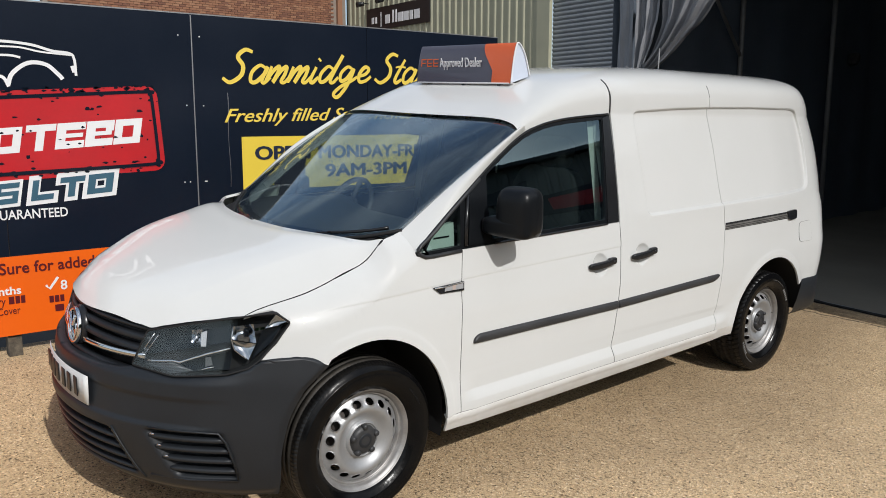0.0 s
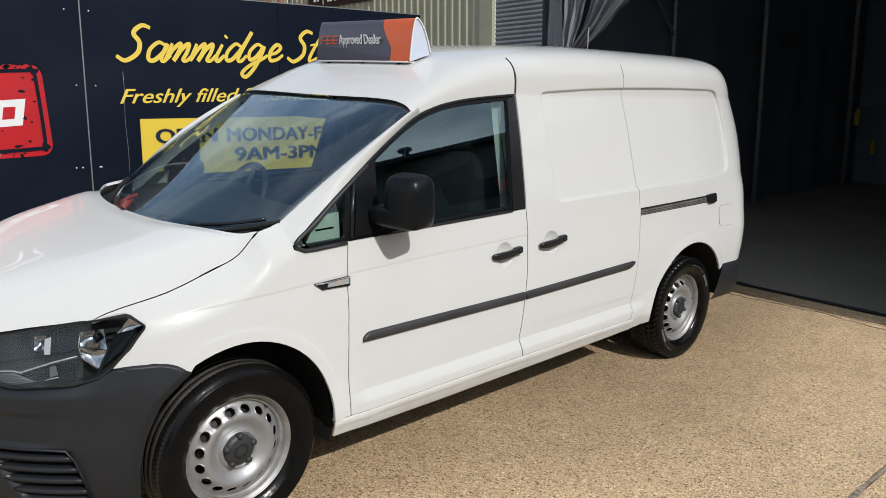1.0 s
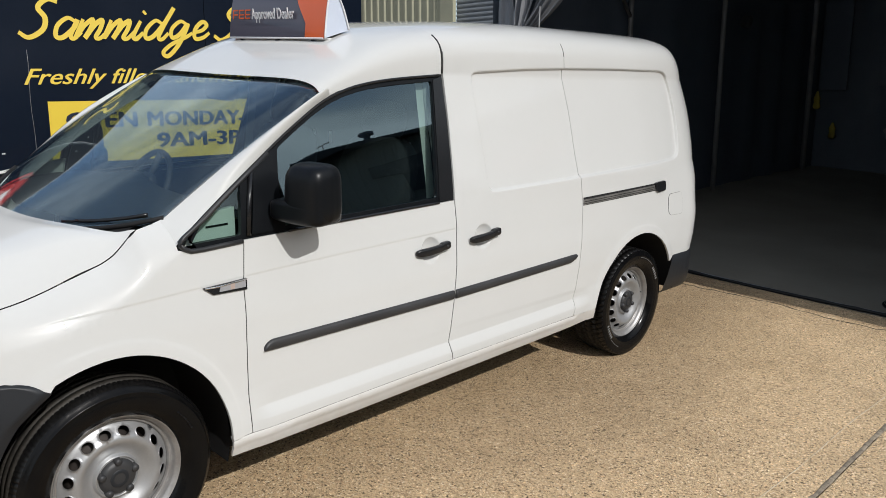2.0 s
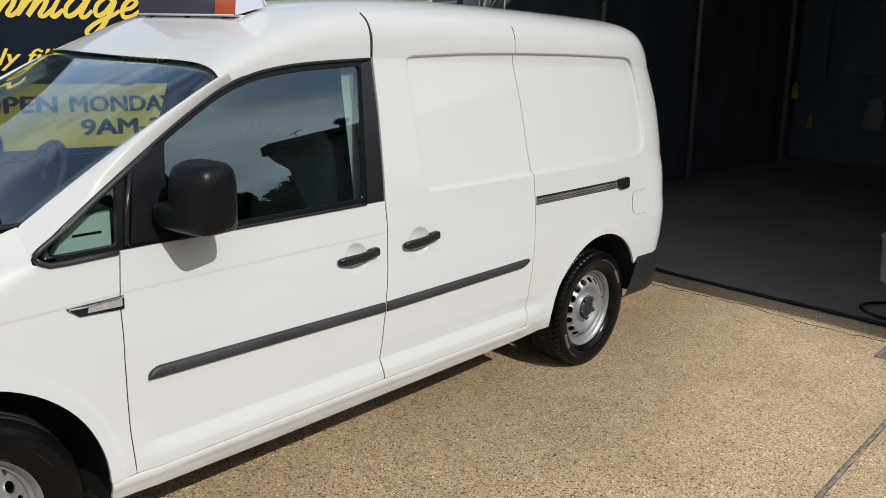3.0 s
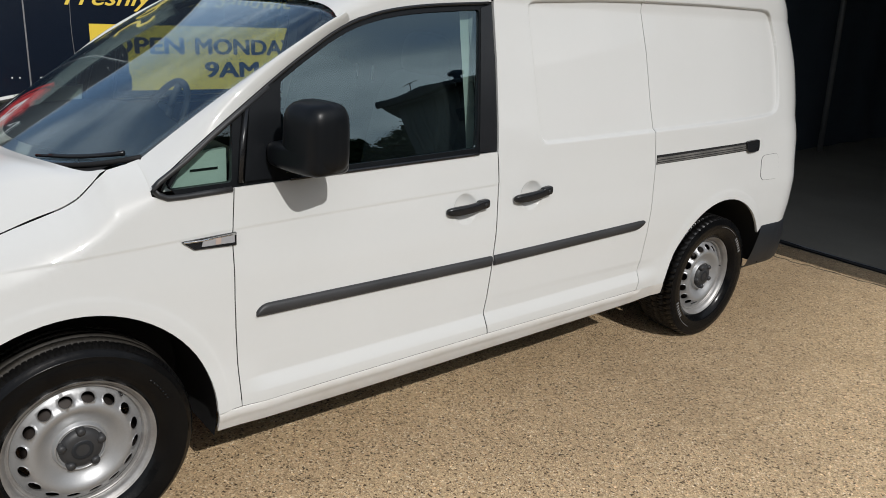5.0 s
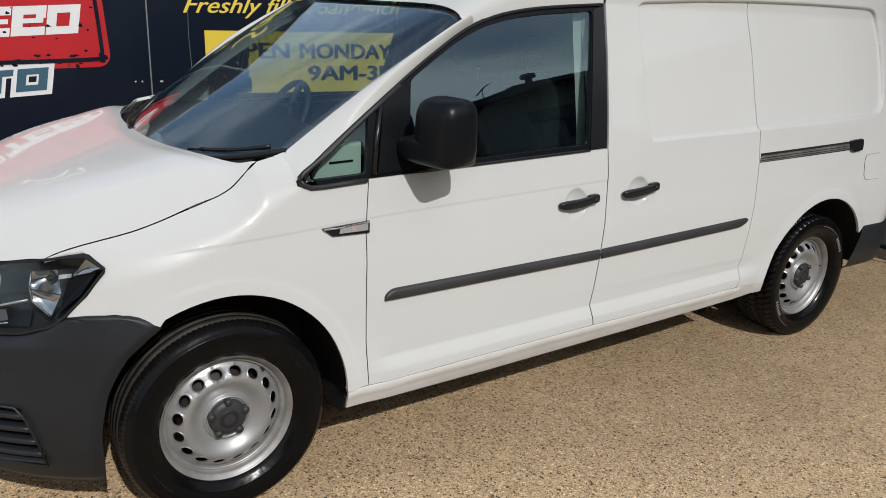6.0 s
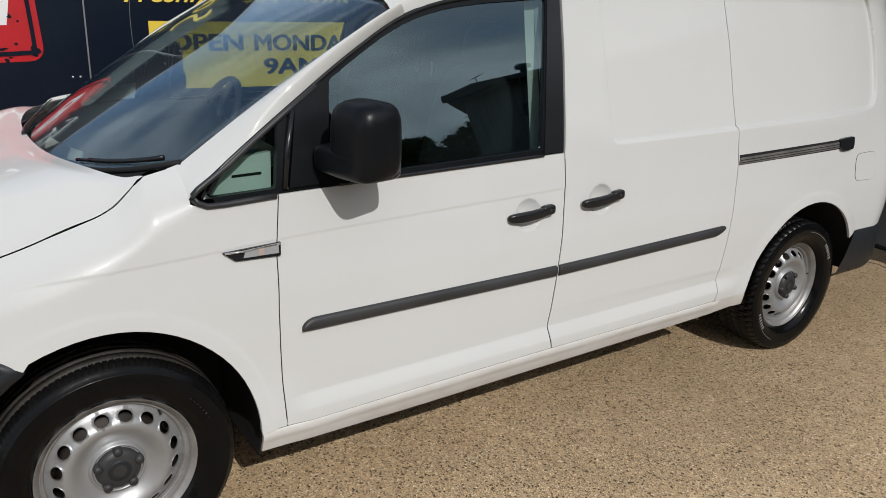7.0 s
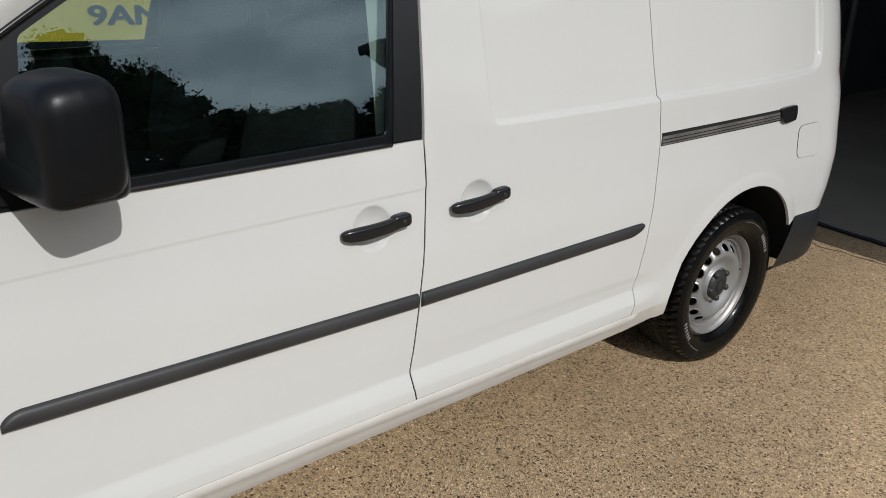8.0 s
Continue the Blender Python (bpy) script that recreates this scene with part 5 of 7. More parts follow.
    bm = skin([(0, .03), (length, .03), (length, .179), (0, .179)], place, .008, holes, .003, lambda u, r: (0, 1, 0))
    bmesh.ops.delete(bm, geom=[f for f in bm.faces if all(abs(q.co.z) < 1e-6 and q.co.x > 0 for q in f.verts)], context='FACES')
    bmesh.ops.remove_doubles(bm, verts=bm.verts, dist=.00005)
    rim = part("rim", bm, steel_rim, w, "silver painted steel wheel")
    part("rim_flange", spin([(.1775, -.033), (.1785, -.041), (.182, -.047), (.1855, -.046), (.1875, -.041), (.190, -.042), (.192, -.054), (.196, -.0625), (.2015, -.0655), (.2055, -.073), (.2085, -.0735), (.2085, -.069), (.203, -.072), (.198, -.04), (.196, .06)]), steel_worn, w)
    # barrel in dark iron: the shade behind the openings is put into its colour
    part("rim_barrel", spin([(.1770, -.031), (.172, .0), (.168, .06), (.19, .09)]), brake_iron, w)
    part("hub_cap", spin([(.0008, -.076), (.020, -.076), (.040, -.0745), (.050, -.071), (.057, -.064), (.061, -.050)], 40), trim_plastic, w, "dark grey plastic hub cap")
    part("hub_collar", spin([(.0615, -.050), (.0645, -.0600), (.0675, -.0625), (.0705, -.0600), (.0745, -.0470)], 40), steel_rim, w)
    cap_ring = spin([(.018, -.0772), (.027, -.0782), (.030, -.0762)], 32)
    part("hub_emblem", cap_ring, black_plastic, w)
    for k in range(5):
        a = math.tau * (k + .25) / 5
        nut = bmesh.new()
        tube(nut, [(.055 * math.cos(a), -.045, .055 * math.sin(a)), (.055 * math.cos(a), -.076, .055 * math.sin(a)), (.055 * math.cos(a), -.0805, .055 * math.sin(a))], [.0128, .0120, .0080], 12)
        part("nut_cover", nut, trim_plastic, w)
    part("brake_drum", spin([(.001, -.02), (.135, -.02), (.14, .0), (.14, .06), (.001, .06)], 40), brake_iron, w)
    # tyre valve
    valve = bmesh.new()
    tube(valve, [(.118, -.03, .128), (.119, -.056, .129)], .0035, 8)
    part("valve", valve, gloss_black, w)
    return w


TYRE_R, TRACK = .317, .745
first, second = make_wheel(), make_wheel(True)
first.location = (0, -TRACK, TYRE_R)
second.matrix_basis = pose(WHEELBASE, -TRACK, TYRE_R, 0, 40, 0)
for (x, y, rz, ry) in ((0, TRACK, 180, 10), (WHEELBASE, TRACK, 180, 70)):
    c = copy_thing(first if x < 1 else second, pose(x, y, TYRE_R, 0, ry, rz))
# wheel housings and underbody
for x, rx in ((-.01, .405), (WHEELBASE, .430)):
    for s in (-1, 1):
        bm = bmesh.new()
        prof = arc(x, .32, rx, .43, -12, 192, 26) if x < 1 else arc(x, .32, rx, .43, 2, 187, 26)
        grid_sheet(bm, [[(px, s * (y - (.13 * near_edge(-.12 - px, .22) if x < 1 and y > .7 else 0) - (.05 * near_edge(.44 - pz, .06) if x > 1 and px < x and y > .8 else 0)), pz) for px, pz in prof] for y in (.86 - (.05 if x < 1 else .0), .80, .60, .46)])
        vs = [bm.verts.new((px, s * .46, pz)) for px, pz in prof]
        bm.faces.new(vs)
        bmesh.ops.recalc_face_normals(bm, faces=bm.faces)
        part("wheel_housing", bm, shade_black, van)
part("underbody", boxed(-.55, 3.75, -.455, .455, .20, .30, .02), shade_black, van)
part("floor_pan", boxed(.45, 2.54, -.72, .72, .22, .31, .02), shade_black, van)
part("axle", tube(bmesh.new(), [(WHEELBASE, -.66, .30), (WHEELBASE, .66, .30)], .04, 10), shade_black, van)
part("exhaust", tube(bmesh.new(), [(1.2, -.2, .22), (2.6, -.25, .22), (2.9, -.3, .24)], .05, 10), brake_iron, van)

# ---- cabin ----
part("cabin_floor", boxed(.44, 1.62, -.74, .74, .36, .40), shade_black, van)
bm = bmesh.new()
grid_sheet(bm, [[(1.60, k / 6 * (half(1.60, z, True) - .05), z) for k in range(-6, 7)] for z in [.38 + .126 * j for j in range(11)]])
bmesh.ops.solidify(bm, geom=bm.faces[:], thickness=.015)
bulk = part("bulkhead", bm, dash_plastic, van)
# bright slots of the bulkhead, drawn as white strips on its face
for y in (.305, .168, -.286, -.430):
    part("vent_slot", boxed(1.578, 1.585, y - .005, y + .005, 1.208, 1.268, .001), white_vinyl, bulk)
bm = bmesh.new()
rows = []
for i in range(25):
    v = i / 12 - 1
    y = .70 * v
    x0 = .02 + .259 * abs(v) ** 1.7
    hump = .05 * math.exp(-((y - .36) / .16) ** 2)
    rows.append([(x0 + .01, y, 1.062), (x0 + .12, y, 1.072), (.52, y, 1.075 + hump * .6), (.63, y, 1.06 + hump), (.68, y, 1.01), (.70, y, .90), (.66, y, .70), (.60, y, .55)])
grid_sheet(bm, rows)
bmesh.ops.recalc_face_normals(bm, faces=bm.faces)
part("dashboard", bm, dash_plastic, van)
for s in (-1, 1):
    trim_bm = skin([(.272, 1.022), (.458, 1.028), (.468, 1.130), (.37, 1.118), (.30, 1.068)], lambda x, z: (x, s * (half(x, z, True) - .05), z), .02, inward=lambda x, z: (0, -s, 0), depth=.02)
    trim = part("corner_trim", trim_bm, pale_plastic, van, "pale grey corner trim")
    part("corner_slot", skin([(.352, 1.070), (.435, 1.073), (.436, 1.080), (.353, 1.077)], lambda x, z: (x, s * (half(x, z, True) - .048), z), .02), gloss_black, trim)
wheel_turn = Matrix.Rotation(radians(-62), 3, 'Y')
wh = bmesh.new()
centre = Vector((.67, .36, 1.02))
ring = [centre + wheel_turn @ Vector((.185 * math.cos(i * math.tau / 40), .185 * math.sin(i * math.tau / 40), 0)) for i in range(41)]
tube(wh, ring, .014, 10, False)
for a in (0, 180, 270):
    tube(wh, [centre, centre + wheel_turn @ Vector((.18 * math.sin(radians(a + 90)), .18 * math.cos(radians(a + 90)), 0))], .016, 8)
tube(wh, [centre, centre + wheel_turn @ Vector((0, 0, -.22))], .035, 10)
steering = part("steering_wheel", wh, dash_plastic, van)
part("airbag_cover", soft_box(centre + wheel_turn @ Vector((0, 0, .012)), (.15, .15, .05), 3.5, 14, wheel_turn), dash_plastic, steering)
for y in (-.37, .37):
    seat = part("seat", soft_box((1.12, y, .66), (.52, .50, .17), 4, 18), seat_cloth, van)
    part("backrest", soft_box((1.40, y, 1.00), (.15, .47, .62), 4, 18, Matrix.Rotation(radians(14), 3, 'Y')), seat_cloth, seat)
    part("headrest", soft_box((1.47, y, 1.37), (.09, .26, .17), 3.5, 14, Matrix.Rotation(radians(10), 3, 'Y')), seat_cloth, seat)
    part("seat_base", boxed(.92, 1.34, y - .2, y + .2, .40, .60, .02), dash_plastic, seat)
for s in (-1, 1):
    bm = skin(SEAM_FRONT[:1] + [(.44, .9), (.44, .42), (1.46, .42), (1.48, .9), (1.488, 1.05)], lambda x, z: (x, s * (half(x, z, True) - .055), z), .06)
    part("door_card", bm, dash_plastic, van)
    belt_bm = bmesh.new()
    grid_sheet(belt_bm, [[(1.43 + dx, s * (half(1.43, z, True) - .055 - .01 * k), z) for k, z in enumerate((1.60, 1.45, 1.3, 1.15, 1.0))] for dx in (-.02, .028)])
    part("seat_belt", belt_bm, pale_plastic, van)
    post_bm = bmesh.new()
    grid_sheet(post_bm, [[(x, s * (half(x, z, True) - o), z) for x, o in ((1.45, .06), (1.46, .045), (1.56, .045), (1.57, .07))] for z in [.5 + .107 * j for j in range(11)]])
    part("inner_post", post_bm, headliner, van)
lining = bmesh.new()
grid_sheet(lining, [[(x, (over(x, s)[1] * .93) * q, over(x, s)[2] - .028) for q, s in [(1, k / 10) for k in range(11)] + [(-1, 1 - k / 10) for k in range(1, 11)]] for x in [1.06 + .06 * i for i in range(10)]])
part("headlining", lining, headliner, van)
part("rear_view_mirror", soft_box((.86, 0, 1.475), (.05, .22, .07), 4, 14), dash_plastic, van)


# ---- ground ----
def slab(name, x0, x1, y0, y1, material, top, label, category="paving", thick=.12, n=2):
    bm = bmesh.new()
    box(bm, x0, x1, y0, y1, top - thick, top, .006)
    bmesh.ops.transform(bm, matrix=TILT, verts=bm.verts)
    return tagged(part(name, bm, material, None, smooth=False), label, category, kind="structure")


bm = bmesh.new()
grid_sheet(bm, [[(x, y, -.13 - (.0 if abs(x) < 60 else .3)) for y in (-300, -60, -20, 2.19)] for x in (-300, -60, 0, 60, 300)])
bmesh.ops.transform(bm, matrix=TILT, verts=bm.verts)
far = bm.verts[:]
grid_sheet(bm, [[(x, y, z) for y, z in ((2.188, .088), (6, .10), (25, .10), (60, .1), (300, .1))] for x in (-300, -60, 0, 60, 300)])
bmesh.ops.recalc_face_normals(bm, faces=bm.faces)
ground = tagged(part("ground", bm, asphalt), "dark grey asphalt yard round the concrete forecourt", "ground", kind="structure")
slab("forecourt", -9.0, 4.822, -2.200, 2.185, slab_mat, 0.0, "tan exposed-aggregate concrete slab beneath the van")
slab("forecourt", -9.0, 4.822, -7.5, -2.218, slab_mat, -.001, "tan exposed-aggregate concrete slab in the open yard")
rj = random.Random(5)
part_joint = bmesh.new()
rows = [[], [], [], []]
for k in range(701):
    x = -9 + .02 * k
    w0, w1 = .010 + .005 * noise.noise((x * 6, 0, 3)) + rj.uniform(-.002, .003), .010 + .006 * noise.noise((x * 5, 4, 1)) + rj.uniform(-.002, .003)
    for row, y, z in zip(rows, (-2.209 - w0, -2.209 - w0 * .5, -2.209 + w1 * .5, -2.209 + w1), (.0006, .0022 + rj.uniform(-.001, .0015), .0022 + rj.uniform(-.001, .0015), .0008)):
        row.append(TILT @ Vector((x, y, z)))
grid_sheet(part_joint, rows)
bmesh.ops.recalc_face_normals(part_joint, faces=part_joint.faces)
tagged(part("expansion_joint", part_joint, grit_filler, smooth=False), "dark gritty filler in the joint between concrete slabs", "joint", kind="structure")
slab("floor", 5.09, 24.0, -9.0, 8.0, dark_floor, -.004, "dark mottled concrete floor under the black canopy", "floor")
slab("threshold", 4.83, 5.085, -7.5, 2.2, slab_mat, .002, "narrow concrete edging strip at the canopy mouth", "paving", .1)

crack = bmesh.new()
r = random.Random(12)
pts = []
for k in range(70):
    y = 1.6 - .055 * k
    pts.append((4.765 + .022 * math.sin(k * .31) + r.uniform(-.018, .018), y, .0012))
tube(crack, [TILT @ Vector(p) for p in pts], [.004 * r.uniform(.3, 1.2) for _ in pts], 5)
tagged(part("crack", crack, joint_mat, smooth=False), "thin dark crack across the concrete slab", "crack", kind="structure")


def drain_grate():
    """A cast grate in its frame, let into the slab's corner."""
    g = thing("drain_grate", (0, 0, 0), "rusty cast iron drain grate set in the concrete", "grate")
    g.matrix_world = TILT
    x0, x1, y0, y1 = 4.44, 4.76, -2.19, -1.915
    # black plate laid on the slab in place of the shaded pit
    part("pit", boxed(x0 + .01, x1 - .01, y0 + .01, y1 - .01, .0, .003), shade_black, g, smooth=False)
    for a0, a1, b0, b1 in ((x0, x1, y1 - .018, y1), (x0, x1, y0, y0 + .018), (x0, x0 + .018, y0 + .018, y1 - .018), (x1 - .018, x1, y0 + .018, y1 - .018)):
        part("rim_bar", boxed(a0, a1, b0, b1, -.01, .009, .002), grate_iron, g, smooth=False)
    for k in range(8):
        x = x0 + .032 + .0335 * k
        part("bar", boxed(x, x + .018, y0 + .018, y1 - .018, -.004, .008, .002), grate_iron, g, smooth=False)
    return g


drain_grate()

# a thin raised line of cement along the joint
spots = [1.4 + 3.0 * k / 120 for k in range(121)]
edge_y = [-2.052 - .06 * k / 120 + .005 * math.sin(k * .12) + r.uniform(-.001, .001) for k in range(121)]
ridge = bmesh.new()
tube(ridge, [TILT @ Vector((x, y + .002, .0006)) for x, y in zip(spots, edge_y)], [.0030 * r.uniform(.5, 1.1) for _ in spots], 5)
tagged(part("cement_ridge", ridge, cement_pale, smooth=False), "thin pale ridge of cement on the slab", "paving", kind="structure")

# ---- board fence ----
fence = thing("hoarding", (-.0577, 1.930, .0526), "dark navy printed board fence with yellow, red and orange lettering", "hoarding")

fence.scale = (.9642, .9642, .9642)


for x0, x1 in ((-3.06, -.626), (-.622, .591), (.597, 2.05), (2.054, 3.507)):
    bm = boxed(x0, x1, 0, .018, .190, 2.0, .0015)
    for v in bm.verts:
        if v.co.z > 1.5:
            v.co.z += .250 + .018 * (v.co.x - .6) - .0
    part("panel", bm, navy_vinyl, fence, smooth=False)
for x in (-3.0, -.63, .594, 2.052, 3.47):
    part("post", boxed(x - .04, x + .04, .022, .10, .05, 2.20, .004), joint_mat, fence, smooth=False)
part("joint_strip", boxed(.590, .598, -.003, .001, .20, 2.24, .001), edge_metal, fence, smooth=False)
bm = bmesh.new()
grid_sheet(bm, [[(x, y, 2.252 + .018 * (x - .6) + dz) for x in (-3.06, 0, 1.8, 3.507)] for y, dz in ((-.002, -.006), (-.002, .002), (.02, .002))])
part("top_trim", bm, edge_metal, fence, smooth=False)
# a hairline split in the print
part("split_line", tube(bmesh.new(), [(.842 + .004 * math.sin(k), -.0012, 1.05 + .075 * k) for k in range(10)], .0016, 5), edge_metal, fence)
for x in (.54, .65, .66, .50):
    for z in (1.10, 1.63, 2.10):
        if (x * 100 + z * 10) % 3 > .8:
            part("fixing", disc(bmesh.new(), (x, -.001, z), (0, -1, 0), 0, .005, .003, 10), white_vinyl, fence)


def face(x, z):
    """A pose on the fence's front, x to the right and y up the board."""
    return Matrix.Translation((x, -.003, z)) @ Matrix.Rotation(math.pi / 2, 4, 'X')


def flat_shape(name, pts, mat, off=.002, thick=.002):
    """A cut vinyl shape on the fence from points in x and z."""
    bm = bmesh.new()
    vs = [bm.verts.new((x, -off, z)) for x, z in pts]
    bm.faces.new(vs)
    r = bmesh.ops.extrude_face_region(bm, geom=bm.faces[:])
    for v in [g for g in r["geom"] if isinstance(g, bmesh.types.BMVert)]:
        v.co.y += thick
    bmesh.ops.triangulate(bm, faces=[f for f in bm.faces if len(f.verts) > 4])
    bmesh.ops.recalc_face_normals(bm, faces=bm.faces)
    return part(name, bm, mat, fence, smooth=False)


def ribbon(bm, pts, widths, off=.003):
    """A brush stroke on the fence: a flat band along points in x and z."""
    pts = [Vector(p) for p in pts]
    rows = []
    for i, p in enumerate(pts):
        d = (pts[min(i + 1, len(pts) - 1)] - pts[max(0, i - 1)]).normalized()
        n = Vector((-d.y, d.x))
        w = widths[i] if isinstance(widths, list) else widths
        a, b = p + n * w / 2, p - n * w / 2
        lift = off + .00006 * i
        rows.append([(a.x, -lift, a.y), (b.x, -lift, b.y)])
    vs = grid_sheet(bm, rows)
    bmesh.ops.recalc_face_normals(bm, faces=bm.faces)
    return bm


def smooth_line(pts, n=6):
    """A smooth line through points (Catmull-Rom)."""
    P = [Vector(p) for p in pts]
    P = [P[0] * 2 - P[1]] + P + [P[-1] * 2 - P[-2]]
    out = []
    for a, b, c, d in zip(P, P[1:], P[2:], P[3:]):
        for i in range(n):
            t = i / n
            out.append(0.5 * ((2 * b) + (c - a) * t + (2 * a - 5 * b + 4 * c - d) * t * t + (3 * b - a - 3 * c + d) * t ** 3))
    out.append(P[-2])
    return [tuple(p) for p in out]


# yellow opening-hours panel
flat_shape("yellow_panel", [(.938, 1.412), (2.59, 1.428), (2.59, 1.018), (.938, 1.018)], yellow_vinyl)
letters_on("lettering", "OPEN", .140, face(1.036, 1.245) @ Matrix.Translation((0, 0, .002)), navy_text, fence, 0, width=.464, heavy=.005)
letters_on("lettering", "MONDAY-FRI", .140, face(1.572, 1.245) @ Matrix.Translation((0, 0, .002)), navy_text, fence, 0, width=.975, heavy=.005)
letters_on("lettering", "9AM-3PM", .140, face(1.636, 1.098) @ Matrix.Translation((0, 0, .002)), navy_text, fence, 0, width=.80, heavy=.005)
letters_on("lettering", "Freshly filled Sandwiches", .138, face(.80, 1.515) @ pose(0, 0, 0, 0, 0, 1.5), script_yellow, fence, 0, .42, width=1.72, heavy=.0016)

# the shop's script mark, as loose brush strokes
mark = bmesh.new()
layer = [0]


def stroke(pts, w, x0, z0, k):
    ln = smooth_line([(x0 + (x + .40 * z) * k, z0 + z * k) for x, z in pts])
    layer[0] += 1
    ribbon(mark, ln, [w * k * (.55 + .6 * abs(math.sin(2.2 * i / len(ln) + .5))) for i in range(len(ln))], .003 + .0004 * layer[0])


LOOPS = {
    "tall": [(.55, .95), (.28, 1.0), (.12, .78), (.38, .52), (.42, .22), (.15, .0), (-.15, .12)],
    "round": [(.50, .50), (.25, .58), (.05, .35), (.10, .05), (.30, .02), (.52, .30), (.55, .55), (.50, .10), (.62, .0), (.78, .20)],
    "hump": [(.0, .55), (-.05, .0), (.10, .38), (.28, .56), (.30, .30), (.22, .0), (.38, .40), (.56, .56), (.58, .30), (.52, .05), (.66, .02), (.80, .22)],
    "stem": [(.08, .55), (.0, .10), (.12, .0), (.28, .20)],
    "ascend": [(.50, .50), (.25, .58), (.05, .30), (.12, .03), (.34, .10), (.58, .55), (.72, 1.02), (.56, .40), (.52, .06), (.66, .02), (.80, .22)],
    "drop": [(.50, .50), (.25, .58), (.05, .33), (.14, .06), (.36, .16), (.54, .52), (.46, -.10), (.22, -.52), (.0, -.42), (.20, -.15), (.62, .10), (.78, .24)],
    "eye": [(.05, .22), (.32, .32), (.42, .50), (.22, .58), (.06, .32), (.16, .04), (.42, .08), (.60, .25)],
    "cross": [(.28, .90), (.08, .18), (.18, .0), (.40, .14)],
}
pen, base = .83, 1.80
for kind, adv in (("tall", .78), ("round", .72), ("hump", .84), ("hump", .84), ("stem", .30), ("ascend", .84), ("drop", .80), ("eye", .98), ("tall", .72), ("cross", .40), ("round", .72), ("cross", .40)):
    stroke(LOOPS[kind], .120, pen, base + .035 * (pen - .86), .235 if kind == "tall" else .215)
    if kind == "cross":
        stroke([(-.06, .58), (.15, .62), (.42, .60)], .07, pen, base + .035 * (pen - .86), .215)
    if kind == "stem":
        stroke([(.10, .78), (.14, .84)], .13, pen, base + .035 * (pen - .86), .215)
    pen += adv * .215
part("script_mark", mark, script_yellow, fence, "yellow brush-script shop mark")

# the dealer's mark: car line, red block with worn edges, white blocks
car = bmesh.new()
for pts, w in (([(-.98, 1.80), (-.90, 1.93), (-.70, 1.97), (-.58, 1.985), (-.42, 1.975), (-.30, 1.945), (-.20, 1.935), (-.175, 1.90), (-.170, 1.80)], .012),
               ([(-.60, 1.955), (-.48, 1.955), (-.36, 1.935), (-.18, 1.925)], .008), ([(-.56, 1.725), (-.53, 1.80), (-.44, 1.865), (-.34, 1.86), (-.27, 1.80), (-.25, 1.775)], .018),
               ([(-.66, 1.78), (-.585, 1.775), (-.555, 1.72)], .014), ([(-.66, 1.90), (-.54, 1.905), (-.48, 1.895)], .010), ([(-.19, 1.86), (-.18, 1.82)], .016)):
    ribbon(car, smooth_line(pts), w * 1.35)
part("car_line", car, white_vinyl, fence, "white line drawing of a car's outline")
rng = random.Random(4)
flat_shape("red_block", rounded([(-2.0, 1.60), (.333, 1.757), (.372, 1.190), (-2.0, 1.10)], .085), red_vinyl, .002)
line = smooth_line([(-2.0, 1.565), (-.6, 1.655), (.235, 1.712), (.282, 1.698), (.298, 1.655), (.322, 1.30), (.312, 1.258), (.265, 1.232), (-.6, 1.195), (-2.0, 1.135)], 10)
part("worn_line", ribbon(bmesh.new(), line, .022, .0035), navy_vinyl, fence, smooth=False)
chips = bmesh.new()
for k in range(150):
    if k % 3:
        x, z = rng.uniform(-.75, .35), rng.choice((1.725, 1.205)) + rng.uniform(-.02, .02)
        z += .06 * x if z > 1.5 else .03 * x
    else:
        x, z = rng.uniform(-.7, .34), rng.uniform(1.22, 1.70)
    n = rng.randint(4, 6)
    r = rng.uniform(.004, .016)
    chips.faces.new([chips.verts.new((x + r * rng.uniform(.5, 1.9) * math.cos(q * math.tau / n), -.0048, z + r * rng.uniform(.3, 1) * math.sin(q * math.tau / n))) for q in range(n)])
tagged(part("worn_chip", chips, navy_vinyl, fence, smooth=False), kind="stuff")


def block(name, mat, x, z, w, h, cuts, off=.0042):
    """A squared block with slots, leaning a little."""
    bm = bmesh.new()
    for i, (a, b, c, d) in enumerate(cuts):
        pts = [(x + a * w + .18 * h * c, z + c * h), (x + b * w + .18 * h * c, z + c * h), (x + b * w + .18 * h * d, z + d * h), (x + a * w + .18 * h * d, z + d * h)]
        bm.faces.new([bm.verts.new((px, -off - .0003 * i, pz + .075 * (px + .38))) for px, pz in pts])
    part(name, bm, mat, fence, smooth=False)


BAR, RING = [(0, 1, 0, .29), (0, 1, .71, 1), (0, .33, .29, .71)], [(0, 1, 0, .27), (0, 1, .73, 1), (0, .30, .27, .73), (.70, 1, .27, .73)]
for k, cuts in enumerate(([(0, 1, .74, 1), (.36, .64, 0, .74)], BAR + [(.33, .93, .42, .58)], BAR + [(.33, .93, .42, .58), (.70, 1, .58, .71)], RING)):
    block("white_block", white_vinyl, -.505 + .178 * k, 1.335, .172, .160, cuts)
for k in range(4):
    block("white_block", white_vinyl, -1.22 + .178 * k, 1.335, .160, .155, RING if k % 2 else [(0, .26, 0, 1), (.74, 1, 0, 1), (.26, .74, .4, .64)])
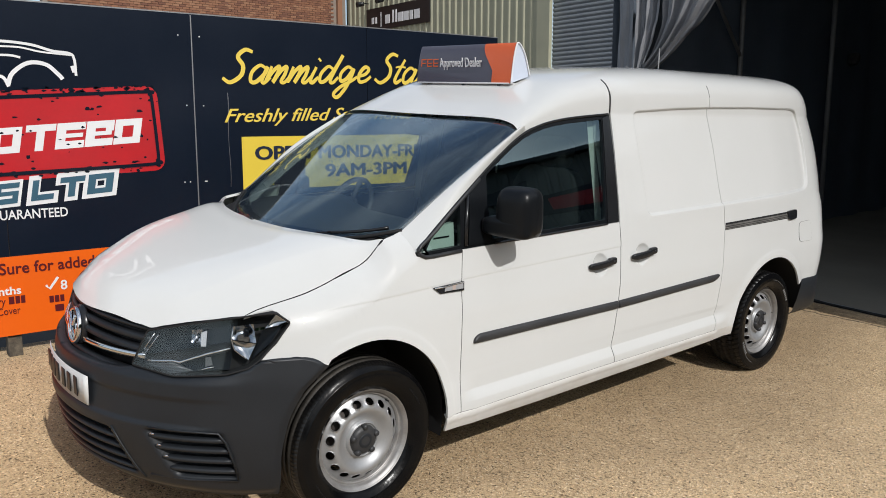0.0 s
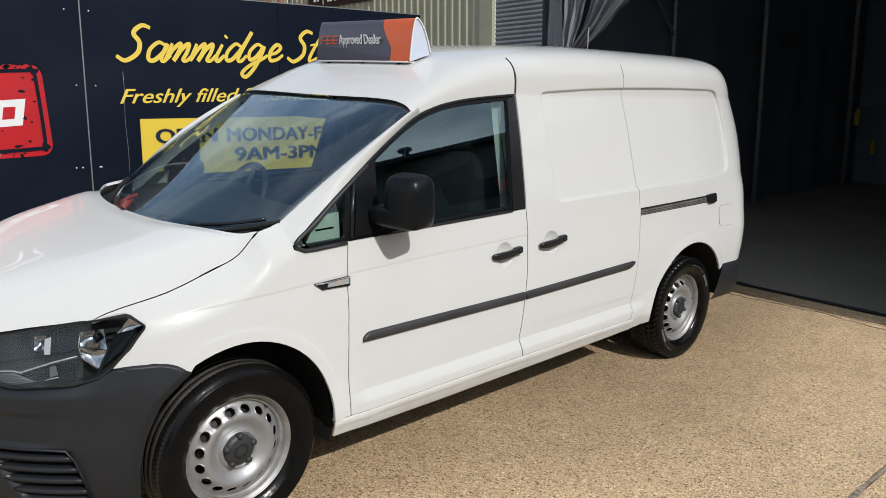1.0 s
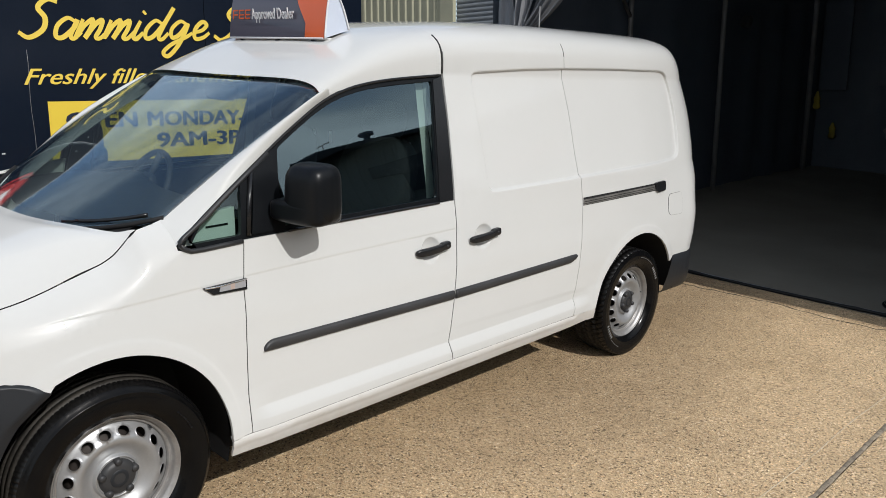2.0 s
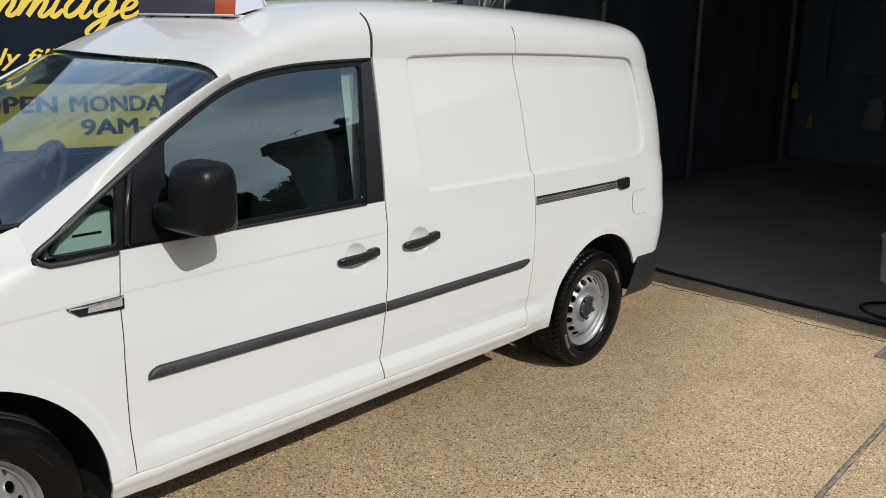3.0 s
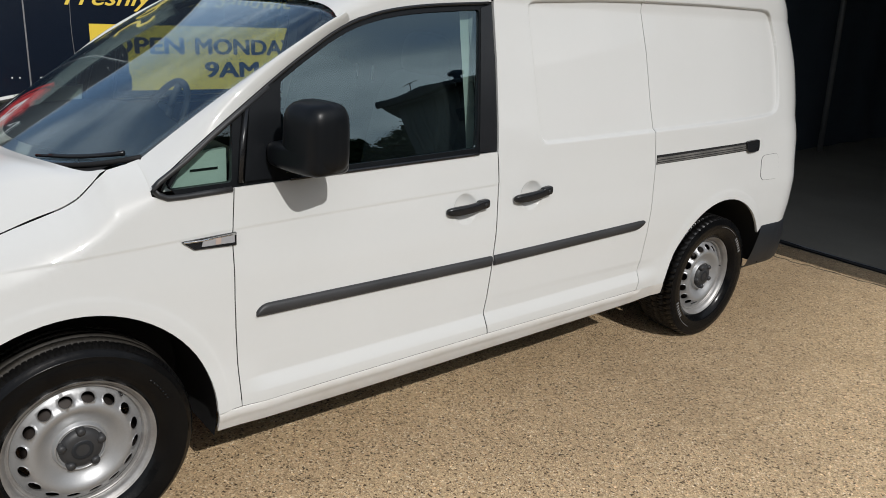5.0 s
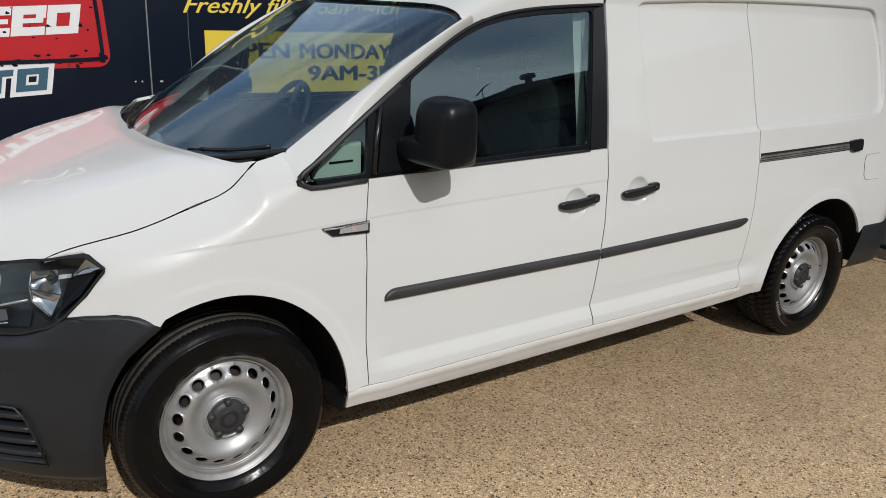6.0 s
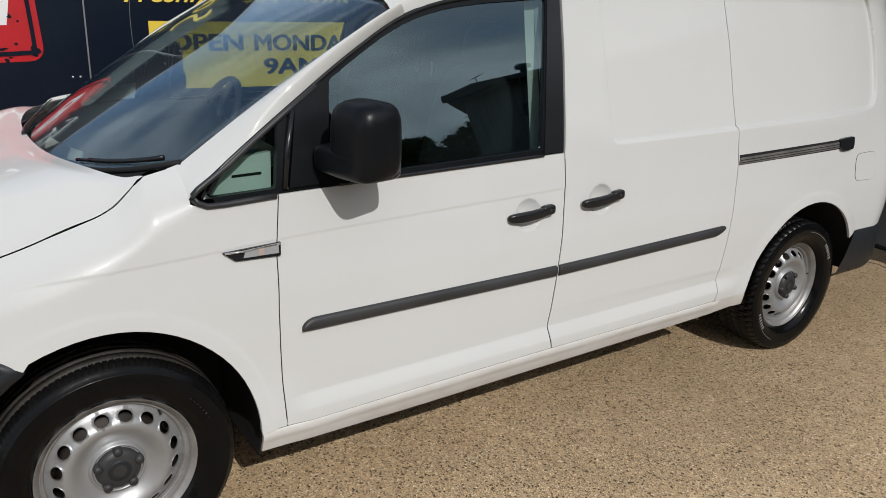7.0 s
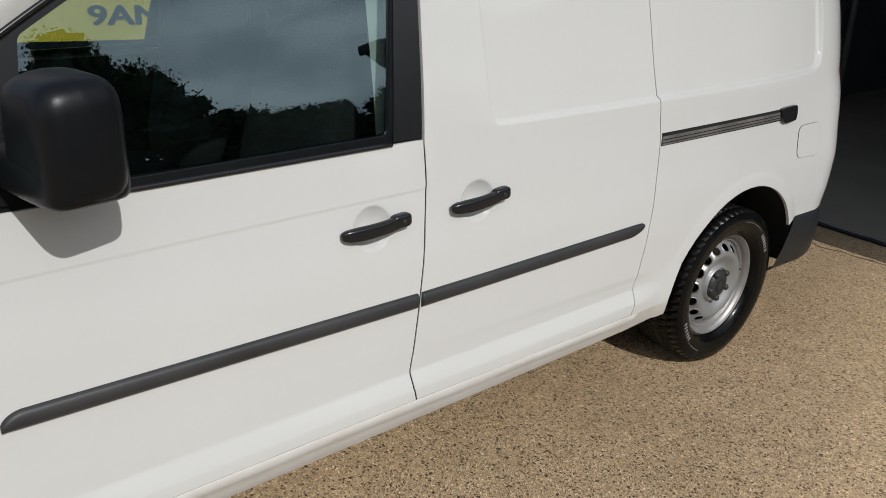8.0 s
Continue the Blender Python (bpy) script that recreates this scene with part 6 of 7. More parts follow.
for k, (w, cuts) in enumerate(((.13, [(0, .28, 0, 1), (.28, 1, 0, .28)]), (.15, [(0, 1, .72, 1), (.36, .64, 0, .72)]), (.16, RING))):
    x = (-.485, -.325, -.155)[k]
    block("outline_block", white_vinyl, x - .012, 1.022, w + .024, .146, [(a - .09, b + .09, c - .12, d + .12) for a, b, c, d in cuts], .0025)
    block("teal_block", teal_vinyl, x, 1.030, w, .126, cuts, .0042)
block("outline_block", white_vinyl, -.70, 1.018, .15, .146, [(-.04, 1.04, -.06, 1.06)], .0025)
block("teal_block", teal_vinyl, -.69, 1.030, .13, .126, [(0, 1, 0, .26), (0, 1, .4, .6), (0, 1, .75, 1), (.75, 1, .2, .5), (0, .25, .5, .8)], .0042)
letters_on("lettering", "GUARANTEED", .083, face(-.715, .917), white_vinyl, fence, .001, width=.44)

# orange warranty band
flat_shape("orange_band", [(-3.05, .672), (.50, .695), (.50, .191), (-3.05, .191)], orange_vinyl)
T2 = Matrix.Translation((0, 0, .002))
letters_on("lettering", "ySure for added", .100, face(-.735, .580) @ T2, maroon_text, fence, .0015, width=.60)
letters_on("lettering", "nths", .070, face(-.708, .452) @ T2, white_vinyl, fence, .0015, width=.128)
letters_on("lettering", "ry", .066, face(-.715, .393) @ T2, maroon_text, fence, .0, width=.045)
letters_on("lettering", "Cover", .066, face(-.722, .328) @ T2, maroon_text, fence, .0, width=.130)
letters_on("lettering", "8", .085, face(-.352, .447) @ T2, white_vinyl, fence, .0015)
for x0, x1, z0, z1 in ((-.652, -.622, .391, .438), (-.615, -.590, .391, .438), (-.584, -.560, .391, .438), (-.422, -.396, .369, .413), (-.390, -.364, .369, .413), (-.358, -.334, .369, .413), (-.392, -.340, .308, .352)):
    part("text_bar", ribbon(bmesh.new(), [(x0, (z0 + z1) / 2), (x1, (z0 + z1) / 2)], z1 - z0, .0042), maroon_text, fence, smooth=False)
part("tick", ribbon(bmesh.new(), [(-.436, .485), (-.415, .460), (-.362, .530)], .016, .0042), white_vinyl, fence, smooth=False)

# ---- roof sign ----
sign = thing("roof_sign", (0, 0, 0), "tent-shaped dealer sign in dark grey and orange on the van's roof", "sign")
sign.matrix_world = TILT


def sign_section(u):
    """The tent's outline: u from front foot over the top to the rear foot."""
    pts = smooth_line([(1.140, 1.712), (1.146, 1.78), (1.155, 1.85), (1.170, 1.905), (1.192, 1.902), (1.225, 1.862), (1.252, 1.80), (1.268, 1.752)], 5)
    k = u * (len(pts) - 1)
    i = min(int(k), len(pts) - 2)
    return Vector(pts[i]).lerp(Vector(pts[i + 1]), k - i)


def sign_skin(y0, y1, u0, u1, off=0.0, nu=22, wavy=None):
    bm = bmesh.new()
    rows = []
    for i in range(nu + 1):
        u = u0 + (u1 - u0) * i / nu
        p = sign_section(u)
        e = wavy(u) if wavy else 0.0
        rows.append([(p.x - off, y0 + e + (y1 - y0 - e) * j / 8, p.y + off * .4) for j in range(9)])
    grid_sheet(bm, rows)
    bmesh.ops.recalc_face_normals(bm, faces=bm.faces)
    return bm


SY0, SY1 = -.365, .385
part("sign_sheet", sign_skin(SY0, SY1, 0, 1), sign_grey, sign)
part("orange_field", sign_skin(SY0 - .001, SY0 + .14, 0, 1, .0022, 22, lambda u: 0.0), sign_orange, sign)
curve_edge = bmesh.new()
rows = []
for i in range(23):
    u = .03 + .42 * i / 22
    p = sign_section(u)
    w = .055 * (1 - math.cos(math.pi * (u / .47) * 1.15)) - .035
    rows.append([(p.x - .0026, SY0 + .12, p.y + .001), (p.x - .0026, SY0 + .15 + w, p.y + .001)])
grid_sheet(curve_edge, rows)
part("orange_sweep", curve_edge, sign_orange, sign)
for y in (SY0 + .004, SY1 - .004):
    cap = bmesh.new()
    cap.faces.new([cap.verts.new((sign_section(k / 30).x, y, sign_section(k / 30).y)) for k in range(31)])
    bmesh.ops.triangulate(cap, faces=cap.faces)
    part("end_cap", cap, sign_pale, sign)
part("edge_trim", tube(bmesh.new(), [(sign_section(k / 30).x, SY0, sign_section(k / 30).y) for k in range(31)], .004, 6), white_vinyl, sign)
part("sign_base", boxed(1.135, 1.275, SY0 + .01, SY1 - .01, 1.708, 1.716, .003), white_vinyl, sign)
for y in (-.27, .0, .29):
    for x in (1.165, 1.245):
        zt = over(x, .5)[2]
        part("magnet_foot", tube(bmesh.new(), [(x, y, roof_mid(x) - .03), (x, y, 1.712)], .022, 14), gloss_black, sign)
lean = Matrix.Rotation(radians(-7), 4, 'Y')
letters_on("lettering", "Approved Dealer", .066, Matrix.Translation((1.1395, .185, 1.795)) @ lean @ Matrix(((0, 0, -1, 0), (-1, 0, 0, 0), (0, 1, 0, 0), (0, 0, 0, 1))), white_vinyl, sign, .001, width=.335)
logo = bmesh.new()
for k in range(3):
    y = .350 - .052 * k
    for z0, z1, y0, y1 in ((1.832, 1.838, 0, .044), (1.796, 1.832, 0, .008), (1.812, 1.818, 0, .044)) + (((1.796, 1.802, 0, .044),) if k else ()):
        bm2 = logo
        bm2.faces.new([bm2.verts.new((1.1415 + .12 * (zz - 1.80) * .5 - .002, yy, zz)) for yy, zz in ((y - y0, z0), (y - y1, z0), (y - y1, z1), (y - y0, z1))])
part("logo_bars", logo, sign_orange, sign, smooth=False)

# ---- canopy beside the building ----
canopy = thing("canopy", (5.05, 0, 0), "black tarpaulin canopy on steel poles, open at the front", "canopy")


def wall_sheet(pts, z0, z1, n=40, wave=.03, seed=3):
    """A hanging tarpaulin through points in plan, with soft folds."""
    r = random.Random(seed)
    ph = [r.uniform(0, 6) for _ in range(5)]
    bm = bmesh.new()
    total = sum(math.dist(a, b) for a, b in zip(pts, pts[1:]))
    plan = []
    for i in range(n + 1):
        d = total * i / n
        for a, b in zip(pts, pts[1:]):
            s = math.dist(a, b)
            if d <= s + 1e-6:
                t = d / s
                nx, ny = -(b[1] - a[1]) / s, (b[0] - a[0]) / s
                o = wave * (math.sin(3.1 * i * .5 + ph[0]) + .6 * math.sin(1.3 * i + ph[1]))
                plan.append((a[0] + (b[0] - a[0]) * t + nx * o, a[1] + (b[1] - a[1]) * t + ny * o))
                break
            d -= s
    grid_sheet(bm, [[(x - 5.05, y, z0 + (z1 - z0) * k / 6) for x, y in plan] for k in range(7)])
    return bm


part("side_sheet", wall_sheet([(5.12, 2.05), (9.0, 2.08), (14.9, 2.35)], -.05, 4.6), tarp_black, canopy)
# yard-side sheet added out of view; its leaning edge cuts off sunlight along the mouth
side = bmesh.new()
rows = []
for k in range(9):
    z = -.20 + 4.8 * k / 8
    x0 = 4.86 - .22 * max(0, z + .1)
    rows.append([(x0 + (14.9 - x0) * i / 40 - 5.05, -2.05 + .025 * math.sin(1.7 * i) + .015 * math.sin(.9 * i + 1), z) for i in range(41)])
grid_sheet(side, rows)
part("side_sheet", side, tarp_black, canopy)
part("back_sheet", wall_sheet([(14.85, -2.05), (14.85, 2.4)], -.2, 4.6, seed=9), tarp_black, canopy)
rb = bmesh.new()
grid_sheet(rb, [[(x - 5.05, y, 4.6 + .25 * math.sin(math.pi * (y + 2.1) / 4.2)) for y in [-2.1 + .21 * i for i in range(21)]] for x in (5.04, 8, 11, 14.95)])
part("roof_sheet", rb, tarp_black, canopy)
for x, y, r in ((7.5, 1.98, .03), (9.9, 1.96, .035), (14.0, 2.2, .045)):
    g = (TILT @ Vector((x, y, 0))).z
    part("pole", tube(bmesh.new(), [(x - 5.05, y, g - .02), (x - 5.05, y, 4.7)], r, 10), pole_steel, canopy)
part("brace", tube(bmesh.new(), [(6.3 - 5.05, 1.98, 3.6), (7.5 - 5.05, 1.98, 2.35)], .022, 8), pole_steel, canopy)
part("lamp_head", soft_box((10.6 - 5.05, 1.95, 2.50), (.10, .16, .18), 4, 12, Matrix.Rotation(radians(20), 3, 'Y')), trim_plastic, canopy)
# the weighted foot of the front curtain lies along the mouth
foot = bmesh.new()
rf_ = random.Random(8)
line = [(.06 + .012 * math.sin(k * .45) + rf_.uniform(-.004, .004), 2.3 - .125 * k) for k in range(78)]
tube(foot, [(x, y, (TILT @ Vector((5.11, y, .011))).z) for x, y in line], [.013 * rf_.uniform(.75, 1.2) for _ in line], 8)
flap = bmesh.new()
grid_sheet(flap, [[(x + o + rf_.uniform(-.008, .008), y, (TILT @ Vector((5.11, y, h))).z) for x, y in line] for o, h in ((.008, .020), (.04, .013), (.085, .004))])
part("curtain_hem", flap, tarp_grey, canopy)
part("curtain_foot", foot, matt_black, canopy)

for y0, y1, z0 in ((1.78, 2.26, 1.54), (.25, 1.26, 1.62)):
    part("inner_board", boxed(9.60, 9.64, y0, y1, z0, 4.3, .01), tarp_black, canopy, smooth=False)


def hung_coat(at, size, mat, label):
    """A coat on a hook: a soft hanging shape."""
    def drop(q):
        k = .55 + .45 * (0.5 - q.z / size[2])
        return Vector((q.x * k, q.y * k * (1 + .15 * math.sin(q.z * 40)), q.z))
    return tagged(part("work_coat", soft_box(at, size, 2.6, 16, None, drop), mat), label, "coat", "coats under the canopy")


hung_coat((14.0, 2.05, 1.36), (.10, .14, .32), coat_yellow, "yellow work coat hung on the canopy's pole")
hung_coat((14.72, 1.98, .80), (.09, .14, .30), coat_yellow, "yellow work coat hung low on the back wall")
# this one is a rag, made from the same hanging shape
hung_coat((14.66, .90, .95), (.18, .42, .60), tarp_grey, "grey rag hung on the back wall")
bin_bm = bmesh.new()
fz = (TILT @ Vector((6.4, -1.6, 0))).z
grid_sheet(bin_bm, [[(6.44 + .17 * k * math.cos(i * math.tau / 28), -1.585 + .17 * k * math.sin(i * math.tau / 28), fz + z) for i in range(28)] for k, z in ((.02, 0), (.92, 0), (.96, .02), (1.05, .36), (1.12, .365), (1.12, .385), (1.04, .385), (.92, .05), (.02, .04))], True)
tagged(part("bucket", bin_bm, pale_plastic), "pale grey plastic bucket on the canopy floor", "bucket")
hose_bm = bmesh.new()
tube(hose_bm, [(x, y, (TILT @ Vector((x, y, .008))).z) for x, y in smooth_line([(6.2, -1.98), (5.85, -1.80), (5.66, -1.62), (5.50, -1.55), (5.38, -1.58), (5.30, -1.68), (5.25, -1.85), (5.22, -1.99)], 6)], .011, 8)
tagged(part("hose", hose_bm, gloss_black), "black rubber hose lying in a loop on the floor", "hose")

# grey curtain, gathered and tied
curtain = thing("curtain", (5.1, 1.92, 0), "grey tarpaulin curtain gathered and tied to one side", "curtain")


def edge_line(pts, n=40):
    """Even steps along a smooth line."""
    ln = [Vector(p) for p in smooth_line(pts, 10)]
    run = [0.0]
    for a, b in zip(ln, ln[1:]):
        run.append(run[-1] + (b - a).length)
    out = []
    for i in range(n + 1):
        d = run[-1] * i / n
        k = min(max(1, next((q for q, v in enumerate(run) if v >= d), len(run) - 1)), len(run) - 1)
        f = (d - run[k - 1]) / max(1e-6, run[k] - run[k - 1])
        out.append(ln[k - 1].lerp(ln[k], f))
    return out


def cloth(left, right, folds, amp, seed, x0=.0):
    """Hanging cloth between two edges in y and z, with folds that run along them."""
    r = random.Random(seed)
    ph = [r.uniform(0, 6) for _ in range(4)]
    a, b = edge_line(left), edge_line(right)
    rows = []
    for j, (p, q) in enumerate(zip(a, b)):
        row = []
        for i in range(61):
            u = i / 60
            m = p.lerp(q, u)
            wide = min(1, (q - p).length / .5)
            f = amp * (math.sin(folds * math.tau * u + ph[0] + .02 * j) + .5 * math.sin(2.3 * folds * math.tau * u + ph[1] - .05 * j)) * (.45 + .55 * wide)
            crease = .012 * math.sin(.9 * j + 9 * u + ph[2]) * math.sin(.37 * j + ph[3])
            row.append((x0 + f + crease, m.x - 1.92, m.y))
        rows.append(row)
    bm = bmesh.new()
    grid_sheet(bm, rows)
    return bm


part("hanging_cloth", cloth([(1.99, 4.6), (1.985, 2.4), (1.98, .12)], [(1.80, 4.6), (1.80, 2.4), (1.80, .12)], 1.5, .012, 7), tarp_grey, curtain)
part("gathered_cloth", cloth([(1.84, 4.6), (1.78, 2.75), (1.77, 2.45), (1.76, 2.03)], [(1.30, 4.6), (1.455, 2.75), (1.50, 2.45), (1.66, 2.03)], 2.5, .045, 1, -.03), tarp_grey, curtain)
part("gathered_cloth", cloth([(1.38, 4.6), (1.41, 2.75), (1.43, 2.45), (1.55, 2.2), (1.70, 2.02)], [(-.50, 4.4), (.86, 2.64), (1.13, 2.37), (1.40, 2.12), (1.60, 2.01)], 3.5, .040, 2, -.05), tarp_grey, curtain)
part("cloth_tail", cloth([(1.76, 2.04), (1.86, 1.2), (1.88, .12)], [(1.60, 2.03), (1.56, 1.2), (1.52, .14)], 4, .04, 5), tarp_grey, curtain)
cord = bmesh.new()
tube(cord, [(-.10, 1.80 - 1.92, 2.10), (-.12, 1.68 - 1.92, 2.03), (-.08, 1.60 - 1.92, 2.06)], .010, 6)
tube(cord, [(-.11, 1.40 - 1.92, 2.25), (-.11, 1.41 - 1.92, 1.85)], .007, 6)
part("tie_cord", cord, pole_steel, curtain)

# ---- the unit behind: ribbed cladding, roller shutters, sign ----
FX = 15.0
unit = thing("industrial_unit", (FX, 12, 0), "industrial unit clad in pale olive ribbed steel sheet", "building")


def ribbed(y0, y1, z0, z1, pitch=.30, depth=.04, x=0.0):
    """Trapezoid-ribbed sheet that faces the forecourt."""
    bm = bmesh.new()
    line = []
    y = y0
    while y < y1:
        line += [(y, 0), (y + pitch * .55, 0), (y + pitch * .68, -depth), (y + pitch * .87, -depth)]
        y += pitch
    line = [(min(y, y1), d) for y, d in line] + [(y1, 0)]
    grid_sheet(bm, [[(x + d, y - 12, z) for y, d in line] for z in (z0, z1)])
    return bm


part("cladding", ribbed(12.55, 22.3, 0, 9.0), cladding_mat, unit, smooth=False)
part("cladding", ribbed(1.0, 12.55, 5.6, 9.0), cladding_mat, unit, smooth=False)
part("corner_trim", boxed(-.07, .05, .02, .52, 0, 9.0, .01), cladding_mat, unit, smooth=False)
part("wall_core", boxed(.06, .30, -11, 10.3, 5.6, 9.0), cladding_mat, unit, smooth=False)
part("wall_core", boxed(.06, .30, .4, 10.3, 0, 5.6), cladding_mat, unit, smooth=False)
part("pier", boxed(-.05, .3, -8.9, -4.6, 0, 5.6, .01), cladding_mat, unit, smooth=False)
shut = part("roller_shutter", boxed(.10, .14, -4.6, .02, 0, 5.6), shutter_mat, unit, smooth=False)
slat_me = None
for k in range(37):
    z = 1.2 + .12 * k
    if slat_me is None:
        bm = bmesh.new()
        prof = [(.10, 0), (.085, .015), (.066, .045), (.066, .078), (.085, .104), (.10, .1195)]
        grid_sheet(bm, [[(x, y, zz) for x, zz in prof] for y in (-4.6, .02)])
        bmesh.ops.recalc_face_normals(bm, faces=bm.faces)
        o = part("slat", bm, shutter_mat, shut, smooth=False)
        slat_me = o.data
    else:
        o = new("slat", slat_me)
        o.parent = shut
    o.location = (0, 0, z)
part("bottom_bar", boxed(.05, .12, -4.6, .02, 1.0, 1.19, .01), shutter_mat, shut, smooth=False)
shut2 = part("roller_shutter", boxed(.10, .14, -19.0, -10.8, 3.05, 5.6), shutter_mat, unit, "half-raised roller shutter", smooth=False)
for k in range(11):
    o = new("slat", slat_me)
    o.parent = shut2
    o.location, o.scale = (0, -7.7 + .02, 3.1 + .12 * k), (1, 1, 1)
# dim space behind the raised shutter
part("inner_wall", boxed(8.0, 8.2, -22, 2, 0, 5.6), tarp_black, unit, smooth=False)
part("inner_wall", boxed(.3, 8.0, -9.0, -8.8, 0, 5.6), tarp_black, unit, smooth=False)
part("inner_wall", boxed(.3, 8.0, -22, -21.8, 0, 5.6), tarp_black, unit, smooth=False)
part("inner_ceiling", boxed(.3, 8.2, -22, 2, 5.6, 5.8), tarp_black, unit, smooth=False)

shop_sign = thing("shop_sign", (FX - .041, 19.1, 5.3), "black shop fascia sign with white shapes on the cladding", "sign")
part("sign_board", boxed(-.03, .0, -1.80, 1.85, -.35, .42, .004), ink_black, shop_sign, smooth=False)
blob = bmesh.new()
for k, (y, h, w) in enumerate(((.55, .30, .26), (.22, .42, .09), (.05, .42, .09), (-.20, .30, .28), (-.52, .30, .28), (-.82, .30, .18), (-1.12, .30, .28))):
    box(blob, -.045, -.03, y - w / 2, y + w / 2, -.18, -.18 + h, .004)
for y in (1.45, 1.25):
    box(blob, -.045, -.03, y - .06, y + .06, -.12, .10, .004)
box(blob, -.045, -.03, .93, .95, -.25, .25)
part("white_shapes", blob, white_vinyl, shop_sign, smooth=False)
for y in (1.75, .55):
    arm = bmesh.new()
    tube(arm, [(0, y, .62), (-.35, y, .62)], .02, 6)
    tube(arm, [(-.30, y - .12, .58), (-.42, y + .12, .56)], [.07, .10], 10)
    part("flood_lamp", arm, gloss_black, shop_sign)

# ---- brick building beyond ----
brick_house = thing("brick_building", (0, 22.35, 0), "brown brick building with a white window", "building")
part("wall", boxed(4.5, 14.96, .03, .30, 0, 8.5), mortar_mat, brick_house, smooth=False)
part("corner_post", boxed(14.55, 14.75, -.10, .03, 0, 8.5, .02), brick_mat, brick_house, smooth=False)
wf = part("window", boxed(5.5, 6.3, -.02, .03, 5.9, 7.2, .01), white_vinyl, brick_house, smooth=False)
part("window_pane", boxed(5.6, 6.2, -.03, -.021, 6.0, 7.1), gloss_black, wf, smooth=False)

# ---- across the yard, seen in the van's glass and paint ----
other = thing("opposite_unit", (11.5, -15.0, 0), "dark clad industrial unit across the yard", "building")
other.rotation_euler = (0, 0, radians(42))
bm = bmesh.new()
line = []
x = 0.0
while x < 40:
    line += [(x, 0), (x + .18, 0), (x + .22, .04), (x + .28, .04)]
    x += .32
grid_sheet(bm, [[(x, d, z) for x, d in line] for z in (-1.2, 6.0)])
part("cladding", bm, dark_cladding, other, smooth=False)
part("wall_core", boxed(0, 40, -12, -.05, -1.2, 6.0), dark_cladding, other, smooth=False)
rf = bmesh.new()
grid_sheet(rf, [[(x, y, z) for y, z in ((.45, 6.0), (.45, 6.12), (-6, 6.9), (-12, 6.3))] for x in (-.5, 40)])
part("roof", rf, tarp_black, other, smooth=False)
part("gutter", boxed(-.5, 40, .32, .46, 5.97, 6.1, .02), trim_plastic, other, smooth=False)
part("flue", tube(bmesh.new(), [(1.6, -.8, 6.0), (1.6, -.8, 6.62), (1.6, -.8, 6.63), (1.6, -.8, 6.73)], [.10, .10, .22, .22], 12), tarp_black, other)
ae = bmesh.new()
tube(ae, [(.4, -.1, 6.1), (.4, -.1, 6.45)], .015, 6)
tube(ae, [(.22, -.1, 6.38), (.62, -.1, 6.50)], .015, 6)
part("tv_aerial", ae, pole_steel, other)
part("dark_board", boxed(2.2, 9.5, .06, .10, 3.9, 5.0, .01), navy_vinyl, other, smooth=False)
part("red_board", boxed(3.6, 7.6, .11, .13, 4.2, 4.85, .02), red_vinyl, other, smooth=False)
part("dark_window", boxed(1.4, 3.2, .06, .10, 5.0, 5.5, .01), gloss_black, other, smooth=False)


def leaves(at, size, g):
    """A small diamond at each place, turned at random."""
    n = len(at)
    a = g.normal(size=(n, 3))
    a /= np.linalg.norm(a, axis=1, keepdims=True)
    b = np.cross(a, g.normal(size=(n, 3)))
    b /= np.linalg.norm(b, axis=1, keepdims=True)
    a, b = a * size[:, None], b * size[:, None] * .8
    pts = np.stack([at + a, at + b, at - a, at - b], 1).reshape(-1, 3)
    return pts.tolist(), np.arange(4 * n).reshape(-1, 4).tolist()


def tree(at, h, spread_r, seed):
    r = random.Random(seed)
    t = thing("tree", at, "leafy tree with a dense green crown across the yard", "tree", "trees across the yard")
    tr = bmesh.new()
    tube(tr, [(0, 0, -.5), (.05, .0, h * .25), (.0, .1, h * .5), (.1, .1, h * .8)], [.22, .17, .11, .03], 8)
    for k in range(7):
        a = r.uniform(0, 6.28)
        z = h * r.uniform(.3, .65)
        tube(tr, [(0, 0, z), (spread_r * .4 * math.cos(a), spread_r * .4 * math.sin(a), z + h * .12), (spread_r * .75 * math.cos(a), spread_r * .75 * math.sin(a), z + h * .2)], [.08, .05, .015], 6)
    part("trunk", tr, bark_mat, t)
    lumps = np.array([(r.gauss(0, spread_r * .42), r.gauss(0, spread_r * .42), h * r.uniform(.38, .92), r.uniform(.28, .5) * spread_r) for _ in range(22)])
    g = np.random.default_rng(seed)
    n = 22000
    pick = lumps[g.integers(0, len(lumps), n)]
    d = g.normal(size=(n, 3))
    d /= np.linalg.norm(d, axis=1, keepdims=True)
    big = np.arange(n) % 7 == 0
    far_out = g.uniform(.55, 1.05, n) * np.where(big, .72, 1.0)
    pts, faces = leaves(pick[:, :3] + d * (pick[:, 3] * far_out)[:, None], np.where(big, g.uniform(.18, .34, n), g.uniform(.024, .050, n)), g)
    me = bpy.data.meshes.new("crown")
    me.from_pydata(pts, [], faces)
    me.materials.append(leaf_mat)
    o = new("crown", me)
    o.parent = t
    return t


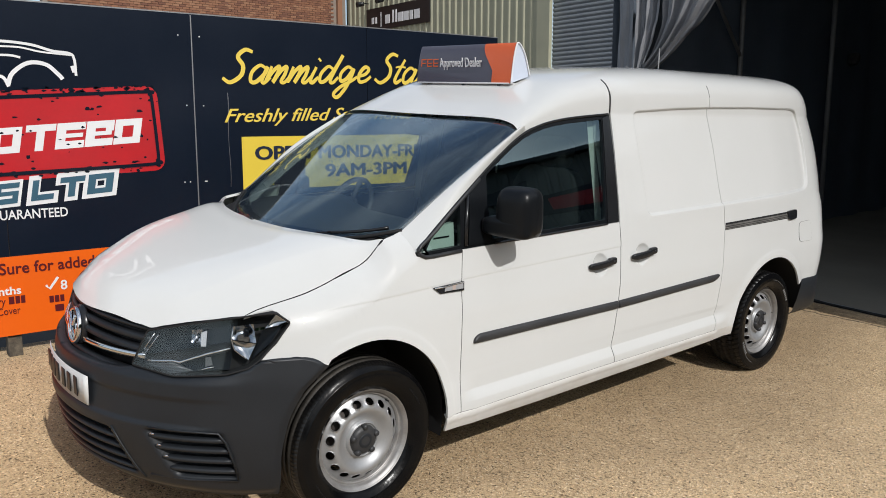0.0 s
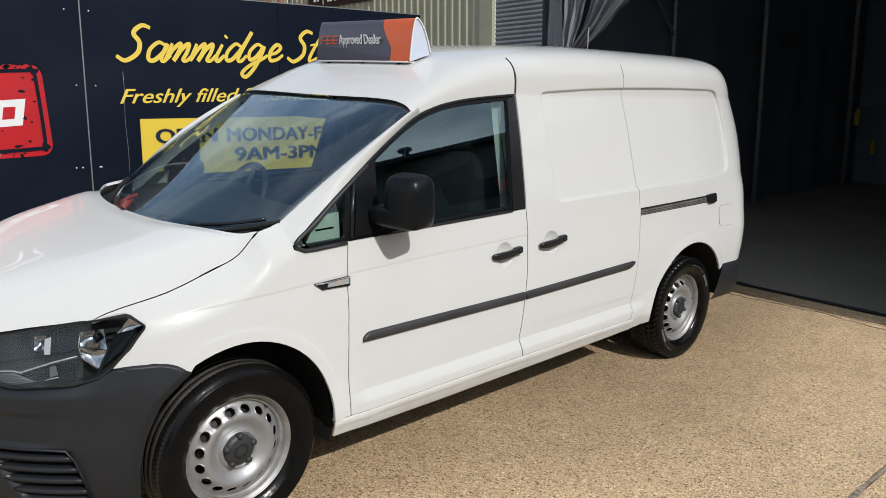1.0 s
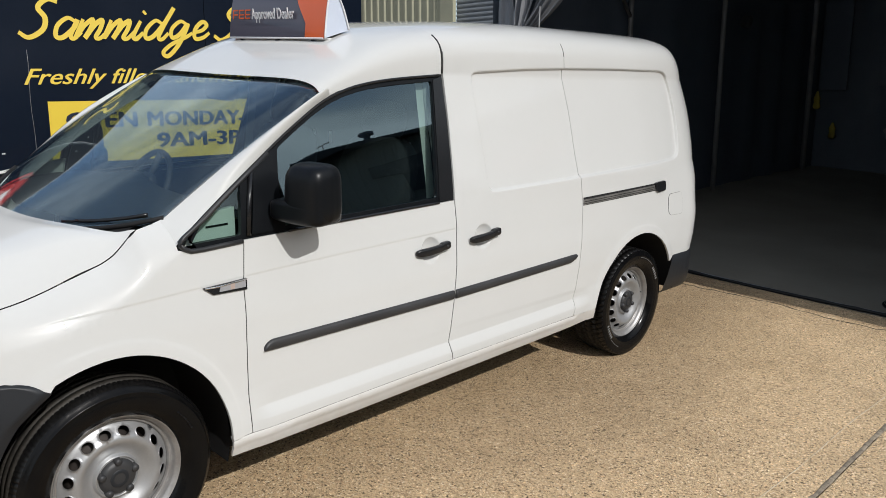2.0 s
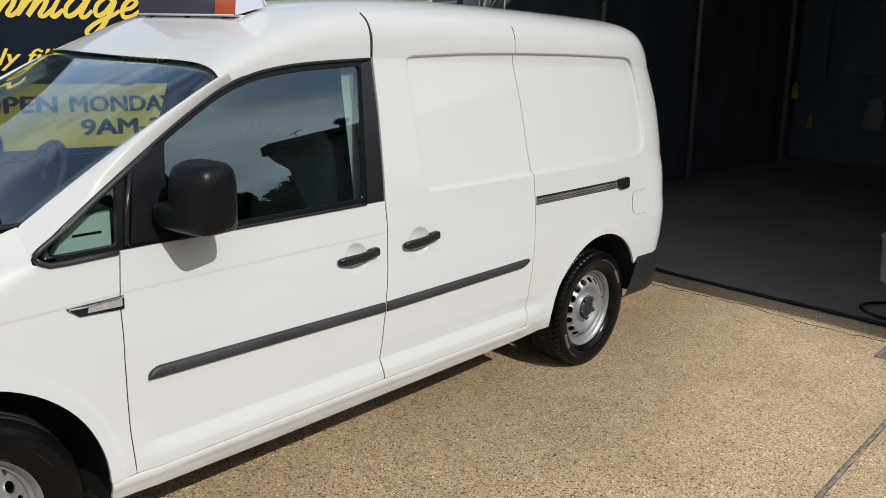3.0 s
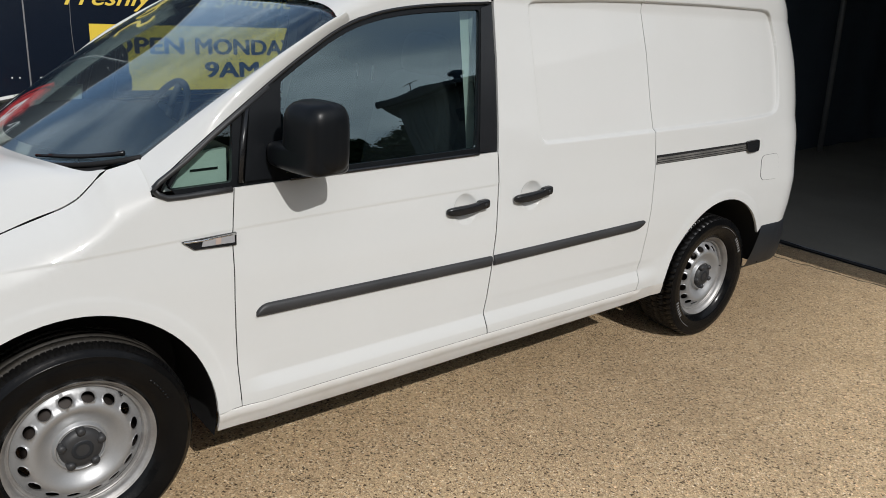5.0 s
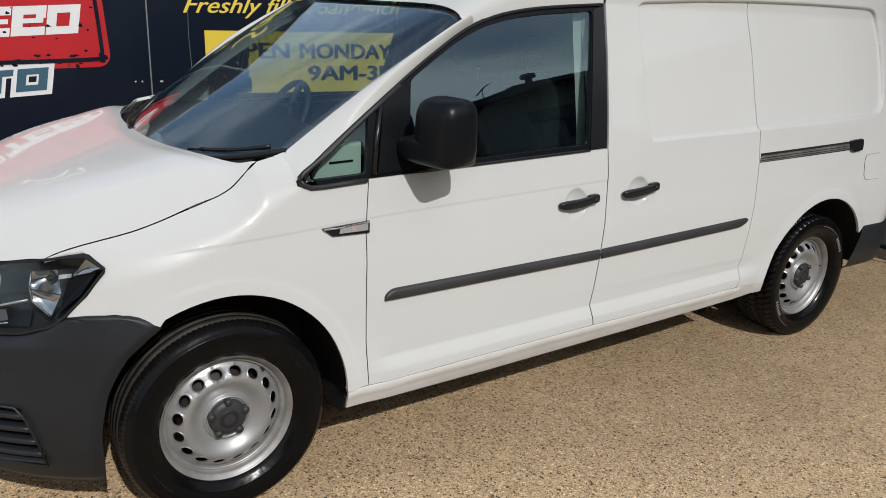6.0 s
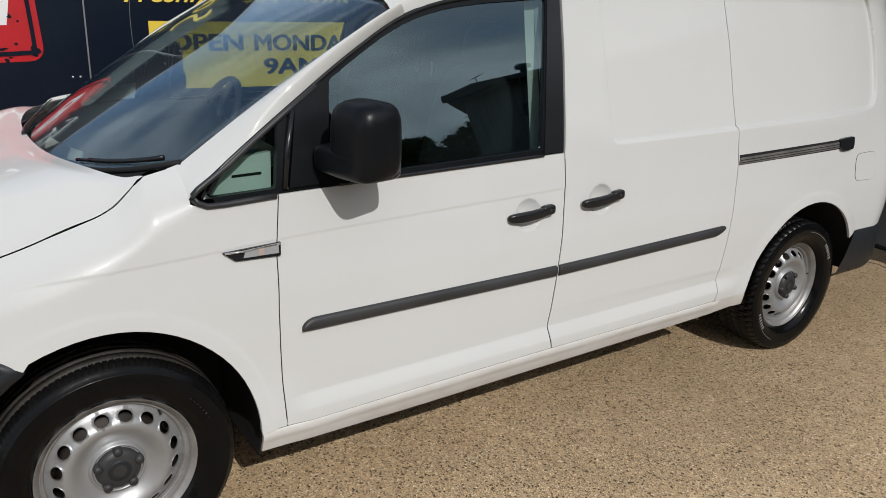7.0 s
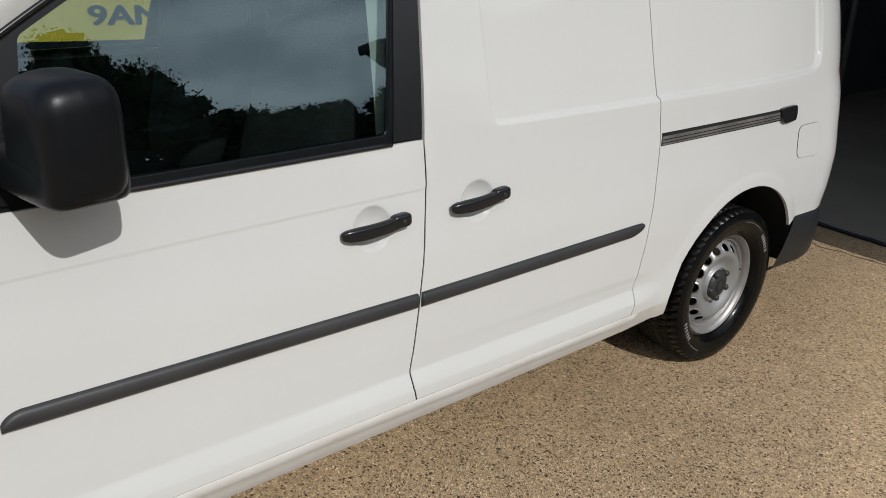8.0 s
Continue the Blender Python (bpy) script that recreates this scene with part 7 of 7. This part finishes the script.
for k, (x, y, h, w) in enumerate(((12.8, -20, 7.4, 2.6), (9.6, -19, 6.6, 2.4), (6.7, -19, 8.8, 2.3), (3.4, -20, 7.2, 2.6), (.3, -19.5, 7.8, 2.6), (-3.5, -20, 8.4, 2.8), (-8, -19, 7.6, 2.8), (-13, -19, 8.2, 3.0), (-18, -17, 7.5, 3.0))):
    tree((x, y, -1.0), h, w, 20 + k)


def hedge_row():
    g = np.random.default_rng(77)
    n = 70000
    x = g.uniform(-26, 12, n)
    big = np.arange(n) % 6 == 0
    top = np.where(big, 4.3, 4.9) + .5 * np.sin(x * .9) + .25 * np.sin(x * 2.3 + 1)
    at = np.stack([x, np.where(big, -18.7 + g.uniform(-.2, .2, n), -18.2 + g.uniform(-.8, .8, n)), -1.2 + g.uniform(0, 1, n) * top], 1)
    pts, faces = leaves(at, np.where(big, g.uniform(.25, .42, n), g.uniform(.03, .065, n)), g)
    me = bpy.data.meshes.new("hedge")
    me.from_pydata(pts, [], faces)
    me.materials.append(leaf_mat)
    return tagged(new("hedge", me), "dense dark green hedge along the yard's far edge", "hedge", kind="stuff")


hedge_row()

# ---- bricks, one by one ----
bm = bmesh.new()
box(bm, -.1075, .1075, -.02, .03, -.0325, .0325, .004)
brick_me = bpy.data.meshes.new("brick")
bm.to_mesh(brick_me)
bm.free()
brick_me.materials.append(brick_mat)
count = 0
rest_pts, rest_faces = [], []
shape = [tuple(v.co) for v in brick_me.vertices]
shape_faces = [tuple(f.vertices) for f in brick_me.polygons]
for row in range(30):
    for col in range(44):
        x = 4.75 + .225 * col + (.1125 if row % 2 else 0)
        z = 4.90 + .075 * row
        if x > 14.42 or (5.38 < x < 6.42 and 5.85 < z < 7.25):
            continue
        if count < 300 and x > 7.0 and 5.80 < z < 6.60:
            o = new("brick", brick_me)
            o.parent = brick_house
            o.location = (x, .02, z)
            count += 1
        else:
            k = len(rest_pts)
            rest_pts += [(x + a, .02 + b, z + c) for a, b, c in shape]
            rest_faces += [tuple(k + i for i in f) for f in shape_faces]
rest_me = bpy.data.meshes.new("bricks")
rest_me.from_pydata(rest_pts, [], rest_faces)
rest_me.materials.append(brick_far)
rest = new("bricks", rest_me)
rest.parent = brick_house
tagged(rest, kind="stuff")
